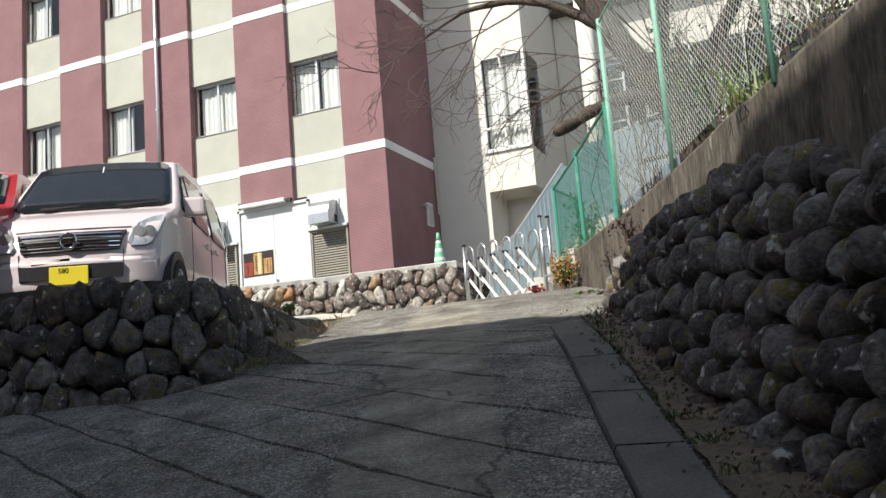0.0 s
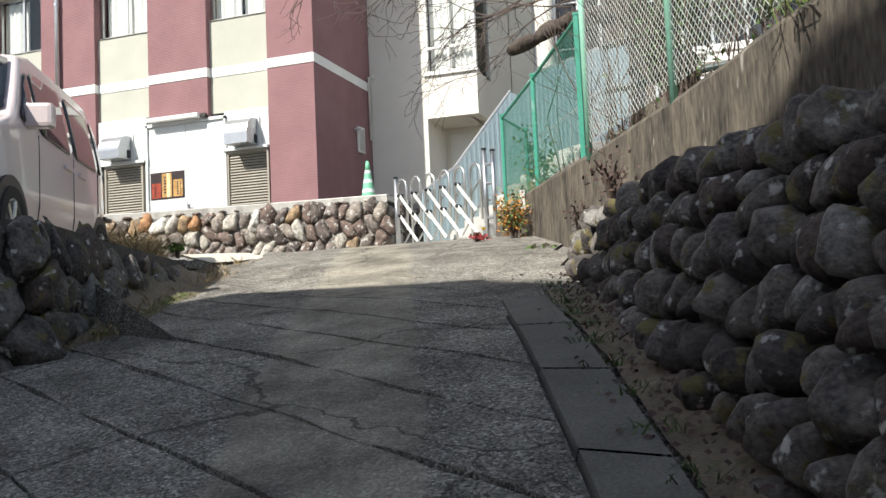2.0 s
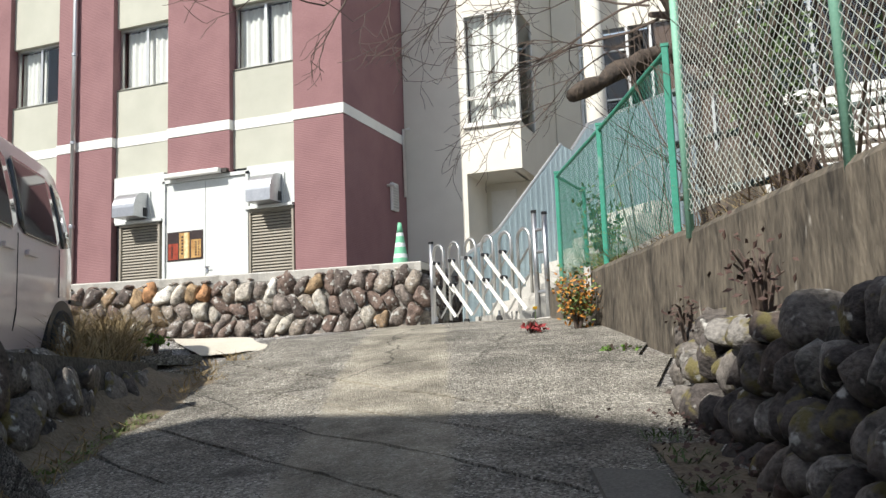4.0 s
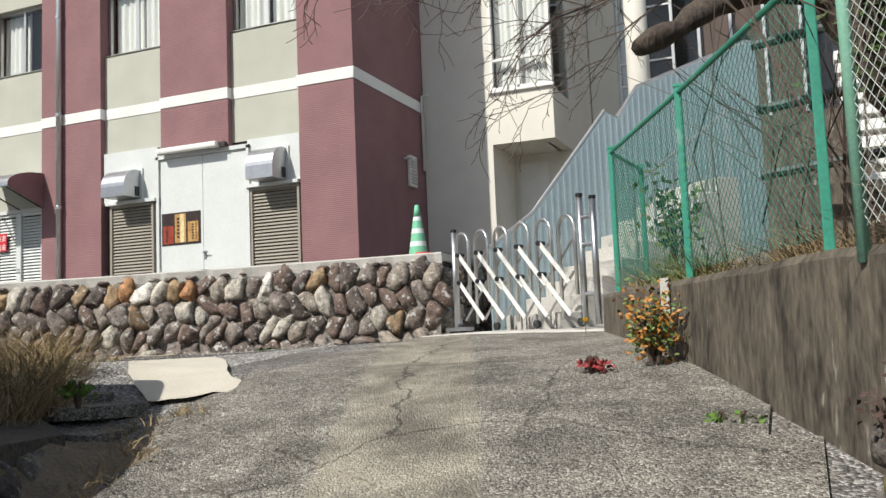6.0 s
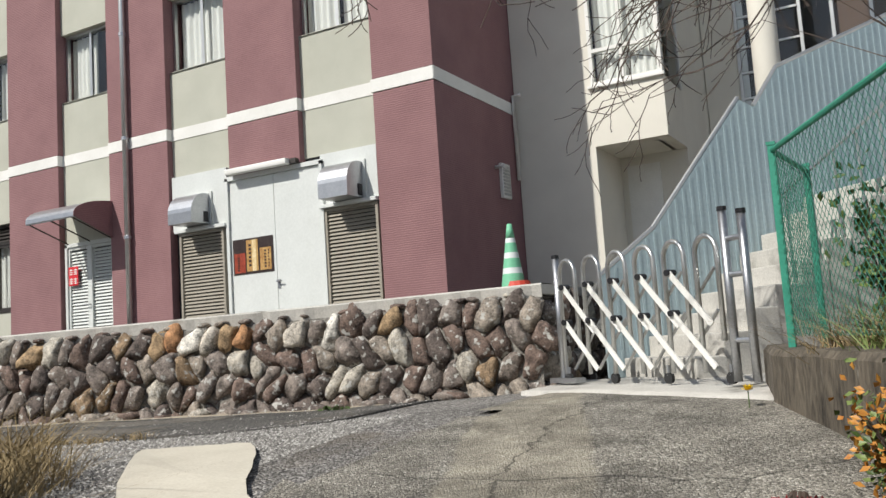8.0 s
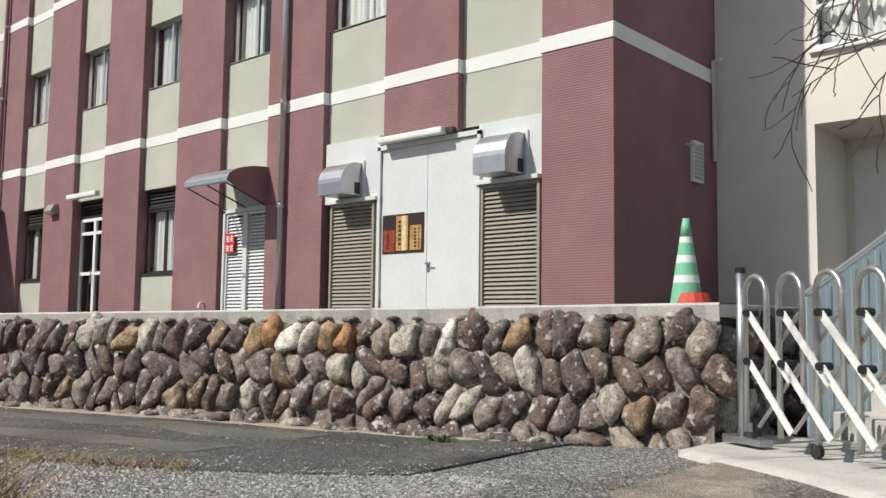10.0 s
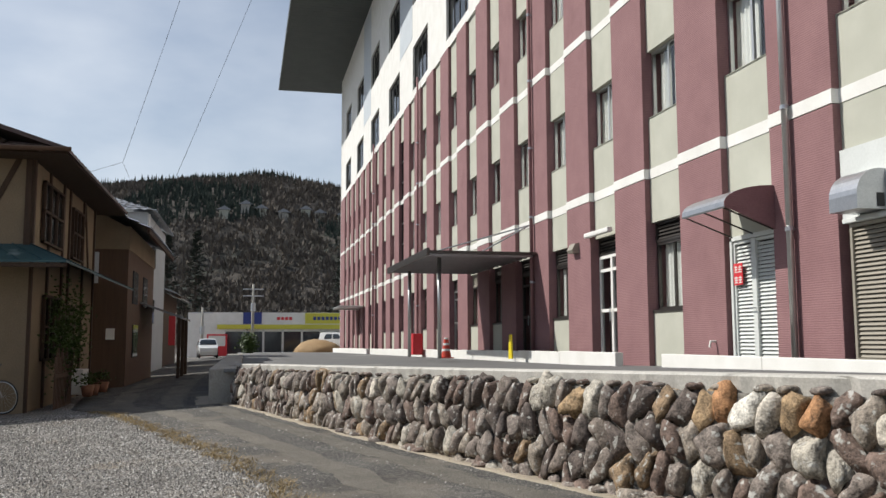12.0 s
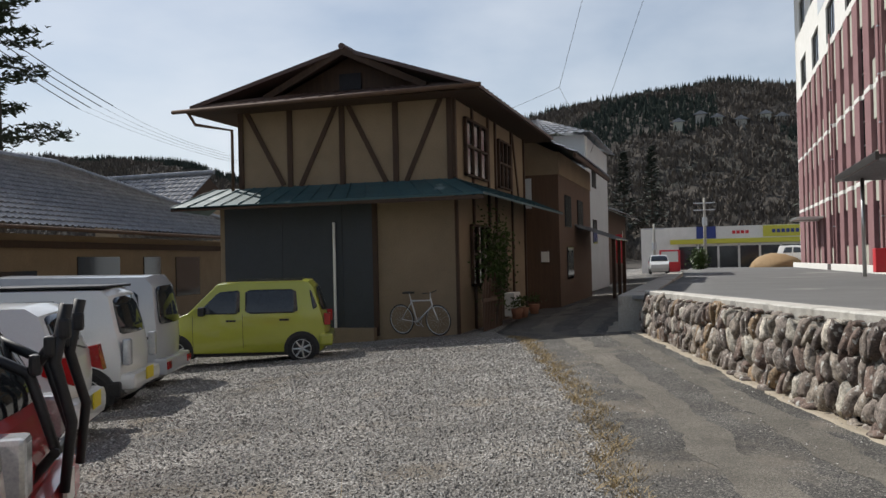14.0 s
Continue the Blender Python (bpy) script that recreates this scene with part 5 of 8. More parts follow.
part("alcove_wall", bm, CREAM, wing, "recessed entrance wall under the bay")
part("service_panel", boxed(1.52, 2.1, WY + 1.26, WY + 1.3, 0.1, 2.55), WHITE, wing)
bw = new("bay_window")
bw.parent = wing
bm = bmesh.new()
for a, b in ((1.4, 1.46), (2.53, 2.6), (1.93, 1.98)):
    box(bm, a, b, WY + 0.0, WY + 0.08, 3.74, 6.2)
for zz in (3.74, 4.3, 6.13):
    box(bm, 1.46, 2.53, WY + 0.0, WY + 0.08, zz, zz + 0.06)
for yy in (WY + 0.08, WY + 1.24):
    box(bm, 2.54, 2.6, yy, yy + 0.05, 3.74, 6.2)
part("window_frame", bm, WHITE, bw)
for zz in (3.76,):
    me = plane_mesh("pane", 1.1, 2.4)
    me.materials.append(GLASS)
    p = share("pane", me, bw, Matrix.Translation((1.44, WY + 0.04, zz)))
    p.visible_shadow = False
    me = plane_mesh("pane", 1.2, 2.4)
    me.materials.append(GLASS)
    p = share("pane", me, bw, Matrix.Translation((2.57, WY + 0.05, zz)) @ Matrix.Rotation(radians(90), 4, "Z"))
    p.visible_shadow = False
share("curtain", curtain_mesh(1.05, 2.4, 2, 3, 9), bw, Matrix.Translation((1.47, WY + 0.2, 3.75)))
part("sill", boxed(1.36, 2.64, WY - 0.06, WY + 0.02, 3.69, 3.74, 0.008), WHITE, bw)
# floor and back in near-black for the unlit room behind the bay window
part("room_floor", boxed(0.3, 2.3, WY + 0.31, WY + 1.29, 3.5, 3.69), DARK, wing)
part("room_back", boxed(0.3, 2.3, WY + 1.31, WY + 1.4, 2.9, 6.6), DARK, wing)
# pipe and louvre on the shaded end wall
part("wall_vent", boxed(0.0, 0.06, 2.02, 2.34, 1.97, 2.55, 0.01), WHITE, building, "white louvred wall vent")
bm = bmesh.new()
for k in range(9):
    box(bm, 0.06, 0.075, 2.05, 2.31, 2.02 + k * 0.057, 2.05 + k * 0.057)
part("slat", bm, ALU, building)
part("vent_pipe", piped([(0.0, 1.9, 2.46), (0.16, 1.9, 2.46), (0.16, 1.9, 2.4)], 0.03, 8), WHITE, building, smooth=True)
part("conduit", piped([(0.05, 2.72, 2.35), (0.05, 2.72, 3.82), (0.18, 2.72, 3.82)], 0.035, 8), WHITE, building, smooth=True)

# block behind with the dark stair windows
rear = thing("rear_building", "cream building with dark stair windows", "building")
part("rear_wall", boxed(2.6, 3.2, 6.2, 6.5, -1, 14), CREAM, rear)
part("rear_wall", boxed(3.2, 12, 6.4, 6.7, -1, 3.4), OLDCONC, rear)
part("rear_wall", boxed(3.2, 12, 6.4, 6.7, 6.7, 8.2), CREAM, rear)
part("roof_edge", boxed(2.6, 13, 5.9, 9, 8.2, 8.45, 0.03), BRONZE, rear)
# near-black plane stands for the unlit room behind the stair windows
part("dark_room", boxed(3.2, 12, 7.6, 7.7, 3, 7), DARK, rear)
for xx in (3.2, 3.75, 4.35, 4.9, 5.55, 6.2, 6.9, 7.6, 8.4):
    part("mullion", boxed(xx, xx + 0.06, 6.36, 6.44, 3.4, 6.7), ALU, rear)
for zz in (3.9, 4.4, 4.9, 5.5, 6.1):
    part("window_bar", boxed(3.26, 4.35, 6.36, 6.42, zz, zz + 0.04), ALU, rear)
me = plane_mesh("pane", 8.7, 3.3)
me.materials.append(GLASS)
p = share("pane", me, rear, Matrix.Translation((3.2, 6.42, 3.4)))
p.visible_shadow = False
part("brown_panel", boxed(4.9, 6.9, 6.5, 6.55, 3.4, 6.7), BROWNW, rear, "brown panels inside the window")

# ---- outdoor stairs ----
stairs = thing("outdoor_stairs", "pale concrete outdoor stairs with a sheet-metal parapet", "stairs", Matrix.Translation((3.45, -2.7, 0)) @ Matrix.Rotation(radians(45), 4, "Z"))
# along x the flight climbs, y is its left side
for k in range(9):
    x0 = -0.15 + 0.27 * k
    part("step", boxed(x0, x0 + 0.31, -1.25, -0.03, -1.0 + 0.15 * max(k - 2, 0), -0.76 + 0.185 * (k + 1), 0.012), COPING, stairs)


def parapet_top(x):
    return float(np.interp(x, (-0.3, 0.3, 1.4, 1.58, 1.9, 3.75, 3.9), (0.2, 0.63, 1.94, 1.86, 2.28, 3.05, 3.05)))


par = [(x, parapet_top(x)) for x in (-0.3, 0.3, 1.4, 1.58, 1.9, 3.75, 3.9)]
bm = bmesh.new()
prism(bm, par + [(3.9, -0.6), (1.5, -0.8), (-0.3, -0.8)], "y", 0.0, 0.04)
pp = part("parapet", bm, CORRU, stairs, "pale blue ribbed sheet-metal parapet")
bm = bmesh.new()
for xx in np.arange(-0.25, 3.85, 0.09):
    box(bm, xx, xx + 0.03, -0.006, 0.0, -0.7, parapet_top(xx) - 0.012)
part("rib", bm, CORRU, pp)
for a, b in ((0, 2), (3, 6)):
    part("cap_rail", piped([(x, 0.02, z + 0.02) for x, z in par[a:b + 1]], 0.025, 8), ALU, pp)
for k in range(6):
    xx = 0.9 + 0.27 * k
    zz = -0.76 + 0.185 * (int((xx + 0.15) / 0.27) + 1)
    part("rail_bar", piped([(xx, -1.2, zz - 0.05), (xx, -1.2, zz + 0.75)], 0.016, 6), ALU, stairs)
part("handrail", piped([(0.85, -1.2, 0.74), (2.3, -1.2, 1.73)], 0.02, 6), ALU, stairs)
pillar = part("white_pillar", piped([(4.15, 3.0, -0.9), (4.15, 3.0, 9.0)], 0.2, 20), CREAM, smooth=True)
tagged(pillar, "round white pillar beside the outdoor stairs", "pillar")

# ---- timber house across the lane ----
def slope_roof(name, quad, thick, material, parent, label="", ribs=0, rib_mat=None):
    """A sloping sheet from four corners (eave left, eave right, top right, top left)."""
    q = [Vector(p) for p in quad]
    bm = bmesh.new()
    up = [bm.verts.new(p) for p in q]
    dn = [bm.verts.new(p - Vector((0, 0, thick))) for p in q]
    bm.faces.new(up)
    bm.faces.new(dn[::-1])
    for i in range(4):
        bm.faces.new((up[i], dn[i], dn[(i + 1) % 4], up[(i + 1) % 4]))
    ob = part(name, bm, material, parent, label)
    if ribs:
        bm = bmesh.new()
        for k in range(ribs + 1):
            t = k / ribs
            a, b = q[0].lerp(q[1], t), q[3].lerp(q[2], t)
            tube(bm, [a + Vector((0, 0, 0.012)), b + Vector((0, 0, 0.012))], 0.014, 4)
        part("seam", bm, rib_mat or material, ob)
    return ob


house = thing("timber_house", "old two-storey house of earth plaster and dark timber", "house")
HX, HY0, HY1, HB = -15.4, -18.3, -12.2, -23.3
part("lower_wall", boxed(HB, HX, -14.2, HY1, -1.6, 2.35), MUD, house, "ochre earth-plaster ground floor wall")
part("lower_wall", boxed(HB, HX - 0.02, HY0, -14.2, -1.6, 2.35), MUD, house)
part("upper_wall", boxed(HB, HX, -17.7, HY1, 2.3, 4.6), MUD, house, "ochre earth-plaster upper wall")
# blue-grey sheet cladding with a projecting storage bay
for k in range(5):
    y0 = HY0 + 0.15 + k * 0.79
    part("cladding_sheet", boxed(HX - 0.015, HX + 0.03 + 0.008 * (k % 2), y0, y0 + 0.785, -1.2, 1.95), SHEET, house, "dark blue-grey sheet cladding" if k == 0 else "")
part("plinth_board", boxed(HX + 0.03, HX + 0.25, -16.6, -14.15, -1.35, -1.0, 0.01), MUD, house)
bm = bmesh.new()
box(bm, HX, HX + 0.06, -14.22, -14.1, -1.2, 2.1)
part("timber_post", bm, TIMBER, house)
part("white_pole", piped([(HX + 0.12, -15.17, -1.2), (HX + 0.12, -15.17, 1.5)], 0.035, 8), WHITE, house, "white plastic pipe up the wall")


def beam(a, b, w, d, parent):
    """A squared timber on the front wall from (y, z) to (y, z)."""
    (ya, za), (yb, zb) = a, b
    n = Vector((yb - ya, zb - za)).normalized()
    o = Vector((-n.y, n.x)) * w / 2
    bm = bmesh.new()
    prism(bm, [(ya + o.x, za + o.y), (yb + o.x, zb + o.y), (yb - o.x, zb - o.y), (ya - o.x, za - o.y)], "x", HX - 0.01, HX + d)
    part("timber_brace" if abs(n.x) > 0.1 else "timber_post", bm, TIMBER, parent)


for yy in (-17.65, -16.32, -14.95, -13.6, -12.28):
    beam((yy, 2.35), (yy, 4.55), 0.13, 0.05, house)
for a, b in (((-17.5, 4.3), (-16.5, 2.45)), ((-16.05, 2.4), (-15.1, 4.3)), ((-14.8, 4.3), (-13.85, 2.4)), ((-13.35, 2.4), (-12.45, 4.35))):
    beam(a, b, 0.11, 0.04, house)
part("timber_rail", boxed(HX - 0.01, HX + 0.05, -17.7, HY1, 4.35, 4.5), TIMBER, house)
# lane side: posts, windows, door
for xx in (-15.45, -17.0, -18.6, -19.4, -21.4, -23.2):
    part("timber_post", boxed(xx - 0.06, xx + 0.06, HY1 - 0.01, HY1 + 0.05, -1.3, 4.5), TIMBER, house)
bm = bmesh.new()
prism(bm, [(-22.4, 2.4), (-22.28, 2.4), (-21.5, 4.3), (-21.62, 4.3)], "y", HY1 - 0.01, HY1 + 0.04)
part("timber_brace", bm, TIMBER, house)
for x0, x1, z0, z1 in ((-18.3, -16.2, 2.55, 3.95), (-21.1, -19.6, 2.5, 3.85), (-18.3, -16.6, -0.1, 1.4)):
    w = new("window")
    w.parent = house
    bm = bmesh.new()
    for a in (x0, (x0 * 2 + x1) / 3, (x0 + 2 * x1) / 3, x1 - 0.06):
        box(bm, a, a + 0.06, HY1 + 0.02, HY1 + 0.1, z0, z1)
    for zz in (z0, (z0 + z1) / 2, z1 - 0.05):
        box(bm, x0, x1, HY1 + 0.02, HY1 + 0.1, zz, zz + 0.05)
    part("window_frame", bm, TIMBER, w)
    part("pane", boxed(x0, x1, HY1 + 0.04, HY1 + 0.05, z0, z1), DARKG := bpy.data.materials.get("dark_pane") or mat("dark_pane", (0.03, 0.035, 0.04), (0.015, 0.018, 0.02), rough=0.08, bump=0.0, spec=0.6), w)
part("doorway", boxed(-20.6, -19.0, HY1 + 0.005, HY1 + 0.03, -1.2, 1.3), TIMBER, house, "dark timber doorway")
# teal pent roof on the front and the lane side
ez, wz = 1.95, 2.42
slope_roof("pent_roof", ((-14.5, -19.1, ez), (-14.5, -11.3, ez + 0.06), (HX, HY1 + 0.0, wz), (HX, -18.4, wz)), 0.05, TEAL, house, "teal-green painted metal pent roof", 17)
slope_roof("pent_roof", ((-14.5, -11.3, ez + 0.06), (-24.0, -11.1, ez), (-24.0, HY1, wz), (HX, HY1, wz)), 0.05, TEAL, house, "", 18)
slope_roof("pent_roof", ((-16.5, -19.3, ez - 0.05), (-14.5, -19.1, ez), (HX, -18.4, wz), (-16.5, -18.4, wz)), 0.05, TEAL, house)
part("eave_board", boxed(-14.56, -14.5, -19.1, -11.3, ez - 0.09, ez - 0.01), TIMBER, house)
# hip-and-gable main roof, ridge away from the lane's mouth
rz, gz_, e2 = 5.62, 4.66, 4.36
RY = -14.85
slope_roof("main_roof", ((-14.55, -18.55, e2), (-14.55, -11.35, e2), (-15.55, -12.75, gz_), (-15.55, -16.95, gz_)), 0.07, ROOFM, house, "brown metal roof with standing seams", 17)
slope_roof("main_roof", ((-14.55, -11.35, e2), (-24.0, -11.35, e2), (-24.0, RY, rz), (-15.3, RY, rz)), 0.07, ROOFM, house, "", 22)
slope_roof("main_roof", ((-24.0, -18.55, e2), (-14.55, -18.55, e2), (-15.3, RY, rz), (-24.0, RY, rz)), 0.07, ROOFM, house, "", 22)
bm = bmesh.new()
prism(bm, [(-16.9, gz_ - 0.05), (-12.8, gz_ - 0.05), (RY, rz - 0.1)], "x", HX - 0.5, HX - 0.35)
part("gable_wall", bm, TIMBER, house, "dark timber gable with a small vent")
for sgn in (-1, 1):
    bm = bmesh.new()
    prism(bm, [(RY, rz + 0.02), (RY + sgn * 2.1, gz_ - 0.02), (RY + sgn * 2.0, gz_ - 0.14), (RY, rz - 0.16)], "x", -15.36, -15.24)
    part("barge_board", bm, TIMBER, house)
part("gable_vent", boxed(HX - 0.36, HX - 0.3, RY - 0.28, RY + 0.28, 4.7, 5.1), DARK, house)
part("ridge_cap", piped([(-15.2, RY, rz + 0.03), (-24.0, RY, rz + 0.03)], 0.08, 8), ROOFM, house)
bm = bmesh.new()
tube(bm, [(-14.5, -19.0, e2 - 0.1), (-14.5, -11.3, e2 - 0.02)], 0.05, 8)
tube(bm, [(-14.55, -18.6, e2 - 0.12), (-14.7, -18.5, e2 - 0.4), (-15.3, -17.85, e2 - 0.5), (-15.3, -17.85, 2.3)], 0.04, 8)
part("gutter", bm, BROWNW, house, "brown gutter and downpipe", smooth=True)
part("eave_soffit", boxed(-24, -14.6, -18.8, -11.4, e2 - 0.1, e2 - 0.075), TIMBER, house)

# things beside that house
ac = thing("air_conditioner", "small cream outdoor unit by the house wall", "air conditioner", pose(-19.2, -11.75, -0.98))
part("casing", boxed(-0.38, 0.38, -0.14, 0.14, 0, 0.62, 0.02), WHITE, ac)
part("fan_guard", piped([(0.1, 0.14, 0.31), (0.1, 0.155, 0.31)], 0.22, 16), ALU, ac)
lat = thing("garden_lattice", "weathered slat screen with potted greenery", "screen", pose(-15.6, -11.9, -1.15))
for k in range(13):
    part("slat", boxed(-0.25 - 0.15 * k, -0.19 - 0.15 * k, 0.2, 0.23, 0, 1.15 + 0.1 * (k % 3)), BROWNW, lat)
part("rail", boxed(-2.1, 0.0, 0.23, 0.27, 0.7, 0.78), BROWNW, lat)


def leafy(name, label, pos, size, n, leaf, mats, seed, category="shrub", stems=5, stem_mat=None):
    """A shrub: thin stems and many small leaf blades in uneven clumps."""
    rnd = random.Random(seed)
    th = thing(name, label, category, Matrix.Translation(pos))
    bm = bmesh.new()
    tips = []
    for k in range(stems):
        a = rnd.uniform(0, 6.28)
        tip = Vector((math.cos(a) * size[0] * rnd.uniform(0.3, 0.9), math.sin(a) * size[1] * rnd.uniform(0.3, 0.9), size[2] * rnd.uniform(0.6, 1.0)))
        tube(bm, [(0.1 * tip.x, 0.1 * tip.y, -0.05), tip * 0.55 + Vector((0, 0, 0.06)), tip], 0.012, 5, 0.004)
        tips += [tip, tip * 0.75, tip * 0.55]
    part("stem", bm, stem_mat or TWIG, th)
    per = n // len(mats)
    for mt in mats:
        bm = bmesh.new()
        for k in range(per):
            t = rnd.choice(tips)
            c = t + Vector((rnd.gauss(0, size[0] * 0.28), rnd.gauss(0, size[1] * 0.28), rnd.gauss(0, size[2] * 0.16)))
            c.z = max(c.z, 0.02)
            d = Vector((rnd.gauss(0, 1), rnd.gauss(0, 1), rnd.gauss(0.2, 0.7))).normalized()
            s = d.orthogonal().normalized() * leaf * 0.32
            u = d * leaf * rnd.uniform(0.7, 1.3)
            m_ = c + u * 0.5 + d.cross(s) * 0.25
            vs = [bm.verts.new(p) for p in (c, m_ + s, c + u, m_ - s)]
            bm.faces.new(vs)
        part("leaves", bm, mt, th)
    return th


def blades(name, label, spots, h, n, mt, seed, lean=0.5, width=0.006):
    """Tufts of grass: n bent blades round each spot."""
    rnd = random.Random(seed)
    bm = bmesh.new()
    for (x, y, r, z) in spots:
        for k in range(n):
            a, rr = rnd.uniform(0, 6.28), r * math.sqrt(rnd.random())
            p = Vector((x + rr * math.cos(a), y + rr * math.sin(a), z))
            d = Vector((rnd.gauss(0, lean), rnd.gauss(0, lean), 1)) * h * rnd.uniform(0.4, 1.1)
            s = Vector((math.cos(a + 1.5), math.sin(a + 1.5), 0)) * width
            q = p + d * 0.55
            tip = p + d + Vector((d.x * 0.4, d.y * 0.4, -0.25 * h * rnd.random()))
            v = [bm.verts.new(t) for t in (p - s, p + s, q + s * 0.7, q - s * 0.7, tip)]
            bm.faces.new(v[:4])
            bm.faces.new((v[3], v[2], v[4]))
    return tagged(part(name, bm, mt), label, "grass", kind="stuff")


leafy("climbing_shrub", "dark evergreen shrub against the house corner", (-17.0, -11.7, -1.0), (1.0, 0.35, 2.2), 1500, 0.1, (LEAFG, LEAFG), 3, stems=9)
for k, (px_, py_) in enumerate(((-17.9, -11.35), (-18.4, -11.3), (-19.9, -11.3))):
    pot = thing("flower_pot", "brown clay pot with a leafy plant", "plant pot", pose(px_, py_, -0.98), group="pots by the house")
    bm = bmesh.new()
    tube(bm, [(0, 0, 0), (0, 0, 0.26)], 0.11, 12, 0.16)
    part("pot", bm, mat("clay", (0.3, 0.13, 0.07), (0.2, 0.09, 0.05)) if k == 0 else bpy.data.materials["clay"], pot, smooth=True)
    bm = bmesh.new()
    rr = random.Random(k)
    for j in range(60):
        c = Vector((rr.gauss(0, 0.1), rr.gauss(0, 0.1), 0.28 + 0.25 * rr.random()))
        d = Vector((rr.gauss(0, 1), rr.gauss(0, 1), 0.6)).normalized() * 0.09
        s = d.orthogonal().normalized() * 0.025
        bm.faces.new([bm.verts.new(p) for p in (c, c + d * 0.5 + s, c + d, c + d * 0.5 - s)])
    part("leaves", bm, LEAFG, pot)


# bicycle
def bicycle(m):
    th = thing("bicycle", "silver-white sports bicycle leaning by the house wall", "bicycle", m)
    FR = mat("bike_white", (0.7, 0.7, 0.68), (0.6, 0.6, 0.58), rough=0.3, bump=0.0)
    R = 0.335
    for cx, nm in ((-0.5, "rear_wheel"), (0.52, "front_wheel")):
        ring = [(cx + R * math.cos(a), 0, R + R * math.sin(a)) for a in np.linspace(0, 2 * math.pi, 29)]
        wh = part(nm, tube(bmesh.new(), ring, 0.014, 6, cap=False), RUBBER, th, smooth=True)
        ring = [(cx + (R - 0.022) * math.cos(a), 0, R + (R - 0.022) * math.sin(a)) for a in np.linspace(0, 2 * math.pi, 29)]
        part("rim", tube(bmesh.new(), ring, 0.009, 5, cap=False), ALU, wh)
        bm = bmesh.new()
        for k in range(20):
            a = 2 * math.pi * k / 20
            tube(bm, [(cx + 0.02 * math.cos(a + 1), 0.02 * (-1) ** k, R + 0.02 * math.sin(a + 1)), (cx + (R - 0.02) * math.cos(a), 0, R + (R - 0.02) * math.sin(a))], 0.0015, 3)
        part("spokes", bm, ALU, wh)
    bb, seat, head, hb = (-0.06, 0, 0.28), (-0.2, 0, 0.8), (0.36, 0, 0.78), (0.39, 0, 0.66)
    for nm, a, b, r in (("seat_tube", bb, seat, 0.016), ("top_tube", (-0.19, 0, 0.76), head, 0.015), ("down_tube", bb, hb, 0.018), ("chain_stay", bb, (-0.5, 0, R), 0.01), ("seat_stay", (-0.18, 0, 0.74), (-0.5, 0, R), 0.009), ("head_tube", (0.35, 0, 0.84), (0.4, 0, 0.62), 0.019), ("fork", (0.4, 0, 0.62), (0.52, 0, R), 0.013)):
        part(nm, piped([a, b], r, 8), FR, th, smooth=True)
    part("seat_post", piped([seat, (-0.23, 0, 0.93)], 0.013, 8), ALU, th)
    bm = bmesh.new()
    prism(bm, [(-0.37, -0.07), (-0.37, 0.07), (-0.25, 0.05), (-0.1, 0.018), (-0.1, -0.018), (-0.25, -0.05)], "z", 0.93, 0.97)
    part("saddle", bm, BLACK, th)
    part("handlebar", piped([(0.34, -0.27, 0.97), (0.36, -0.05, 0.95), (0.36, 0.05, 0.95), (0.34, 0.27, 0.97)], 0.012, 8), BLACK, th)
    part("stem", piped([(0.35, 0, 0.84), (0.36, 0, 0.96)], 0.015, 8), ALU, th)
    ring = [(-0.06 + 0.09 * math.cos(a), 0.04, 0.28 + 0.09 * math.sin(a)) for a in np.linspace(0, 2 * math.pi, 19)]
    part("chain_ring", tube(bmesh.new(), ring, 0.006, 5, cap=False), STEEL, th)
    part("crank", piped([(-0.06, 0.06, 0.28), (0.05, 0.07, 0.16)], 0.01, 6), STEEL, th)
    return th


bicycle(Matrix.Translation((-14.95, -12.95, -1.12)) @ Matrix.Rotation(radians(72), 4, "Z") @ Matrix.Rotation(radians(5), 4, "X"))


# ---- further houses ----
def tiled_slope(parent, a, b, c, d, nx, ny):
    """Rows of curved tiles over a roof plane with corners eave a-b, top c (over b) and d (over a)."""
    a, b, c, d = map(Vector, (a, b, c, d))
    bm = bmesh.new()
    n = (b - a).cross(d - a).normalized()
    if n.z < 0:
        n = -n
    rows = []
    for j in range(ny * 2 + 1):
        v = (j // 2 + (j % 2)) / ny
        lift = 0.045 if j % 2 == 0 else 0.0
        row = []
        for i in range(nx * 2 + 1):
            u = i / (nx * 2)
            p = a.lerp(b, u).lerp(d.lerp(c, u), min(v, 1.0))
            row.append(bm.verts.new(p + n * (lift + (0.05 if i % 2 else 0.0))))
        rows.append(row)
    for r0, r1 in zip(rows, rows[1:]):
        for i in range(nx * 2):
            bm.faces.new((r0[i], r0[i + 1], r1[i + 1], r1[i]))
    return part("tile_roof", bm, TILE, parent, "grey clay tile roof")


h2 = thing("brown_house", "two-storey house clad in brown boards with a tiled roof", "house")
part("wall", boxed(-33, -25, -16, -11.4, -1.2, 4.0), BROWNW, h2)
part("upper_wall", boxed(-33.02, -24.97, -16.02, -11.37, 3.3, 4.05), MUD, h2)
tiled_slope(h2, (-24.3, -10.7, 3.9), (-34, -10.7, 3.9), (-34, -13.6, 5.3), (-24.3, -13.6, 5.3), 26, 8)
tiled_slope(h2, (-34, -16.5, 3.9), (-24.3, -16.5, 3.9), (-24.3, -13.6, 5.3), (-34, -13.6, 5.3), 26, 8)
bm = bmesh.new()
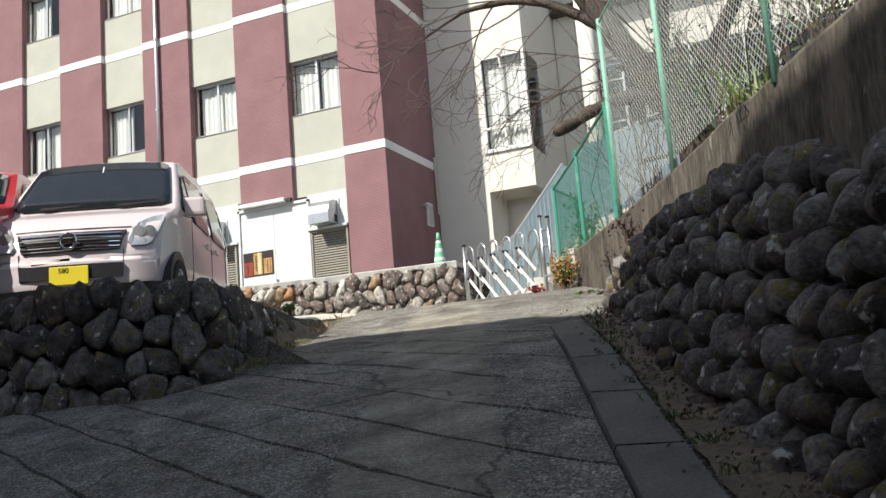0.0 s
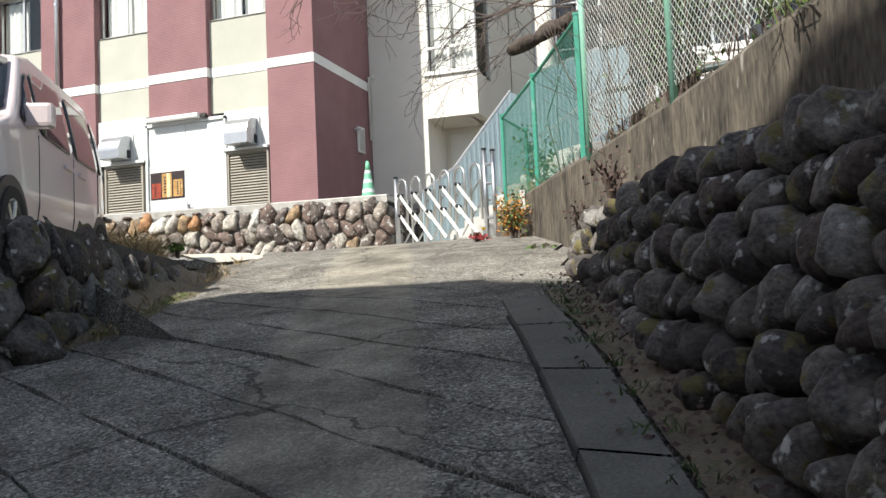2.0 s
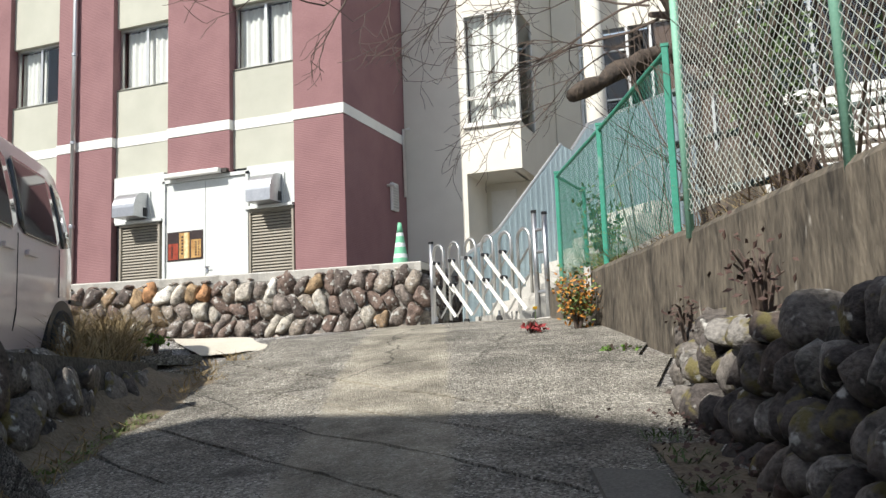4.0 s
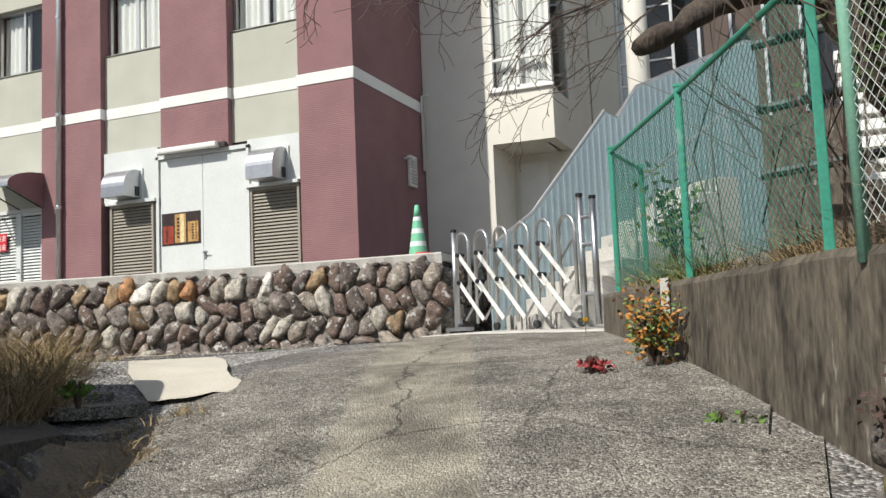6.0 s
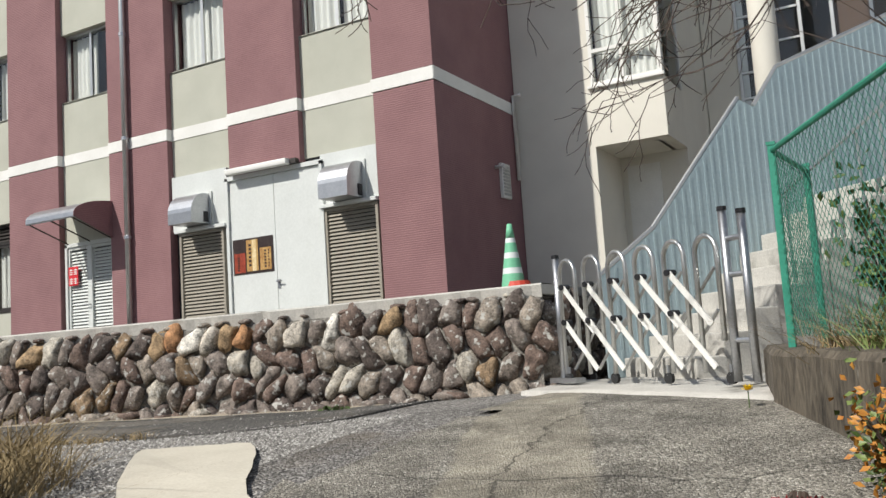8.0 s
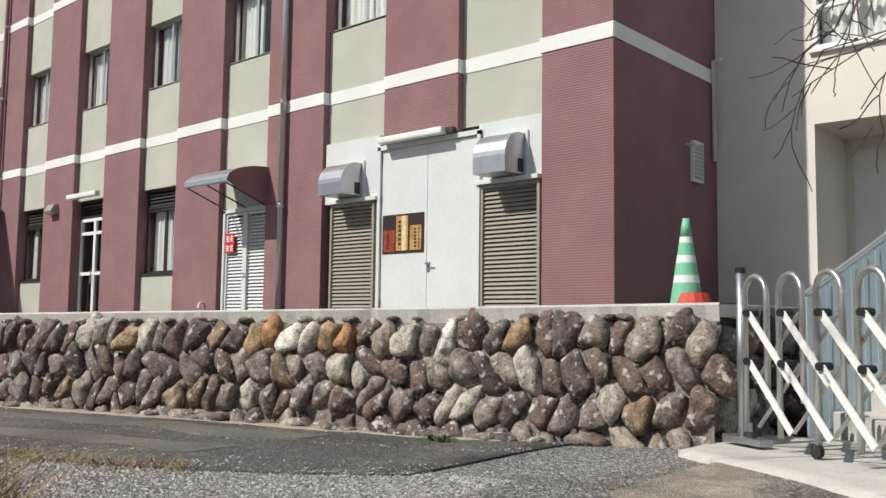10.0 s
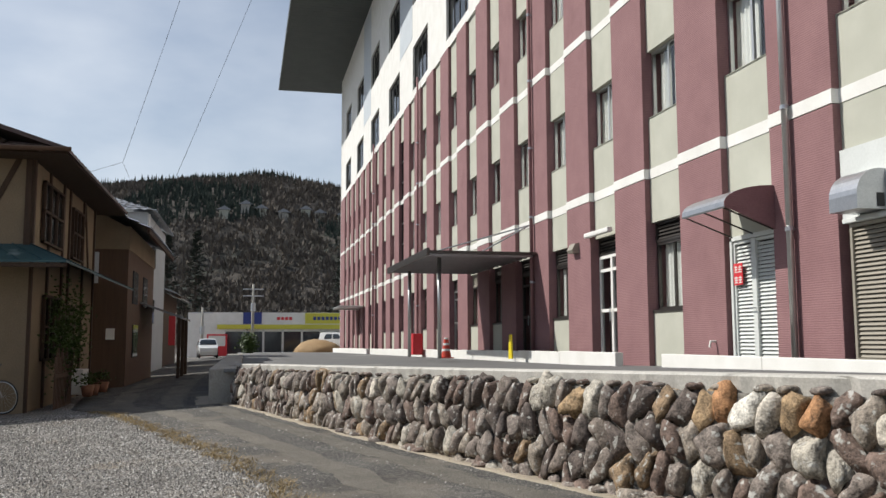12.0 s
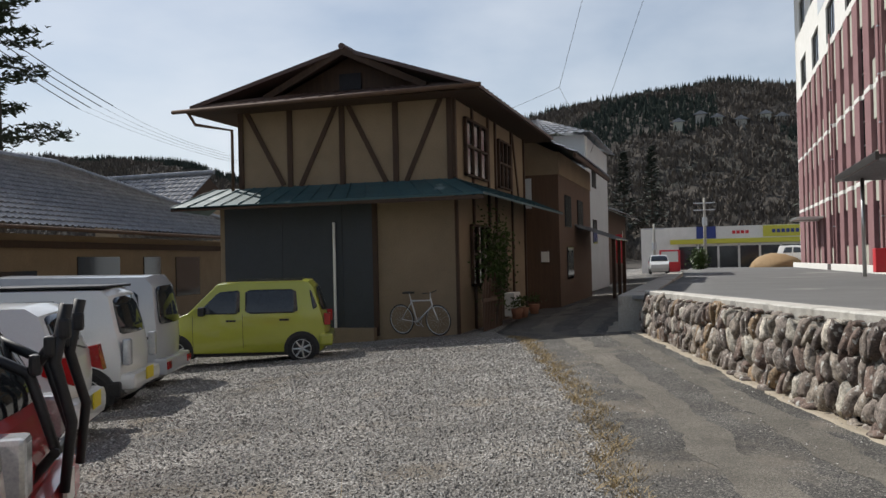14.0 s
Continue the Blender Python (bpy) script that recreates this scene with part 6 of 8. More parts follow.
prism(bm, [(-16, 4.0), (-11.4, 4.0), (-13.6, 5.15)], "x", -33, -25)
part("gable_wall", bm, MUD, h2)
part("eave_board", boxed(-34, -24.3, -10.78, -10.7, 3.75, 3.9), TIMBER, h2)
for x0, z0 in ((-27.5, 1.6), (-30.5, 1.6), (-27.8, -0.2)):
    part("window", boxed(x0, x0 + 1.3, -11.4, -11.36, z0, z0 + 1.1), bpy.data.materials["dark_pane"], h2)
part("front_window", boxed(-24.99, -24.95, -13.4, -12.3, 2.2, 3.2), PALE, h2, "frosted window on the street side")
part("meter_box", boxed(-24.98, -24.85, -12.0, -11.75, 0.4, 0.75), WHITE, h2)
slope_roof("porch_roof", ((-28.5, -9.9, 1.2), (-33, -9.9, 1.2), (-33, -11.4, 1.75), (-28.5, -11.4, 1.75)), 0.06, TILE, h2, "", 12)
for xx in (-28.8, -30.8, -32.8):
    part("porch_post", boxed(xx - 0.06, xx + 0.06, -10.1, -9.98, -1.0, 1.2), TIMBER, h2)
h3 = thing("white_house", "tall white house with a grey roof further down the lane", "house")
part("wall", boxed(-47, -37.5, -18, -12.2, -1.2, 6.3), PALE, h3)
tiled_slope(h3, (-37, -11.8, 6.3), (-47.5, -11.8, 6.3), (-44, -15, 7.6), (-40.5, -15, 7.6), 22, 8)
tiled_slope(h3, (-37, -18.4, 6.3), (-37, -11.8, 6.3), (-40.5, -15, 7.6), (-40.6, -15, 7.6), 14, 8)
part("downpipe", piped([(-37.4, -12.1, -1), (-37.4, -12.1, 6.2)], 0.05, 8), WHITE, h3)
for z0 in (1.2, 4.0):
    part("window", boxed(-41.5, -40, -12.2, -12.16, z0, z0 + 1.2), bpy.data.materials["dark_pane"], h3)
h4 = thing("dark_house", "dark weathered lane-side shed", "house")
part("wall", boxed(-62, -50, -17, -12.6, -1.2, 3.4), BROWNW, h4)
slope_roof("roof", ((-49.5, -11.6, 3.2), (-63, -11.6, 3.2), (-63, -15, 4.6), (-49.5, -15, 4.6)), 0.1, TILE, h4)
ban = thing("banner", "narrow red banner hanging by the lane", "banner")
part("cloth", boxed(-52.0, -51.97, -12.3, -11.9, 0.1, 1.9), SIGNR, ban)
part("pole", piped([(-52, -11.88, -1), (-52, -11.88, 2.1)], 0.02, 6), WHITE, ban)

# low tiled house at the back of the parking ground
lowh = thing("tiled_house", "low ochre house with a wide grey tiled roof", "house")
bm = bmesh.new()
prism(bm, [(-12.5, -24.4), (-33, -27.3), (-32, -34), (-12.5, -33)], "z", -2.5, 1.55)
part("wall", bm, MUD, lowh)
tiled_slope(lowh, (-11.5, -23.4, 1.72), (-34, -26.5, 1.7), (-21.6, -28.5, 4.13), (-11.5, -28.0, 4.2), 74, 15)
tiled_slope(lowh, (-34, -26.5, 1.7), (-34, -35, 1.7), (-21.8, -28.6, 4.13), (-21.6, -28.5, 4.13), 24, 12)
part("ridge_cap", piped([(-11.5, -28.0, 4.3), (-21.6, -28.5, 4.23)], 0.15, 8), TILE, lowh)
part("hip_cap", piped([(-21.6, -28.5, 4.23), (-34, -26.5, 1.8)], 0.13, 8), TILE, lowh)


def along_front(t, off):
    return -12.5 - 20.5 * t - off * 0.14, -24.4 - 2.9 * t + off * 0.99


for t0, t1, z0, z1 in ((0.12, 0.2, -0.6, 0.5), (0.3, 0.42, -0.5, 0.9), (0.5, 0.56, 0.2, 0.9), (0.62, 0.72, -0.6, 0.9)):
    bm = bmesh.new()
    prism(bm, [along_front(t0, -0.02), along_front(t1, -0.02), along_front(t1, 0.04), along_front(t0, 0.04)], "z", z0, z1)
    part("window", bm, bpy.data.materials["dark_pane"], lowh)
bm = bmesh.new()
prism(bm, [along_front(0, 0), along_front(1, 0), along_front(1, 0.1), along_front(0, 0.1)], "z", 1.15, 1.35)
part("eave_beam", bm, TIMBER, lowh)
part("gutter", piped([(-11.5, -23.3, 1.66), (-34, -26.4, 1.64)], 0.06, 8), BROWNW, lowh)
backh = thing("tiled_house", "small house with a weathered brown tiled gable roof", "house")
part("wall", boxed(-42, -38, -40, -34, -2, 4.4), MUD, backh)
tiled_slope(backh, (-37.3, -41.2, 3.9), (-37.3, -33.6, 3.9), (-40, -33.6, 5.7), (-40, -41.2, 5.65), 20, 7)
part("ridge_cap", piped([(-40, -41.3, 5.78), (-40, -33.5, 5.83)], 0.14, 8), TILE, backh)
bm = bmesh.new()
prism(bm, [(-42.5, 4.2), (-37.8, 4.2), (-40, 5.6)], "y", -34.0, -33.9)
part("gable_wall", bm, TIMBER, backh)

# shop at the end of the lane
shop = thing("roadside_shop", "low white roadside shop with a yellow-green fascia", "shop")
YG = mat("fascia_yellow", (0.62, 0.6, 0.08), (0.55, 0.5, 0.06), rough=0.5, bump=0.0)
NAVY = mat("fascia_blue", (0.04, 0.06, 0.25), (0.03, 0.05, 0.2), rough=0.5, bump=0.0)
part("wall", boxed(-100, -85.3, -13.2, 14, -1.5, 3.2), WHITE, shop)
part("fascia", boxed(-85.3, -85.0, -10.4, 12, 2.0, 3.2), WHITE, shop)
part("fascia_band", boxed(-85.0, -84.95, -10.4, 12, 1.55, 2.0), YG, shop)
part("fascia_sign", boxed(-85.0, -84.9, -1.8, 12, 2.1, 3.15), YG, shop, "yellow sign board with dark lettering")
part("fascia_sign", boxed(-85.0, -84.9, -7.9, -6.1, 2.05, 3.2), NAVY, shop, "blue sign board")
bm = bmesh.new()
box(bm, -84.9, -84.88, -7.6, -7.0, 2.5, 2.8)
box(bm, -84.9, -84.88, -6.9, -6.4, 2.4, 2.9)
for k in range(9):
    box(bm, -84.9, -84.87, -1.0 + 0.42 * k, -0.7 + 0.42 * k, 2.45, 2.8)
part("writing", bm, NAVY, shop)
bm = bmesh.new()
for k in range(4):
    box(bm, -85.0, -84.97, -4.6 + 0.4 * k, -4.3 + 0.4 * k, 2.45, 2.75)
part("writing", bm, SIGNR, shop)
for k in range(8):
    part("shop_window", boxed(-85.3, -85.25, -9.6 + 1.9 * k, -7.9 + 1.9 * k, -0.9, 1.3), bpy.data.materials["dark_pane"], shop)
    part("mullion", boxed(-85.25, -85.15, -7.9 + 1.9 * k, -7.7 + 1.9 * k, -1, 1.5), ALU, shop)


# ---- vehicles ----
def wheel_meshes(r, w):
    bm = bmesh.new()
    prof = [(r * 0.66, -w / 2), (r * 0.93, -w / 2), (r, -w * 0.3), (r, w * 0.3), (r * 0.93, w / 2), (r * 0.66, w / 2)]
    n = 24
    rings = [[bm.verts.new((p[0] * math.cos(2 * math.pi * k / n), p[1], p[0] * math.sin(2 * math.pi * k / n))) for p in prof] for k in range(n)]
    for k in range(n):
        for i in range(len(prof) - 1):
            bm.faces.new((rings[k][i], rings[k][i + 1], rings[(k + 1) % n][i + 1], rings[(k + 1) % n][i]))
    rim = bmesh.new()
    tube(rim, [(0, w * 0.2, 0), (0, w * 0.28, 0)], r * 0.67, 24)
    spokes = bmesh.new()
    for k in range(7):
        a = 2 * math.pi * k / 7
        tube(spokes, [(0, w * 0.36, 0), (r * 0.62 * math.cos(a), w * 0.42, r * 0.62 * math.sin(a))], r * 0.085, 6, r * 0.06)
    tube(spokes, [(0, w * 0.25, 0), (0, w * 0.47, 0)], r * 0.16, 12)
    ring = [(r * 0.64 * math.cos(a), w * 0.4, r * 0.64 * math.sin(a)) for a in np.linspace(0, 2 * math.pi, 25)]
    tube(spokes, ring, r * 0.045, 6, cap=False)
    return bm, rim, spokes


CHROME = mat("chrome", (0.8, 0.8, 0.8), (0.7, 0.7, 0.7), rough=0.08, metal=1.0, bump=0.0)
LAMPG = mat("lamp_glass", (0.62, 0.64, 0.65), (0.4, 0.42, 0.44), rough=0.12, metal=0.25, scale=14, bump=0.0, spec=0.7)
TAIL = mat("tail_red", (0.4, 0.02, 0.02), (0.3, 0.01, 0.01), rough=0.15, bump=0.0, spec=0.6)
CARGL = mat("car_glass", (0.025, 0.03, 0.035), (0.015, 0.018, 0.02), rough=0.04, bump=0.0, spec=0.7)
PLATEY = mat("plate_yellow", (0.75, 0.6, 0.02), (0.7, 0.55, 0.02), rough=0.5, bump=0.0)


def paint(name, c, rough=0.28):
    m = mat(name, c, tuple(v * 0.92 for v in c), rough=rough, scale=1.5, bump=0.0, spec=0.5)
    b = m.node_tree.nodes["Principled BSDF"]
    b.inputs["Coat Weight"].default_value, b.inputs["Coat Roughness"].default_value = 0.8, 0.06
    return m


def car(name, label, m, prof, W, H, belt, body_mat, wheels, r, side_windows, windscreen, rear_screen, group=""):
    """prof: side outline (x forward, z) from rear sill round over the roof to front sill. Windows: (x, z) outlines on the side."""
    th = thing(name, label, "car", m, group)
    xlo, xhi = min(p[0] for p in prof), max(p[0] for p in prof)
    mid, hl = (xlo + xhi) / 2, (xhi - xlo) / 2

    def shape(x, u, z):
        """Rounds the plain side outline in plan and section; u runs from -1 to 1 across the car."""
        t = min(max(0.0, (z - belt) / (H - belt)), 1.0)
        e = max(0.0, (abs(x - mid) / hl - 0.58) / 0.42)
        y = u * (W / 2 - 0.14 * t ** 1.3 - 0.05 * max(0.0, (0.45 - z) / 0.25)) * (1 - 0.09 * e ** 2.2)
        way = 1 if x > mid else -1
        return Vector((x - way * 0.09 * smooth01(e) * u * u, y, z - 0.035 * u * u * smooth01(t)))

    def cut(bm, xs_, us_, zs_):
        for axis, vals in ((0, xs_), (1, us_), (2, zs_)):
            for v in vals:
                co, no = [0, 0, 0], [0, 0, 0]
                co[axis], no[axis] = v, 1
                bmesh.ops.bisect_plane(bm, geom=bm.verts[:] + bm.edges[:] + bm.faces[:], plane_co=co, plane_no=no)

    bm = bmesh.new()
    prism(bm, prof, "y", -1, 1)
    cut(bm, np.linspace(xlo, xhi, 15)[1:-1], (-0.8, -0.45, 0.0, 0.45, 0.8), (0.35, 0.5, 0.7, belt, belt + 0.2, belt + 0.4))
    for v in bm.verts:
        v.co = shape(*v.co)
    body = part("body", bm, body_mat, th, smooth=True)
    bv = body.modifiers.new("round", "BEVEL")
    bv.width, bv.segments, bv.limit_method, bv.angle_limit, bv.harden_normals = 0.045, 3, "ANGLE", radians(32), True
    # wheels, with proud black discs that stand for the shaded arch hollows
    tyre, rim, spokes = wheel_meshes(r, 0.17)
    me_t, me_r, me_s = (bpy.data.meshes.new(nm) for nm in ("tyre", "rim", "spokes"))
    for b_, me_, mt in ((tyre, me_t, RUBBER), (rim, me_r, BLACK), (spokes, me_s, ALU)):
        bmesh.ops.recalc_face_normals(b_, faces=b_.faces)
        b_.to_mesh(me_)
        b_.free()
        me_.materials.append(mt)
    for wx in wheels:
        for sy in (-1, 1):
            arch = bmesh.new()
            ya, yb = sy * (W / 2 - 0.22), sy * (shape(wx, 1, 0.5).y + 0.006)
            prism(arch, [(wx + (r + 0.055) * math.cos(a), max(r + (r + 0.055) * math.sin(a), 0.17)) for a in np.linspace(-0.5, math.pi + 0.5, 26)], "y", ya, yb)
            part("arch_shade_disc", arch, BLACK, th)
            wh = new("wheel")
            wh.parent = th
            wh.matrix_basis = Matrix.Translation((wx, sy * (W / 2 - 0.07), r)) @ Matrix.Rotation(0 if sy > 0 else math.pi, 4, "Z")
            share("tyre", me_t, wh, Matrix())
            share("rim", me_r, wh, Matrix())
            share("spokes", me_s, wh, Matrix())
    part("underbody", boxed(xlo + 0.25, xhi - 0.25, -W / 2 + 0.12, W / 2 - 0.12, 0.16, 0.34), BLACK, th)

    def pane(nm, poly, place, xs_, us_, zs_):
        """A thin panel that follows the body; poly holds (x, u, z) corners."""
        g = bmesh.new()
        g.faces.new([g.verts.new(p) for p in poly])
        cut(g, xs_, us_, zs_)
        for v in g.verts:
            v.co = place(*v.co)
        ob = part(nm, g, CARGL, th, smooth=True)
        sd_ = ob.modifiers.new("thick", "SOLIDIFY")
        sd_.thickness, sd_.offset = 0.008, 0
        return ob

    for poly in side_windows:
        soft = cut_corners(poly, 0.1)
        for sy in (-1, 1):
            pane("side_window", [(x, sy, z) for x, z in soft], lambda x, u, z: shape(x, u, z) + Vector((0, u * 0.007, 0)), np.arange(-1.6, 1.6, 0.12), (), np.arange(1.0, 1.8, 0.1))
    for nm, (xa, za, xb, zb), inset in (("windscreen", windscreen, 0.09), ("rear_window", rear_screen, 0.13)):
        up = Vector((xb - xa, 0, zb - za)).normalized()
        nn = Vector((up.z, 0, -up.x))
        if (nm == "windscreen") != (nn.x > 0):
            nn = -nn
        corners = cut_corners([(-1 + inset, 0.0), (1 - inset, 0.0), (1 - inset * 1.1, 1.0), (-1 + inset * 1.1, 1.0)], 0.06)
        pane(nm, [(0, u, t) for u, t in corners], lambda q, u, t: shape(xa + (xb - xa) * t, u, za + (zb - za) * t) + nn * 0.012, (), np.linspace(-0.8, 0.8, 9), (0.25, 0.5, 0.75))
    return th, shape


def face_panel(name, th, shape, outline, xf, off, material, label="", deep=0.025):
    """A panel on the car's front or back: outline in (u, z), laid on the rounded body."""
    g = bmesh.new()
    g.faces.new([g.verts.new((0, u, z)) for u, z in outline])
    for v in np.arange(-0.9, 0.95, 0.15):
        bmesh.ops.bisect_plane(g, geom=g.verts[:] + g.edges[:] + g.faces[:], plane_co=(0, v, 0), plane_no=(0, 1, 0))
    for v in g.verts:
        v.co = shape(xf(v.co.z), v.co.y, v.co.z) + Vector((off, 0, 0))
    ob = part(name, g, material, th, label)
    sd_ = ob.modifiers.new("thick", "SOLIDIFY")
    sd_.thickness, sd_.offset = deep, 0
    return ob


def seam(th, shape, x0, z0, z1, W):
    for sy in (-1, 1):
        part("door_seam", piped([shape(x0, sy, z) for z in np.linspace(z0, z1, 6)], 0.005, 4), BLACK, th)


def handle(th, x, z, W, mt):
    for sy in (-1, 1):
        part("door_handle", boxed(x - 0.09, x + 0.09, min(sy * W / 2, sy * (W / 2 + 0.03)), max(sy * W / 2, sy * (W / 2 + 0.03)), z - 0.015, z + 0.02, 0.006), mt, th)


def mirrors(th, x, z, W, mt):
    for sy in (-1, 1):
        part("wing_mirror", boxed(x - 0.06, x + 0.06, min(sy * (W / 2 - 0.02), sy * (W / 2 + 0.17)), max(sy * (W / 2 - 0.02), sy * (W / 2 + 0.17)), z, z + 0.17, 0.03), mt, th)


def heading(x, y, z, fx, fy):
    return Matrix.Translation((x, y, z)) @ Matrix.Rotation(math.atan2(fy, fx), 4, "Z")


# pinkish-white box wagon above the left wall
PINKW = paint("pearl_pink_paint", (0.72, 0.62, 0.60))
VW, VH = 1.475, 1.66
van, shape = car("box_wagon", "pearl pinkish-white box-shaped small wagon", heading(3.66 - 0.454 * 1.7 - 0.891 * 0.7375, -11.75 + 0.891 * 1.7 - 0.454 * 0.7375, -1.25, 0.454, -0.891),
                 [(-1.68, 0.28), (-1.7, 0.75), (-1.67, 1.0), (-1.6, 1.45), (-1.5, 1.6), (-1.3, 1.65), (-0.6, VH), (0.35, VH - 0.01), (0.66, 1.58), (1.14, 1.02), (1.24, 0.985), (1.45, 0.91), (1.6, 0.8), (1.68, 0.68), (1.7, 0.5), (1.69, 0.3), (1.62, 0.2), (-1.6, 0.2)],
                 VW, VH, 0.95, PINKW, (-1.18, 1.2), 0.275,
                 [[(0.66, 1.0), (1.02, 1.02), (0.74, 1.4), (0.66, 1.45)], [(-0.25, 0.98), (0.6, 1.0), (0.6, 1.48), (-0.25, 1.53)], [(-1.08, 0.98), (-0.31, 0.98), (-0.31, 1.53), (-1.08, 1.52)], [(-1.5, 1.02), (-1.14, 0.98), (-1.14, 1.5), (-1.45, 1.44)]],
                 (1.13, 1.04, 0.7, 1.55), (-1.665, 1.0, -1.6, 1.42))
seam(van, shape, 0.63, 0.35, 0.98, VW)
seam(van, shape, -0.28, 0.35, 0.97, VW)
seam(van, shape, -1.1, 0.62, 0.97, VW)
handle(van, -0.1, 0.86, VW, PINKW)
handle(van, -0.5, 0.86, VW, PINKW)
mirrors(van, 0.86, 0.98, VW, PINKW)
part("side_marker", boxed(-1.66, -1.4, 0.70, 0.73, 0.6, 0.63), BLACK, van)
part("side_marker", boxed(-1.66, -1.4, -0.73, -0.70, 0.6, 0.63), BLACK, van)


def van_front(z):
    return float(np.interp(z, (0.2, 0.3, 0.5, 0.68, 0.8, 0.91, 0.985), (1.62, 1.69, 1.7, 1.68, 1.6, 1.45, 1.24)))


face_panel("grille", van, shape, [(-0.56, 0.58), (0.56, 0.58), (0.62, 0.735), (-0.62, 0.735)], van_front, 0.012, BLACK, "dark grille with chrome bars")
for zz in (0.6, 0.637, 0.674, 0.711):
    face_panel("grille_bar", van, shape, [(-0.57, zz), (0.57, zz), (0.57, zz + 0.009), (-0.57, zz + 0.009)], van_front, 0.026, CHROME, deep=0.01)
ring = [(1.728, 0.062 * math.cos(a), 0.655 + 0.062 * math.sin(a)) for a in np.linspace(0, 2 * math.pi, 25)]
part("badge", tube(bmesh.new(), ring, 0.012, 6, cap=False), CHROME, van, "plain round chrome badge", smooth=True)
part("badge_bar", boxed(1.72, 1.736, -0.07, 0.07, 0.642, 0.668), CHROME, van)
for sy in (-1, 1):
    out = cut_corners([(sy * 0.64, 0.6), (sy * 0.7, 0.78), (sy * 0.83, 0.86), (sy * 0.99, 0.885), (sy * 0.99, 0.7), (sy * 0.9, 0.6)], 0.2)
    hl_ = face_panel("headlight", van, shape, out, van_front, 0.01, LAMPG, "large clear headlight")
    for uu in (0.76, 0.88):
        c = shape(van_front(0.72), sy * uu, 0.72) + Vector((0.012, 0, 0))
        part("reflector", piped([c, c + Vector((0.012, 0, 0))], 0.05, 18), ALU, hl_)
    face_panel("bumper_seam", van, shape, [(sy * 0.6, 0.36), (sy * 0.607, 0.36), (sy * 0.607, 0.58), (sy * 0.6, 0.58)], van_front, 0.004, BLACK, deep=0.006)
face_panel("bonnet_seam", van, shape, [(-0.66, 0.765), (0.66, 0.765), (0.66, 0.773), (-0.66, 0.773)], van_front, 0.0, BLACK, deep=0.008)
face_panel("bumper_slot", van, shape, [(-0.6, 0.36), (0.6, 0.36), (0.6, 0.47), (-0.6, 0.47)], van_front, 0.008, BLACK)
pl = part("number_plate", boxed(1.716, 1.73, -0.15, 0.15, 0.31, 0.455, 0.005), PLATEY, van, "yellow number plate")
me = text_mesh("580", 0.055)
me.materials.append(BLACK)
share("plate_number", me, pl, Matrix.Translation((1.732, -0.04, 0.42)) @ Matrix.Rotation(radians(90), 4, "Z") @ Matrix.Rotation(radians(90), 4, "X"))
for sy in (-1, 1):
    part("wiper", piped([(1.16, sy * 0.32 - 0.1, 1.055), (1.09, sy * 0.32 + 0.3, 1.085)], 0.012, 6), BLACK, van)
part("mirror_charm", piped([(0.76, 0.0, 1.51), (0.83, 0.0, 1.4)], 0.008, 6), WHITE, van)

# yellow-green small car by the house
YGREEN = paint("yellow_green_paint", (0.42, 0.44, 0.05))
YW, YH = 1.475, 1.6
ycar, shape = car("compact_car", "yellow-green boxy compact car parked by the house", heading(-11.6, -15.5, -1.36, 0.38, -0.925),
                 [(-1.68, 0.3), (-1.7, 0.72), (-1.62, 0.98), (-1.47, 1.48), (-1.35, YH), (0.0, YH), (0.42, YH - 0.04), (0.95, 1.0), (1.08, 0.95), (1.55, 0.86), (1.66, 0.76), (1.69, 0.5), (1.64, 0.24), (-1.6, 0.22)],
                 YW, YH, 0.93, YGREEN, (-1.17, 1.19), 0.28,
                 [[(-0.02, 0.97), (0.78, 0.98), (0.38, 1.42), (-0.02, 1.45)], [(-1.12, 0.97), (-0.12, 0.97), (-0.12, 1.45), (-1.08, 1.45)], [(-1.56, 1.08), (-1.46, 1.02), (-1.38, 1.42), (-1.42, 1.42)]],
                 (0.95, 1.0, 0.5, 1.46), (-1.62, 1.0, -1.49, 1.46))
seam(ycar, shape, -0.07, 0.32, 0.96, YW)
seam(ycar, shape, 0.86, 0.35, 0.96, YW)
handle(ycar, 0.15, 0.84, YW, BLACK)
handle(ycar, -0.85, 0.84, YW, BLACK)
mirrors(ycar, 0.68, 0.95, YW, BLACK)
part("roof_strip", boxed(-1.2, 0.2, 0.56, 0.6, YH - 0.02, YH + 0.012), BLACK, ycar)
part("roof_strip", boxed(-1.2, 0.2, -0.6, -0.56, YH - 0.02, YH + 0.012), BLACK, ycar)
for sy in (-1, 1):
    part("tail_lamp", boxed(-1.72, -1.6, sy * 0.66 - 0.06, sy * 0.66 + 0.06, 0.72, 0.95, 0.015), TAIL, ycar)
    part("headlight", boxed(1.5, 1.68, sy * 0.55 - 0.12, sy * 0.55 + 0.12, 0.68, 0.84, 0.03), LAMPG, ycar)
part("rear_bumper", boxed(-1.76, -1.5, -YW / 2 + 0.02, YW / 2 - 0.02, 0.32, 0.56, 0.05), YGREEN, ycar)

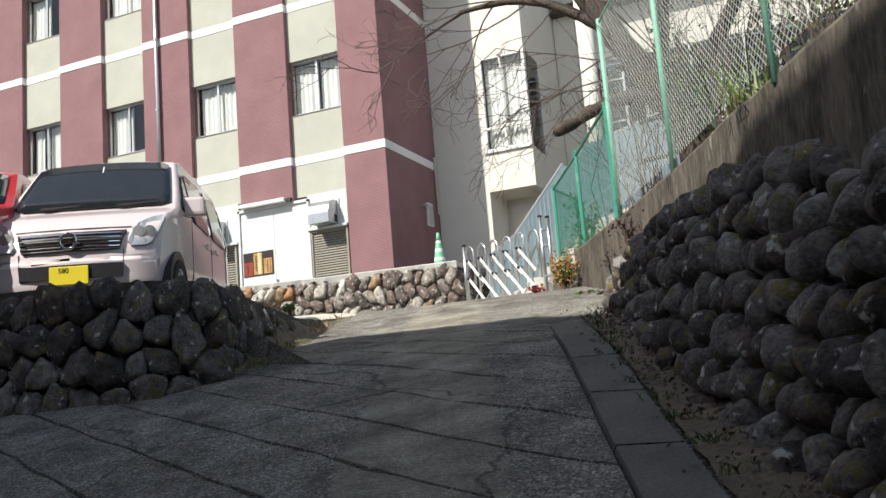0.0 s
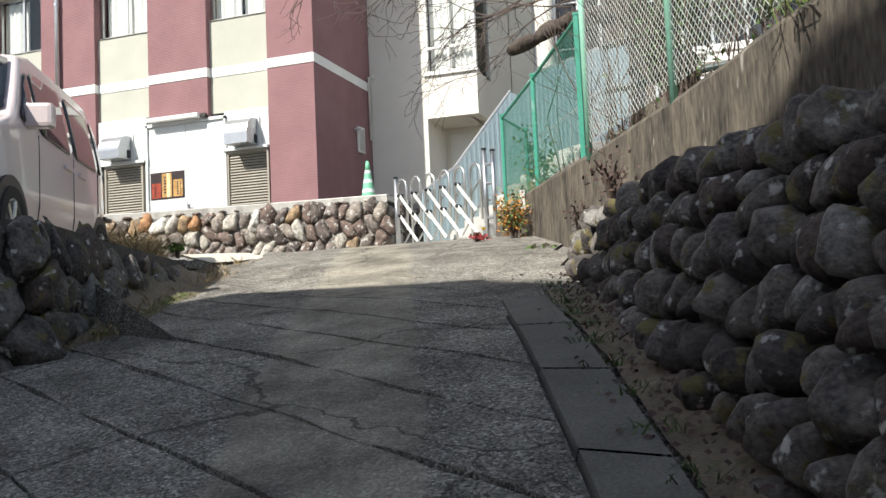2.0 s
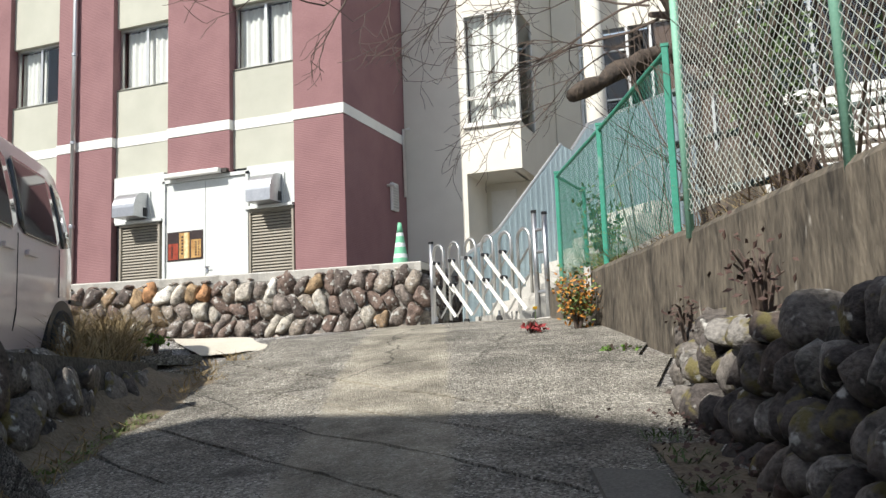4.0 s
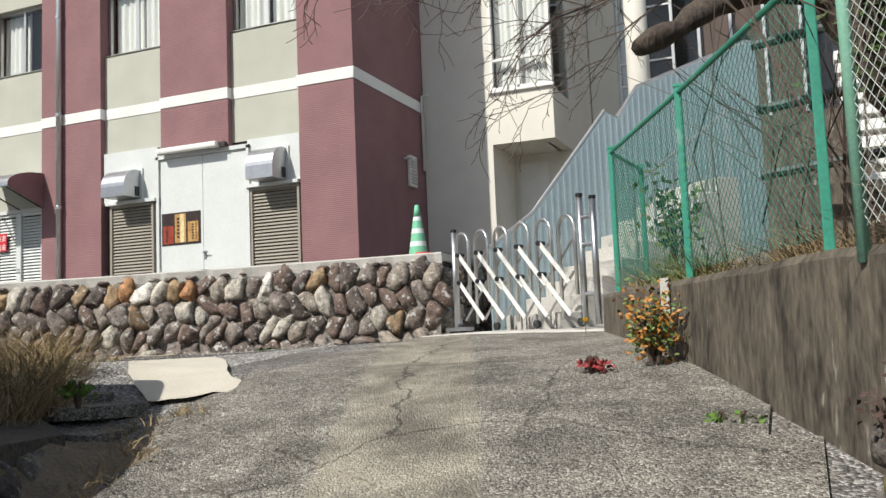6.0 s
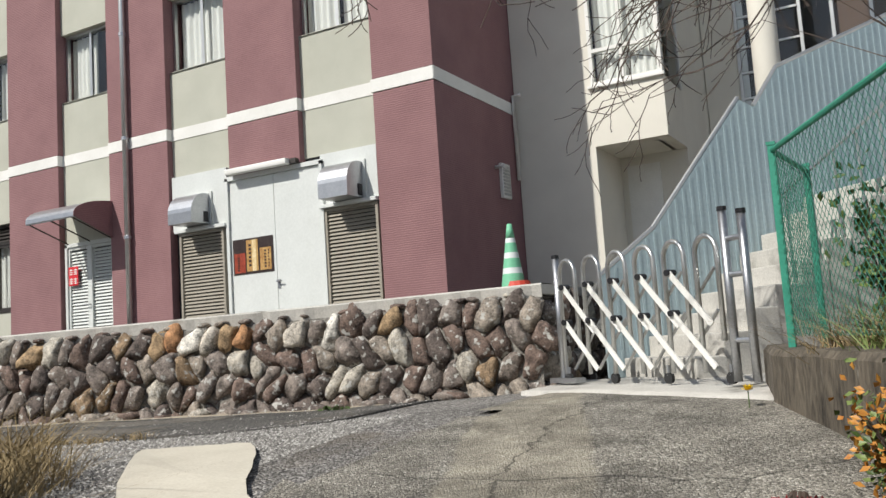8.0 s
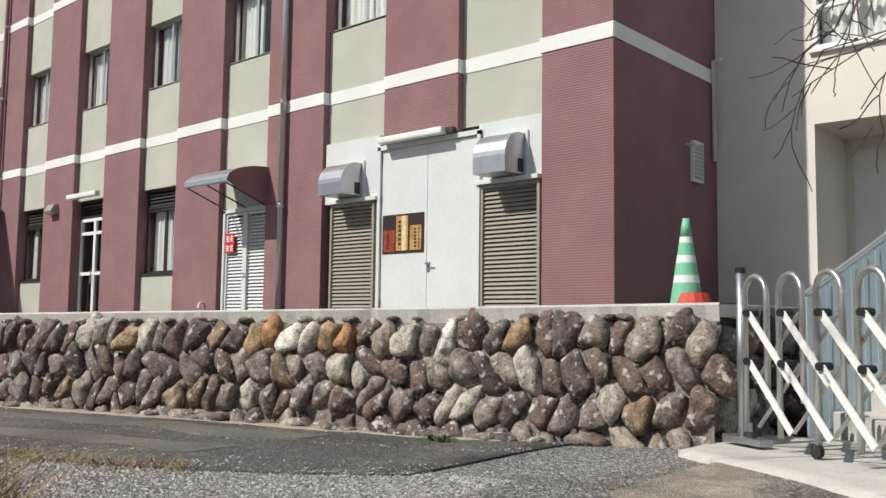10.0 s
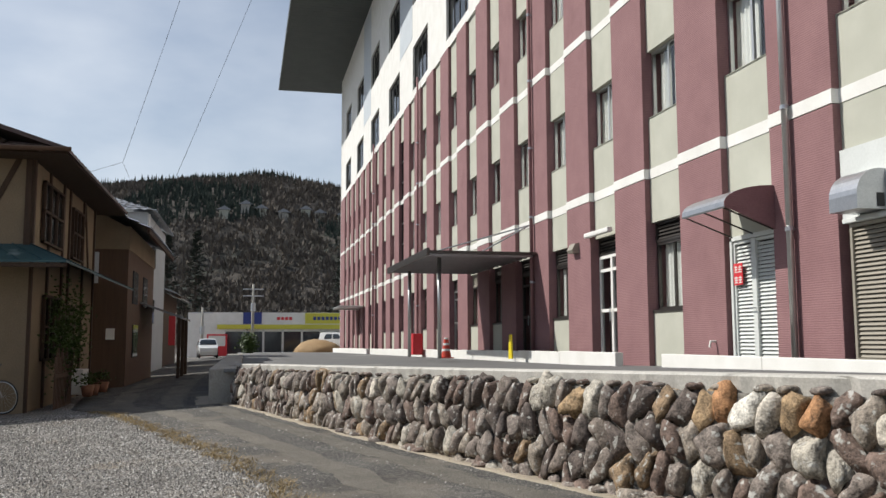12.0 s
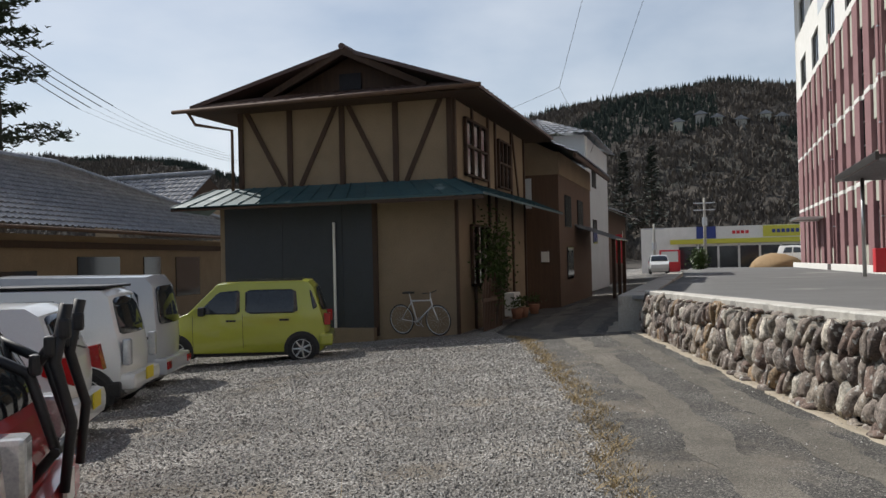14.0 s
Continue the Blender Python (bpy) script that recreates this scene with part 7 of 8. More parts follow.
# row of parked cars
WHITEP, SILVERP, REDP = paint("white_car_paint", (0.72, 0.73, 0.72)), paint("silver_car_paint", (0.42, 0.44, 0.47)), paint("red_car_paint", (0.42, 0.02, 0.025))
WAGON = [(-1.66, 0.3), (-1.69, 0.75), (-1.64, 1.05), (-1.5, 1.58), (-1.38, 1.66), (0.2, 1.67), (0.5, 1.62), (0.92, 1.12), (1.05, 1.05), (1.55, 0.95), (1.66, 0.85), (1.69, 0.5), (1.62, 0.24), (-1.6, 0.24)]
suv, shape = car("crossover_car", "white crossover with a dark roof and lower cladding", heading(-5.73, -15.62, -1.37, 0.36, -0.933), WAGON, 1.475, 1.67, 1.02, WHITEP, (-1.18, 1.22), 0.3,
                [[(-0.1, 1.06), (0.8, 1.07), (0.45, 1.5), (-0.1, 1.53)], [(-1.0, 1.06), (-0.2, 1.06), (-0.2, 1.53), (-0.82, 1.53)]], (0.95, 1.12, 0.53, 1.58), (-1.63, 1.05, -1.5, 1.54))
part("roof_skin", boxed(-1.4, 0.3, -0.58, 0.58, 1.655, 1.69, 0.02), BLACK, suv, "dark roof skin")
part("cladding", boxed(-1.6, 1.55, -0.744, 0.744, 0.26, 0.46, 0.03), BLACK, suv, "black lower cladding")
handle(suv, -0.75, 0.9, 1.475, WHITEP)
for sy in (-1, 1):
    part("tail_lamp", boxed(-1.72, -1.62, sy * 0.62 - 0.07, sy * 0.62 + 0.07, 0.66, 1.0, 0.03), LAMPG, suv, "clear and red tail lamp")
part("rear_bumper", boxed(-1.77, -1.5, -0.66, 0.66, 0.34, 0.55, 0.07), WHITEP, suv)
seam(suv, shape, -0.15, 0.4, 1.02, 1.475)
part("number_plate", boxed(-1.795, -1.78, -0.165, 0.165, 0.42, 0.58), PLATEY, suv)
kv, shape = car("kei_van", "silver tall delivery van", heading(-7.95, -16.6, -1.43, 0.33, -0.944),
               [(-1.66, 0.3), (-1.69, 0.9), (-1.6, 1.7), (-1.48, 1.85), (0.9, 1.88), (1.1, 1.8), (1.45, 1.1), (1.6, 0.95), (1.69, 0.5), (1.62, 0.24), (-1.6, 0.24)], 1.475, 1.88, 1.05, SILVERP, (-1.1, 1.25), 0.28,
               [[(0.45, 1.1), (1.2, 1.12), (0.92, 1.62), (0.45, 1.65)], [(-0.5, 1.1), (0.35, 1.1), (0.35, 1.65), (-0.5, 1.65)], [(-1.42, 1.12), (-0.6, 1.1), (-0.6, 1.65), (-1.36, 1.62)]], (1.42, 1.15, 1.1, 1.76), (-1.68, 1.08, -1.6, 1.68))
part("rear_bumper", boxed(-1.76, -1.55, -0.72, 0.72, 0.3, 0.55, 0.04), SILVERP, kv)
part("side_rail", boxed(-1.6, 0.4, 0.735, 0.752, 0.86, 0.9), BLACK, kv)
for sy in (-1, 1):
    part("tail_lamp", boxed(-1.78, -1.7, sy * 0.6 - 0.1, sy * 0.6 + 0.1, 0.38, 0.5, 0.01), TAIL, kv)
wc, shape = car("hatchback", "white hatchback with red tail lamps", heading(-3.05, -14.4, -1.3, 0.45, -0.893),
               [(-1.66, 0.3), (-1.69, 0.7), (-1.66, 0.95), (-1.45, 1.42), (-1.3, 1.5), (0.1, 1.52), (0.35, 1.48), (0.95, 1.0), (1.5, 0.86), (1.66, 0.76), (1.69, 0.5), (1.62, 0.22), (-1.6, 0.22)], 1.475, 1.52, 0.94, WHITEP, (-1.16, 1.2), 0.275,
               [[(-0.1, 0.98), (0.75, 0.98), (0.32, 1.38), (-0.1, 1.4)], [(-1.15, 0.99), (-0.2, 0.98), (-0.2, 1.4), (-1.0, 1.4)]], (0.92, 1.02, 0.4, 1.44), (-1.62, 0.98, -1.45, 1.4))
for sy in (-1, 1):
    bm = bmesh.new()
    prism(bm, [(-1.74, 0.72), (-1.45, 0.82), (-1.42, 0.95), (-1.68, 1.0)], "y", sy * 0.56, sy * 0.745)
    part("tail_lamp", bm, TAIL, wc)
handle(wc, -0.95, 0.82, 1.475, WHITEP)
seam(wc, shape, -0.15, 0.32, 0.96, 1.475)
part("rear_wiper", piped([(-1.68, -0.02, 1.02), (-1.64, 0.3, 1.08)], 0.01, 6), BLACK, wc)
part("rear_bumper", boxed(-1.76, -1.5, -0.66, 0.66, 0.26, 0.55, 0.09), WHITEP, wc)
part("number_plate", boxed(-1.795, -1.78, -0.165, 0.165, 0.4, 0.56), PLATEY, wc)
rc, shape = car("red_hatchback", "red hatchback carrying a black bicycle rack", heading(0.94, -11.52, -1.13, 0.55, -0.835),
               [(-1.7, 0.3), (-1.75, 0.7), (-1.7, 0.92), (-1.4, 1.4), (-1.2, 1.5), (0.1, 1.52), (0.4, 1.47), (1.0, 0.98), (1.55, 0.84), (1.7, 0.74), (1.73, 0.5), (1.66, 0.22), (-1.62, 0.22)], 1.66, 1.52, 0.92, REDP, (-1.2, 1.25), 0.29,
               [[(-0.1, 0.97), (0.8, 0.97), (0.35, 1.38), (-0.1, 1.4)], [(-1.15, 0.98), (-0.2, 0.97), (-0.2, 1.4), (-0.95, 1.4)]], (0.97, 1.0, 0.45, 1.43), (-1.67, 0.97, -1.42, 1.38))
for sy in (-1, 1):
    part("tail_lamp", boxed(-1.77, -1.6, sy * 0.7 - 0.1, sy * 0.7 + 0.1, 0.62, 0.92, 0.03), LAMPG, rc, "pale clear tail lamp")
part("rear_bumper", boxed(-1.83, -1.55, -0.76, 0.76, 0.26, 0.56, 0.09), REDP, rc)
part("number_plate", boxed(-1.86, -1.84, -0.165, 0.165, 0.42, 0.58), WHITE, rc)
rack = thing("bicycle_rack", "black padded strap-on bicycle rack on the red car", "rack", heading(1.02, -11.7, -1.13, 0.55, -0.835))
for sy in (-0.3, 0.3):
    part("hoop", piped([(-1.8, sy, 0.5), (-2.02, sy, 0.75), (-1.9, sy, 1.15), (-1.62, sy, 1.3)], 0.03, 8), BLACK, rack, smooth=True)
    part("arm", piped([(-1.9, sy, 1.15), (-2.06, sy, 1.36), (-2.08, sy, 1.5)], 0.03, 8), BLACK, rack, smooth=True)
    for k in range(3):
        part("cradle", boxed(-2.1 + 0.07 * k, -2.04 + 0.07 * k, sy - 0.04, sy + 0.04, 1.32 - 0.09 * k, 1.43 - 0.09 * k, 0.02), BLACK, rack)
    part("hanging_arm", piped([(-2.08, sy, 1.5), (-2.02, sy, 1.2), (-2.1, sy * 1.1, 0.9), (-2.06, sy * 1.15, 0.55)], 0.034, 10, 0.026), BLACK, rack, smooth=True)
    part("strap", piped([(-1.62, sy, 1.3), (-1.25, sy * 1.3, 1.52)], 0.012, 4), BLACK, rack)
    part("lower_strap", piped([(-1.8, sy, 0.5), (-1.86, sy * 0.6, 0.28)], 0.012, 4), BLACK, rack)
part("cross_bar", piped([(-2.02, -0.36, 0.75), (-2.02, 0.36, 0.75)], 0.025, 8), BLACK, rack)
far_car = copy_thing(suv, heading(-72, 0.2, -0.55, 0.6, 0.8))
tagged(far_car, "white car parked on the far forecourt", "car")
far_car.name = "crossover_car"
dc = copy_thing(wc, heading(-68, -10.6, -0.95, 1, 0.1))
tagged(dc, "small car at the end of the lane", "car")

# ---- folding gate ----
gate = thing("folding_gate", "aluminium concertina gate on castors, half drawn", "gate")
GA, GB = Vector((3.12, -3.72, 0)), Vector((4.72, -4.62, 0))
GD = (GB - GA).normalized()
GN = Vector((-GD.y, GD.x, 0))


def gpt(s, z, off=0.0):
    p = GA + GD * s + GN * off
    return Vector((p.x, p.y, -0.74 + z))


GL = (GB - GA).length
hoops = [0.12 + (GL - 0.3) * k / 5 for k in range(6)]
for k, s in enumerate(hoops):
    w = 0.1
    arch = [gpt(s - w, 0.08)] + [gpt(s - w, 0.85)] + [gpt(s - w * math.cos(a), 0.93 + 0.12 * math.sin(a)) for a in np.linspace(0.2, math.pi - 0.2, 7)] + [gpt(s + w, 0.85), gpt(s + w, 0.3)]
    part("hoop", piped(arch, 0.019, 8), ALU, gate, smooth=True)
for k in range(5):
    a, b = hoops[k], hoops[k + 1]
    for z0 in (0.12, 0.42):
        d = Vector((0, 0, 0))
        bm = bmesh.new()
        p, q = gpt(a - 0.04, z0 + 0.4, -0.03), gpt(b + 0.02, z0, -0.03)
        side = Vector((0, 0, 1)).cross(q - p).normalized()
        up = (q - p).cross(side).normalized() * 0.022
        vs = [bm.verts.new(v) for v in (p - up, p + up, q + up, q - up)]
        vb = [bm.verts.new(v.co + GN * 0.012) for v in vs]
        bm.faces.new(vs)
        bm.faces.new(vb[::-1])
        for i in range(4):
            bm.faces.new((vs[i], vb[i], vb[(i + 1) % 4], vs[(i + 1) % 4]))
        part("lattice_bar", bm, WHITE, gate, "white flat lattice bar")
        part("lattice_bar", piped([gpt(a - 0.02, z0, 0.03), gpt(b + 0.04, z0 + 0.4, 0.03)], 0.014, 6), ALU, gate)
        part("pivot_cap", piped([gpt(a - 0.04, z0 + 0.4, -0.05), gpt(a - 0.04, z0 + 0.4, 0.04)], 0.024, 8), BLACK, gate)
for s, h in ((-0.02, 1.08), (GL, 1.2), (GL + 0.16, 1.16)):
    post = part("end_post", piped([gpt(s, 0.02), gpt(s, h)], 0.03, 10), STEEL, gate, smooth=True)
    part("post_cap", piped([gpt(s, h), gpt(s, h + 0.03)], 0.034, 10), BLACK, post)
for z in (0.3, 0.75, 1.0):
    part("end_rail", piped([gpt(GL, z), gpt(GL + 0.16, z)], 0.02, 8), STEEL, gate)
part("end_base", boxed(-0.16, 0.2, -0.05, 0.05, -0.0, 0.04), STEEL, gate, world_m=Matrix.Translation(gpt(0, 0.01)) @ Matrix.Rotation(math.atan2(GD.y, GD.x), 4, "Z"))
for s in (0.05, 0.62, 1.2, GL - 0.05):
    c = part("castor_fork", piped([gpt(s, 0.06), gpt(s, 0.14)], 0.016, 6), STEEL, gate)
    part("castor_wheel", piped([gpt(s, 0.045, -0.015), gpt(s, 0.045, 0.015)], 0.042, 14), RUBBER, c)

# ---- fences on the old wall ----
def chain_link(bm, a, b, h, s=0.058, r=0.002):
    """Crossed slanting wires between two posts, clipped to the panel."""
    a, b = Vector(a), Vector(b)
    L = math.hypot(b.x - a.x, b.y - a.y)
    n = int((L + h) / s)

    def at(u, z):
        return a.lerp(b, u / L) + Vector((0, 0, z))
    for k in range(n + 1):
        u0 = k * s - h
        for sign in (1, -1):
            ua, ub = u0, u0 + h
            ca, cb = max(ua, 0.0), min(ub, L)
            if cb - ca < 0.02:
                continue
            za, zb = (ca - u0), (cb - u0)
            if sign < 0:
                za, zb = h - za, h - zb
            tube(bm, [at(ca, za), at(cb, zb)], r, 3, cap=False)


low_f = thing("green_fence", "low green chain-link fence with square frame", "fence")
LF = [(5.28, -4.5), (5.2, -5.46), (5.95, -7.1), (6.68, -8.75)]
for k, (x, y) in enumerate(LF):
    p = part("post", boxed(x - 0.021, x + 0.021, y - 0.021, y + 0.021, -0.62, 0.7, 0.006), GREENF, low_f)
    part("post_cap", boxed(x - 0.025, x + 0.025, y - 0.025, y + 0.025, 0.7, 0.72), GREENF, p)
bm = bmesh.new()
for (xa_, ya_), (xb_, yb_) in zip(LF, LF[1:]):
    part("top_rail", piped([(xa_, ya_, 0.67), (xb_, yb_, 0.67)], 0.017, 8), GREENF, low_f)
    chain_link(bm, (xa_, ya_, -0.42), (xb_, yb_, -0.42), 1.09)
tagged(part("chain_mesh", bm, WIREG, low_f, "green-coated chain-link mesh"), kind="stuff")
tall_f = thing("tall_fence", "tall chain-link fence on faded pale green posts", "fence")
TF = [(6.78, -9.1), (7.5, -10.6), (8.3, -12.5), (9.15, -14.3), (10.0, -16.2)]
bm = bmesh.new()
for k, (x, y) in enumerate(TF):
    part("post", piped([(x, y, -0.55), (x, y, 1.45)], 0.024, 10), PALEG, tall_f, smooth=True)
for (xa_, ya_), (xb_, yb_) in zip(TF, TF[1:]):
    chain_link(bm, (xa_, ya_, -0.42), (xb_, yb_, -0.42), 1.82)
    part("top_rail", piped([(xa_, ya_, 1.42), (xb_, yb_, 1.42)], 0.012, 8), PALEG, tall_f)
tagged(part("chain_mesh", bm, WIRE, tall_f, "pale coated chain-link mesh"), kind="stuff")

# white slatted steps of the building seen through the fence
deck = thing("slatted_terrace", "white stepped slats on dark steel rails", "terrace")
for k in range(11):
    z = 0.15 + 0.26 * k
    part("slat", boxed(7.2, 15.5, -2.6 + 0.30 * k, -2.3 + 0.30 * k, z, z + 0.13, 0.01), WHITE, deck)
for z in (0.9, 1.5, 2.1):
    part("dark_rail", piped([(6.3, -4.2, z - 0.35), (15.0, -5.0, z + 0.35)], 0.045, 8), mat("dark_green_steel", (0.05, 0.08, 0.07), (0.03, 0.05, 0.045), rough=0.5) if z == 0.9 else bpy.data.materials["dark_green_steel"], deck)
for xx in (7.4, 9.4, 11.6, 13.8):
    part("dark_post", piped([(xx, -4.4, -0.3), (xx, -4.4, 2.7)], 0.05, 8), bpy.data.materials["dark_green_steel"], deck)
part("base_wall", boxed(6.7, 15.5, -2.9, -2.6, -0.7, 0.6), OLDCONC, deck)
# ---- old cherry tree ----
tree = thing("cherry_tree", "old leafless cherry tree with a sawn-off limb", "tree")


def knotty(pts, r0, r1, sides=10, amp=0.18, seed=0):
    pts = [Vector(p) for p in pts]
    fine_ = []
    for a, b in zip(pts, pts[1:]):
        n = max(2, int((b - a).length / 0.12))
        fine_ += [a.lerp(b, i / n) for i in range(n)]
    fine_.append(pts[-1])
    for it in range(3):
        fine_ = [fine_[0]] + [(fine_[i - 1] + fine_[i] * 2 + fine_[i + 1]) / 4 for i in range(1, len(fine_) - 1)] + [fine_[-1]]
    bm = tube(bmesh.new(), fine_, r0, sides, r1)
    for v in bm.verts:
        c = min(fine_, key=lambda q: (q - v.co).length_squared)
        v.co = c + (v.co - c) * (1 + amp * noise.noise(v.co * 7 + Vector((seed, 0, 0))) + amp * 0.6 * noise.noise(v.co * 19))
    return bm


part("trunk", knotty([(7.7, -5.6, -0.5), (7.45, -5.8, 0.5), (7.0, -6.0, 1.4), (6.5, -6.0, 2.3), (6.05, -6.0, 3.1), (5.7, -5.9, 4.2), (5.5, -5.8, 5.5)], 0.24, 0.1), BARK, tree, smooth=True)
part("sawn_limb", knotty([(7.05, -6.0, 1.3), (6.75, -6.15, 1.55), (6.3, -6.3, 1.5), (5.73, -7.0, 1.02)], 0.095, 0.068, amp=0.55, seed=4), BARK, tree, "thick limb with a sawn end", smooth=True)
rt = random.Random(21)
part("limb", knotty([(6.3, -6.0, 2.6), (5.6, -6.1, 3.1), (5.0, -6.1, 3.3), (4.3, -6.2, 3.25)], 0.085, 0.035, 8, seed=8), BARK, tree, smooth=True)
part("limb", knotty([(6.75, -6.0, 1.85), (6.5, -5.5, 2.15), (6.2, -5.0, 2.4)], 0.07, 0.03, 8, seed=18), BARK, tree, smooth=True)
part("limb", knotty([(6.9, -6.0, 1.6), (7.2, -7.0, 2.6), (7.0, -8.0, 3.6)], 0.11, 0.05, 8, seed=2), BARK, tree, smooth=True)
part("limb", knotty([(7.1, -6.0, 1.3), (7.9, -6.6, 2.2), (8.6, -7.6, 3.2)], 0.12, 0.05, 8, seed=12), BARK, tree, smooth=True)
bm = bmesh.new()


def grow(p, d, ln, r, depth):
    pts = [p]
    q = Vector(p)
    dd = Vector(d).normalized()
    steps = 5
    kids = []
    for i in range(steps):
        dd = (dd + Vector((rt.gauss(0, 0.14), rt.gauss(0, 0.14), rt.gauss(-0.02, 0.13)))).normalized()
        q = q + dd * ln / steps
        pts.append(q.copy())
        if depth > 0 and i > 0:
            kids.append((q.copy(), dd.copy()))
    tube(bm, pts, r, 4, max(r * 0.45, 0.003), cap=False)
    for k, (kp, kd) in enumerate(kids):
        if rt.random() < 0.85:
            off = Vector((rt.gauss(0, 1), rt.gauss(0, 0.8), rt.gauss(0, 0.9)))
            off = (off - kd * off.dot(kd)).normalized()
            grow(kp, kd + off * rt.uniform(0.5, 1.0), ln * rt.uniform(0.4, 0.62), max(r * 0.55, 0.0035), depth - 1)


for p, d, ln, r in (((6.3, -5.1, 2.3), (-1, 0.1, -0.02), 1.8, 0.018), ((6.2, -5.0, 2.5), (-1, 0.1, 0.2), 1.8, 0.015), ((6.1, -5.0, 2.2), (-0.9, 0.2, -0.15), 1.5, 0.012), ((6.2, -4.7, 2.7), (-1, 0.2, 0.05), 1.9, 0.016), ((6.0, -4.8, 2.15), (-1, 0.2, -0.05), 1.4, 0.011), ((4.4, -6.2, 3.25), (-1, -0.1, -0.35), 1.7, 0.02), ((4.8, -6.1, 3.3), (-1, 0.1, -0.75), 1.5, 0.013), ((5.3, -6.1, 3.2), (-1, -0.25, -0.6), 1.7, 0.015), ((5.0, -6.1, 3.3), (-0.8, -0.2, 0.25), 1.4, 0.013),
                    ((5.6, -6.1, 3.0), (-0.7, -0.3, -0.9), 1.2, 0.011), ((4.35, -6.2, 3.25), (-1, 0.2, 0.1), 1.3, 0.012), ((6.2, -6.0, 2.9), (-0.6, -0.5, 0.5), 1.3, 0.014), ((7.0, -8.0, 3.6), (-0.2, -1, 0.2), 1.2, 0.016), ((8.6, -7.6, 3.2), (0.3, -1, 0.1), 1.2, 0.016), ((7.1, -7.2, 2.9), (0.5, -1, -0.1), 1.2, 0.012)):
    grow(Vector(p), d, ln, r, 3)
tagged(part("twig_spray", bm, TWIG, tree, "thin bare twigs"), kind="stuff")

# thicket of bare stems and ivy behind the fences
bm = bmesh.new()
for k in range(300):
    y = rt.uniform(-17.5, -6.2)
    x = conc_x(y) + rt.uniform(0.4, 1.9)
    z = -0.6
    h = rt.uniform(0.7, 2.6)
    q1 = Vector((x + rt.gauss(0, 0.2), y + rt.gauss(0, 0.25), z + h * 0.5))
    q2 = q1 + Vector((rt.gauss(0, 0.3), rt.gauss(0, 0.35), h * 0.5))
    tube(bm, [(x, y, z), q1, q2], rt.uniform(0.006, 0.014), 4, 0.003, cap=False)
    for j in range(3):
        d = Vector((rt.gauss(0, 0.4), rt.gauss(0, 0.4), rt.uniform(0.1, 0.6)))
        tube(bm, [q1.lerp(q2, rt.random()), q2 + d * 0.7], 0.004, 3, 0.002, cap=False)
tagged(part("bare_thicket", bm, TWIG), "tangled bare stems behind the fence", "shrub", kind="stuff")
leafy("evergreen_shrub", "broad-leaved evergreen shrub behind the fence", (5.75, -6.0, -0.5), (0.2, 0.22, 0.78), 240, 0.065, (LEAFG, mat("pale_leaf", (0.2, 0.26, 0.08), (0.11, 0.15, 0.04), rough=0.5)), 5, stems=7)
leafy("evergreen_shrub", "dark evergreen mass under the trees", (9.4, -6.5, -0.2), (1.3, 1.6, 2.6), 2600, 0.13, (LEAFG,), 6, stems=14)
leafy("evergreen_shrub", "dark evergreen ivy on the tree", (7.3, -6.6, 0.2), (0.5, 0.6, 1.7), 700, 0.1, (LEAFG,), 16, stems=8)
leafy("evergreen_shrub", "tall dark evergreen hedge on the bank", (10.8, -12.5, -0.3), (1.3, 2.6, 3.8), 3600, 0.13, (LEAFG,), 26, stems=18)
leafy("nandina_bush", "small orange and green bush at the wall's foot", (5.78, -7.5, -0.98), (0.16, 0.2, 0.42), 760, 0.036, (LEAFO, LEAFO, LEAFG, bpy.data.materials["pale_leaf"]), 7, stems=9)
leafy("red_weed", "low red-leaved weed on the ramp", (5.46, -7.69, -0.98), (0.1, 0.1, 0.04), 80, 0.045, (LEAFR,), 8, stems=6)
leafy("dry_weed", "withered brown weed growing from the cobbles", (7.15, -10.75, -1.1), (0.14, 0.3, 0.3), 110, 0.034, (mat("withered_leaf", (0.10, 0.06, 0.045), (0.06, 0.035, 0.03)),), 9, stems=10)
leafy("dry_weed", "withered brown weed growing from the cobbles", (6.78, -9.75, -1.12), (0.1, 0.2, 0.2), 60, 0.032, (bpy.data.materials["withered_leaf"],), 19, stems=7)
fl = thing("dandelion", "single yellow flower at the gate", "flower", Matrix.Translation((4.98, -5.75, -0.8)))
part("stem", piped([(0, 0, 0), (0, 0, 0.1)], 0.004, 4), LEAFG, fl)
bm = bmesh.new()
for k in range(22):
    a = k * 2.4
    d = Vector((math.cos(a), math.sin(a), 0.3 + 0.5 * (k % 3))).normalized() * 0.045
    s = Vector((-math.sin(a), math.cos(a), 0)) * 0.009
    bm.faces.new([bm.verts.new(Vector((0, 0, 0.1)) + v) for v in (Vector((0, 0, 0)), d * 0.6 + s, d, d * 0.6 - s)])
part("petals", bm, YELLOWF, fl)
spots = [(conc_x(y) + rt.uniform(0.25, 0.8), y, 0.25, -0.55) for y in np.arange(-9.5, -5.2, 0.25)]
blades("dry_grass", "dry tawny grass along the fence", spots, 0.3, 130, DRY, 3, 0.9, 0.004)
blades("bank_grass", "green grass tufts on the bank", [(5.75, -6.4, 0.2, -0.55), (6.0, -6.9, 0.15, -0.55), (8.2, -12.0, 0.3, -0.5)], 0.34, 90, bpy.data.materials["pale_leaf"], 4, 0.5, 0.006)
spots = [(x, y, 0.3, land_z(x, y)) for x, y in ((1.7, -7.9), (2.1, -8.4), (1.3, -8.3), (2.5, -8.8), (1.9, -8.9), (1.2, -7.6), (0.8, -8.0), (2.7, -9.3), (0.9, -8.6))]
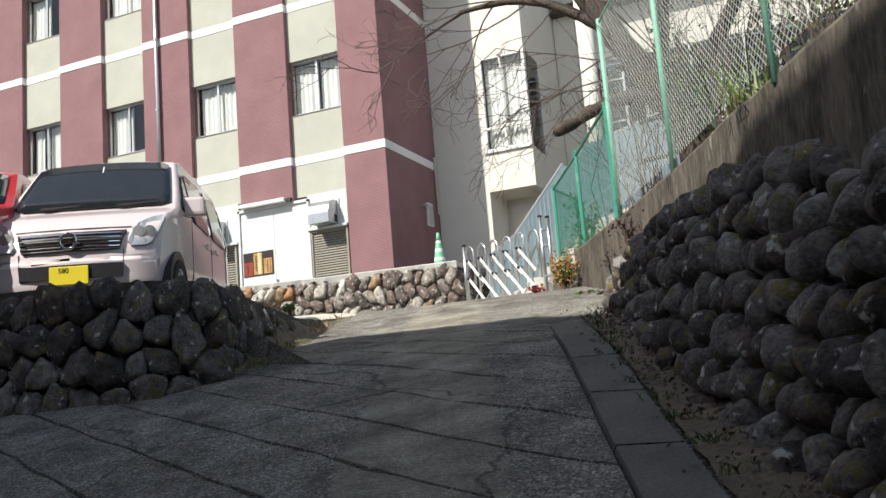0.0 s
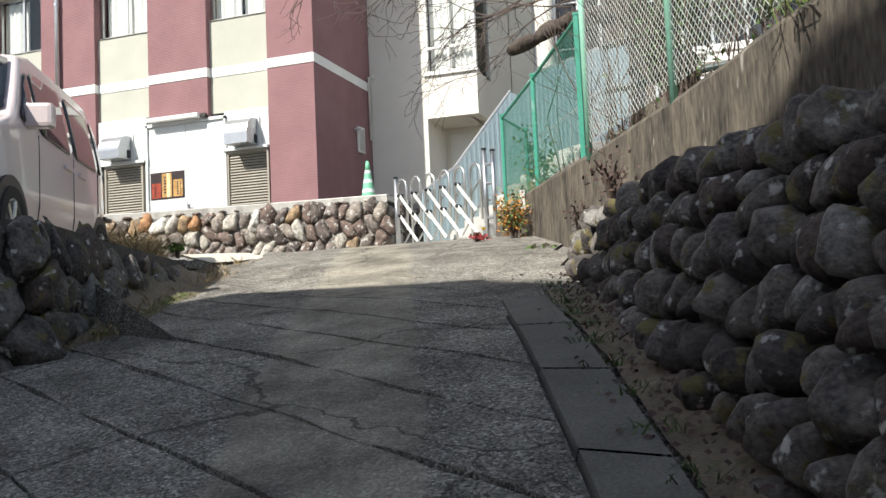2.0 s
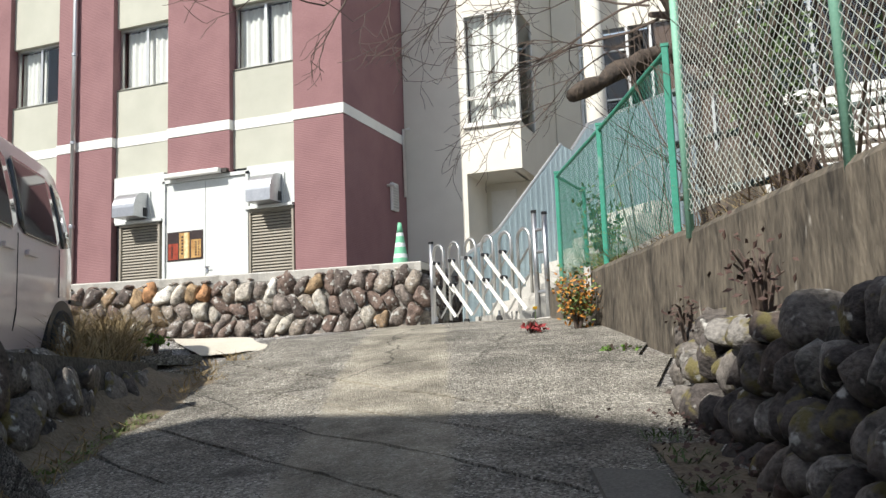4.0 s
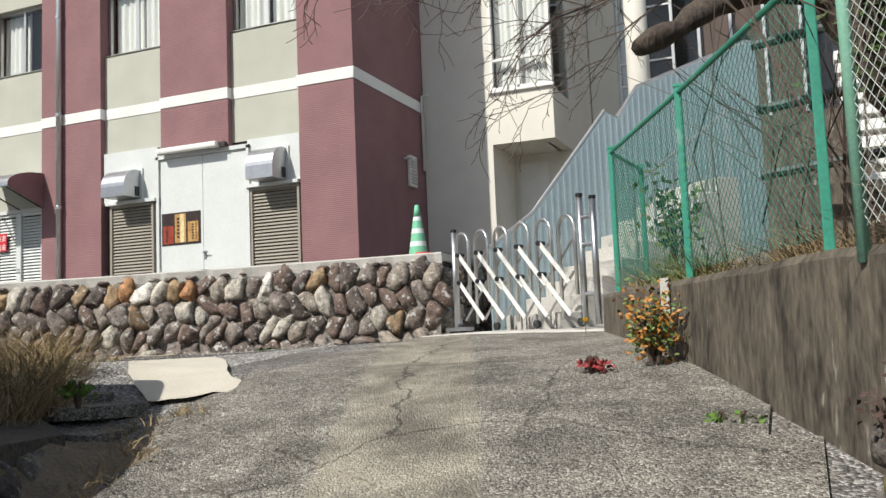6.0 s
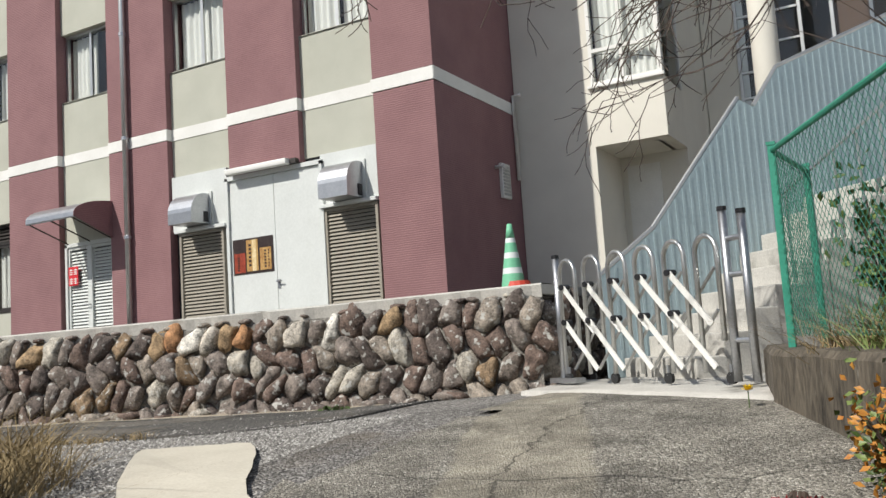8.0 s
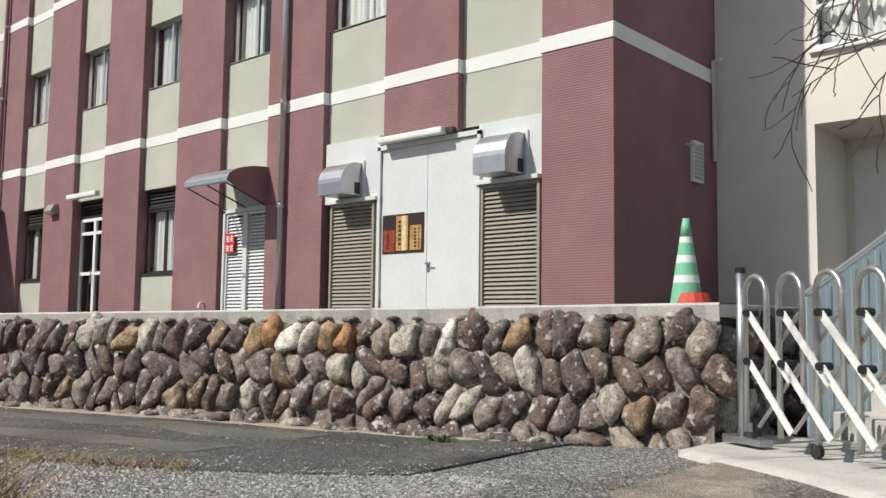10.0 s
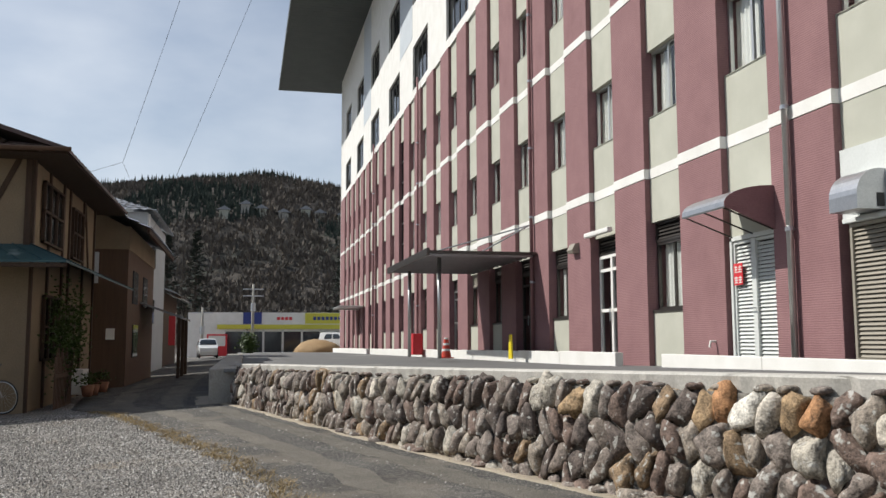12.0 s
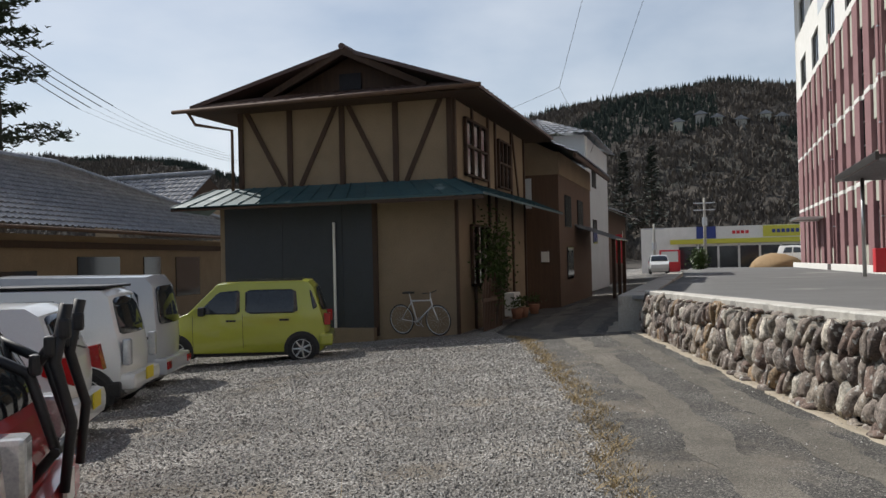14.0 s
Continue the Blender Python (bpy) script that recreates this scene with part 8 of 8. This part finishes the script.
blades("straw_grass", "clump of pale dry straw beside the ramp", spots, 0.4, 260, DRY, 5, 0.6, 0.004)
spots = [(left_x(y) + rt.uniform(0.0, 0.25), y, 0.16, ramp_z(y) + 0.06) for y in np.arange(-12.0, -8.6, 0.16)]
blades("edge_grass", "dry grass and moss at the ramp's edge", spots, 0.08, 26, DRY, 6, 0.9, 0.004)
blades("moss_edge", "yellow-green moss on the crumbling edge", [(left_x(y) + 0.18, y, 0.1, ramp_z(y) + 0.05) for y in np.arange(-11.6, -10.2, 0.14)], 0.035, 70, bpy.data.materials["pale_leaf"], 15, 0.9, 0.004)
leafy("small_weed", "small green weed on broken ground", (3.0, -8.95, -1.0), (0.1, 0.1, 0.06), 90, 0.04, (mat("fresh_leaf", (0.12, 0.22, 0.03), (0.07, 0.14, 0.02)),), 10, "weed", 5)
leafy("small_weed", "small green weed at the wall's foot", (6.25, -8.6, -1.2), (0.12, 0.12, 0.06), 80, 0.04, (bpy.data.materials["fresh_leaf"],), 11, "weed", 5)
leafy("small_weed", "grass tuft at the stone wall's foot", (1.15, -4.35, -0.92), (0.14, 0.08, 0.08), 90, 0.06, (LEAFG,), 12, "weed", 6)
blades("verge_grass", "short dry grass between gravel and lane", [(x, lane_left(x) + rt.uniform(-0.16, 0.1), 0.14, land_z(x, lane_left(x)) + 0.01) for x in np.arange(-13.5, 0.8, 0.12)], 0.06, 34, DRY, 18, 0.9, 0.004)
# leaf litter and weeds along the foot of the right-hand wall
bm = bmesh.new()
for k in range(900):
    y = rt.uniform(-17.5, -10.2)
    x = right_x(y) - abs(rt.gauss(0, 0.14)) + 0.1
    c = Vector((x, y, land_z(x, y) + 0.055 + 0.02 * rt.random()))
    d = Vector((rt.gauss(0, 1), rt.gauss(0, 1), rt.gauss(0, 0.3))).normalized() * rt.uniform(0.015, 0.035)
    s = d.orthogonal().normalized() * 0.010
    bm.faces.new([bm.verts.new(p) for p in (c, c + d * 0.5 + s, c + d, c + d * 0.5 - s)])
tagged(part("leaf_litter", bm, bpy.data.materials["withered_leaf"]), "brown leaf litter along the wall's foot", "leaves", kind="stuff")
blades("moss_tufts", "moss and small grass along the gutter", [(right_x(y) - 0.1, y, 0.12, land_z(right_x(y), y) + 0.03) for y in np.arange(-16, -10.5, 0.3)], 0.06, 40, LEAFG, 8, 0.8, 0.004)

# ---- broken ground beside the ramp ----
for k, (x, y, s) in enumerate(((2.75, -8.55, 0.3), (3.05, -8.85, 0.22), (2.5, -8.35, 0.14), (3.5, -9.5, 0.2), (2.2, -8.6, 0.16), (3.3, -9.2, 0.13))):
    bm = bmesh.new()
    n = 12
    ring = [(s * (0.7 + 0.4 * rt.random()) * math.cos(2 * math.pi * i / n), s * (0.7 + 0.4 * rt.random()) * math.sin(2 * math.pi * i / n)) for i in range(n)]
    prism(bm, ring, "z", -0.05, 0.02)
    tagged(part("broken_slab", bm, RAMP, world_m=Matrix.Translation((x, y, land_z(x, y) + 0.02)) @ Matrix.Rotation(rt.uniform(-0.1, 0.1), 4, "X")), "cracked loose piece of grey concrete", "rubble", "broken slabs")

# traffic cone
cone = thing("traffic_cone", "green and white striped traffic cone, base torn red", "traffic cone", pose(2.2, -2.62, terrace_z(2.2)))
CG = mat("cone_green", (0.2, 0.55, 0.34), (0.15, 0.45, 0.27), rough=0.5)
CW = mat("cone_white", (0.75, 0.8, 0.78), (0.65, 0.7, 0.68), rough=0.4)
CR = mat("cone_red", (0.6, 0.07, 0.04), (0.45, 0.05, 0.03), rough=0.5)
part("base", boxed(-0.19, 0.19, -0.19, 0.19, 0, 0.025, 0.008), CR, cone)
part("red_cover", piped([(0.05, 0, 0.025), (0.05, 0, 0.12)], 0.155, 14, 0.12), CR, cone)
zs = (0.03, 0.2, 0.26, 0.36, 0.42, 0.52, 0.57, 0.72)
for k in range(7):
    ra, rb = 0.135 - 0.11 * zs[k] / 0.72, 0.135 - 0.11 * zs[k + 1] / 0.72
    part("stripe", tube(bmesh.new(), [(0, 0, zs[k]), (0, 0, zs[k + 1])], ra, 18, rb, cap=k == 6), CG if k % 2 == 0 else CW, cone, smooth=True)
# small things on the forecourt
rcone = thing("traffic_cone", "red and white traffic cone beside a porch post", "traffic cone", pose(-19.2, -2.2, terrace_z(-19.2)))
part("base", boxed(-0.19, 0.19, -0.19, 0.19, 0, 0.025), CR, rcone)
for k in range(6):
    ra, rb = 0.145 - 0.115 * zs[k] / 0.72, 0.145 - 0.115 * zs[k + 1] / 0.72
    part("stripe", tube(bmesh.new(), [(0, 0, zs[k]), (0, 0, zs[k + 1])], ra, 14, rb, cap=k == 5), CR if k % 2 == 0 else CW, rcone, smooth=True)
ys_ = thing("floor_sign", "yellow folding floor sign", "sign", pose(-17.0, -1.0, terrace_z(-17)))
bm = bmesh.new()
prism(bm, [(-0.15, 0), (0.15, 0), (0.08, 0.62), (-0.08, 0.62)], "y", -0.02, 0.02)
part("board", bm, PLATEY, ys_)
eb = thing("red_box", "red hydrant box against the facade", "box", pose(-30.3, -0.9, terrace_z(-30)))
part("body", boxed(-0.3, 0.3, -0.2, 0.2, 0, 0.85, 0.03), SIGNR, eb)

# ---- poles and wires ----
def utility_pole(x, y, z, h, arms):
    th = thing("utility_pole", "grey concrete utility pole with cross-arms", "utility pole", Matrix.Translation((x, y, z)))
    part("shaft", piped([(0, 0, 0), (0, 0, h)], 0.16, 10, 0.1), CONC, th, smooth=True)
    for k in range(arms):
        part("cross_arm", boxed(-0.06, 0.06, -0.9, 0.9, h - 0.5 - 0.6 * k, h - 0.4 - 0.6 * k), STEEL, th)
    part("transformer", piped([(0.3, 0, h - 2.4), (0.3, 0, h - 1.7)], 0.22, 12), STEEL, th)
    return th


utility_pole(-75, -7.05, -1.0, 6.4, 2)
utility_pole(-78, -11.5, -1.0, 4.4, 1)


def wire(name, a, b, sag, r=0.012):
    a, b = Vector(a), Vector(b)
    pts = [a.lerp(b, k / 14) - Vector((0, 0, sag * 4 * (k / 14) * (1 - k / 14))) for k in range(15)]
    return tagged(part(name, piped(pts, r, 4), BLACK), "thin black overhead cable", "cable", "overhead cables")


P0 = (-40, -13.7, 9.1)
wire("cable", P0, (-40, -9.98, 21.97), 0.1, 0.012)
wire("cable", P0, (-40, -22, 6.4), 0.1, 0.009)
wire("cable", (-40, -6.7, 20.6), (-40, -12.6, 4.7), 0.1, 0.012)
wire("cable", P0, (-46, -13.2, 7.4), 0.05, 0.008)
for k in range(4):
    wire("cable", (-40, -50.6 + 0.8 * k, 15.1), (-40, -42.6 + 0.8 * k, 10.1), 0.12, 0.035)
    wire("cable", (-40, -42.6 + 0.8 * k, 10.1), (-40, -31.0 - 0.6 * k, 6.0 + 0.3 * k), 0.3, 0.009)

# tall pine at the edge of the parking ground
pine = thing("pine_tree", "tall dark pine with layered branches", "tree")
PX, PY = -45.0, -53.3
part("trunk", piped([(PX, PY, -1), (PX + 0.3, PY, 22)], 0.45, 10, 0.12), BARK, pine, smooth=True)
bm = bmesh.new()
rp = random.Random(4)
for k in range(34):
    z = 8.5 + 13 * (k / 34) + rp.uniform(-0.3, 0.3)
    a = rp.uniform(0, 6.28)
    ln = (5.2 - 0.2 * (z - 8)) * rp.uniform(0.6, 1.1)
    for j in range(46):
        t = rp.uniform(0.2, 1.0)
        c = Vector((PX + math.cos(a) * ln * t + rp.gauss(0, 0.45), PY + math.sin(a) * ln * t + rp.gauss(0, 0.45), z + 0.5 * t + rp.gauss(0, 0.16)))
        for q in range(3):
            d = Vector((rp.gauss(0, 1), rp.gauss(0, 1), rp.gauss(0.4, 0.6))).normalized() * 0.5
            s = d.orthogonal().normalized() * 0.09
            bm.faces.new([bm.verts.new(p) for p in (c - s, c + s, c + d)])
part("crown", bm, mat("pine_needles", (0.035, 0.05, 0.025), (0.018, 0.028, 0.014), rough=0.8, scale=1.0), pine)

# ---- wooded hills ----
def ridge_z(y):
    return float(np.interp(y, (-700, -420, -300, -220, -180, -150, -120, -95, -75, -46, -25, 0, 21, 60, 140, 300), (30, 44, 46, 42, 34, 24, 24, 34, 44, 50, 53.5, 53.5, 50, 46, 34, 26)))


def hill_z(x, y):
    t = min(max((-140 - x) / 160, 0), 1)
    z = -1.5 + (ridge_z(y) + 1.5) * smooth01(t) ** 0.9
    if x < -300:
        z -= (-300 - x) * 0.12
    return z + t * (3.0 * noise.noise((x * 0.03, y * 0.03, 0)) + 1.2 * noise.noise((x * 0.1, y * 0.1, 2)))


sheet("hill", [-140 - 8 * k for k in range(30)], [-700 + 12 * k for k in range(84)], hill_z, RIDGE, label="brown wooded hillside with dark conifers", category="hill", kind="structure")
rh = random.Random(9)


def woods(name, n, conifer, mt, label, test, seed):
    """Many small trees in one mesh: conifers as ragged spires, bare trees as sprays of thin upright limbs."""
    rh = random.Random(seed)
    vs, fs = [], []
    tries = made = 0
    while made < n and tries < n * 12:
        tries += 1
        x, y = rh.uniform(-312, -150), rh.uniform(-330, 70)
        if not test(x, y):
            continue
        z = hill_z(x, y)
        h = rh.uniform(1.8, 3.6) if conifer else rh.uniform(1.6, 3.2)
        for k in range(7 if conifer else 9):
            a = rh.uniform(0, 6.28)
            ca, sa = math.cos(a), math.sin(a)
            i0 = len(vs)
            if conifer:
                zz, w = z + h * 0.8 * k / 7, h * 0.22 * (1 - k / 8)
                vs += [(x - sa * w, y + ca * w, zz), (x + sa * w, y - ca * w, zz), (x + ca * w * 0.3, y + sa * w * 0.3, zz + h * 0.38)]
            else:
                w, sp_ = rh.uniform(0.12, 0.35), rh.uniform(0.2, 1.6)
                bx, by = x + ca * sp_, y + sa * sp_
                zb = z + h * rh.uniform(0.0, 0.35)
                vs += [(bx - sa * w, by + ca * w, zb), (bx + sa * w, by - ca * w, zb), (bx + ca * 0.6, by + sa * 0.6, zb + h * rh.uniform(0.35, 0.65))]
            fs.append((i0, i0 + 1, i0 + 2))
        made += 1
    me = bpy.data.meshes.new(name)
    me.from_pydata(vs, [], fs)
    me.materials.append(mt)
    return tagged(new(name, me), label, "woods", kind="stuff")


CONI = island_mat("conifer_dark", ((0.0, (0.032, 0.043, 0.036)), (0.6, (0.052, 0.066, 0.054)), (1.0, (0.072, 0.084, 0.064))), 1.0)
BROADL = island_mat("bare_wood_brown", ((0.0, (0.07, 0.06, 0.052)), (0.5, (0.11, 0.095, 0.081)), (0.85, (0.145, 0.124, 0.104)), (1.0, (0.17, 0.14, 0.105))), 1.0)


def patch(x, y):
    near = noise.noise((x * 0.02, y * 0.02, 7))
    if -264 < x < -226 and -36 < y < -4:
        return near > -0.25
    return near > 0.3 or (x < -280 and noise.noise((y * 0.03, 3, 0)) > -0.3)


woods("conifer_woods", 10000, True, CONI, "dark cedar woods on the hill", patch, 1)
woods("bare_woods", 18000, False, BROADL, "bare brown broadleaf woods on the hill", lambda x, y: not patch(x, y), 2)
for k, (x, y) in enumerate(((-165, -22), (-168, -17), (-163, -26), (-160, 10), (-160, 14))):
    th = thing("cedar_tree", "tall dark cedar at the foot of the hill", "tree", group="cedars")
    bm = bmesh.new()
    z0 = hill_z(x, y)
    for j in range(500):
        t = rh.random()
        a, rr = rh.uniform(0, 6.28), (1 - t) * 3.4 * rh.uniform(0.3, 1.1)
        c = Vector((x + rr * math.cos(a), y + rr * math.sin(a), z0 + 2 + 15 * t))
        d = Vector((math.cos(a), math.sin(a), rh.uniform(-0.4, 0.5))) * 1.1
        s = Vector((-math.sin(a), math.cos(a), 0)) * 0.45
        bm.faces.new([bm.verts.new(p) for p in (c - s, c + s, c + d)])
    part("crown", bm, CONI, th)
    part("trunk", piped([(x, y, z0 - 1), (x, y, z0 + 14)], 0.4, 8, 0.1), BARK, th)
# hamlet on the slope
for k in range(9):
    x, y = -232 + rh.uniform(-6, 6), -14 + 5.2 * k + rh.uniform(-1, 1)
    z = hill_z(x, y)
    th = thing("hill_house", "tiny pale house on the hillside", "house", group="hill houses")
    part("wall", boxed(x - 2, x + 2, y - 1.3, y + 1.3, z - 2, z + 1.2), CONC if k % 2 else BEIGE, th)
    bm = bmesh.new()
    prism(bm, [(y - 1.9, z + 1.2), (y + 1.9, z + 1.2), (y, z + 2.3)], "x", x - 2.4, x + 2.4)
    part("roof", bm, TILE, th)
# shop-front clutter: hedge, red machine
leafy("clipped_hedge", "dark clipped bush by the forecourt", (-62, -7.6, -0.9), (0.8, 0.8, 1.5), 900, 0.2, (LEAFG,), 31, stems=6)
vm = thing("vending_machine", "red vending machine by the shop", "vending machine", pose(-79, -10.2, -1.0))
part("cabinet", boxed(-0.4, 0.4, -0.9, 0.9, 0, 2.0, 0.03), SIGNR, vm)
part("display", boxed(0.4, 0.42, -0.75, 0.75, 0.9, 1.85), WHITE, vm)
heap = bmesh.new()
bmesh.ops.create_icosphere(heap, subdivisions=3, radius=1.0)
for v in heap.verts:
    v.co = Vector((v.co.x * 2.4, v.co.y * 2.0, max(v.co.z, -0.2) * 1.1)) * (1 + 0.12 * noise.noise(v.co * 2))
tagged(part("earth_mound", heap, mat("tawny_soil", (0.36, 0.24, 0.12), (0.26, 0.17, 0.08)), smooth=True, world_m=Matrix.Translation((-71, -1.6, -0.6))), "tawny earth mound by the building's end", "mound")
# unseen house added to the south, its outline shaped to shade the ramp
south = thing("neighbour_house", "unseen added house shaped to shade the ramp", "house")
prof = [(-6.0, -5.0), (6.2, -5.0), (6.2, 5.6), (4.9, 7.1), (3.0, 8.2), (2.71, 8.2), (2.05, 8.5), (0.15, 8.5), (0.07, 6.55), (-2.6, 6.45), (-6.0, 4.0)]
bm = bmesh.new()
prism(bm, prof, "y", -27.5, -19.15)
# dark cladding keeps light bounced onto the ramp low
part("wall", bm, BROWNW, south)
# unseen low block added to hold skylight off the ramp
part("sky_blocking_wing", boxed(6.2, 15.0, -27.5, -19.6, -5.0, 0.4), BROWNW, south)

# ---- loose gravel ----
rg = random.Random(77)
vs, fs = [], []
for k in range(80000):
    t = rg.random() ** 1.7
    x = 2.6 - 16.0 * t
    hi = lane_left(min(max(x, -14), 2)) + 0.15
    y = hi - (rg.random() ** 1.25) * (2.6 + 7.0 * t ** 0.7)
    if y < -12.3 and x > -0.5 or x > left_x(y) - 0.5 - 0.3 * rg.random():
        continue
    z = land_z(x, y)
    r = rg.uniform(0.006, 0.0145) * (1 + 0.8 * t)
    i0 = len(vs)
    for d in ((1, 0, 0), (-0.5, 0.85, 0.1), (-0.5, -0.85, 0), (0.1, 0, 0.75)):
        vs.append((x + r * (d[0] + rg.uniform(-0.25, 0.25)), y + r * (d[1] + rg.uniform(-0.25, 0.25)), z - 0.002 + r * (d[2] + rg.uniform(0, 0.2))))
    fs += [(i0, i0 + 1, i0 + 3), (i0 + 1, i0 + 2, i0 + 3), (i0 + 2, i0, i0 + 3)]
for k in range(2600):
    x = 2.0 - 15.0 * rg.random() ** 1.5
    f = rg.random()
    f = 0.25 * f * f if rg.random() < 0.6 else (0.62 + 0.06 * rg.gauss(0, 1) if rg.random() < 0.5 else 0.95 - 0.12 * f)
    y = lane_left(x) + (wall_y(x) - lane_left(x)) * f
    z = land_z(x, y) + 0.016
    r = rg.uniform(0.004, 0.011) * (1 + 0.04 * (2 - x))
    i0 = len(vs)
    for d in ((1, 0, 0), (-0.5, 0.85, 0.1), (-0.5, -0.85, 0), (0.1, 0, 0.75)):
        vs.append((x + r * (d[0] + rg.uniform(-0.25, 0.25)), y + r * (d[1] + rg.uniform(-0.25, 0.25)), z + r * (d[2] + rg.uniform(0, 0.2))))
    fs += [(i0, i0 + 1, i0 + 3), (i0 + 1, i0 + 2, i0 + 3), (i0 + 2, i0, i0 + 3)]
me = bpy.data.meshes.new("gravel")
me.from_pydata(vs, [], fs)
me.materials.append(PEBBLE)
tagged(new("gravel", me), "loose crushed grey gravel", "gravel", kind="stuff")
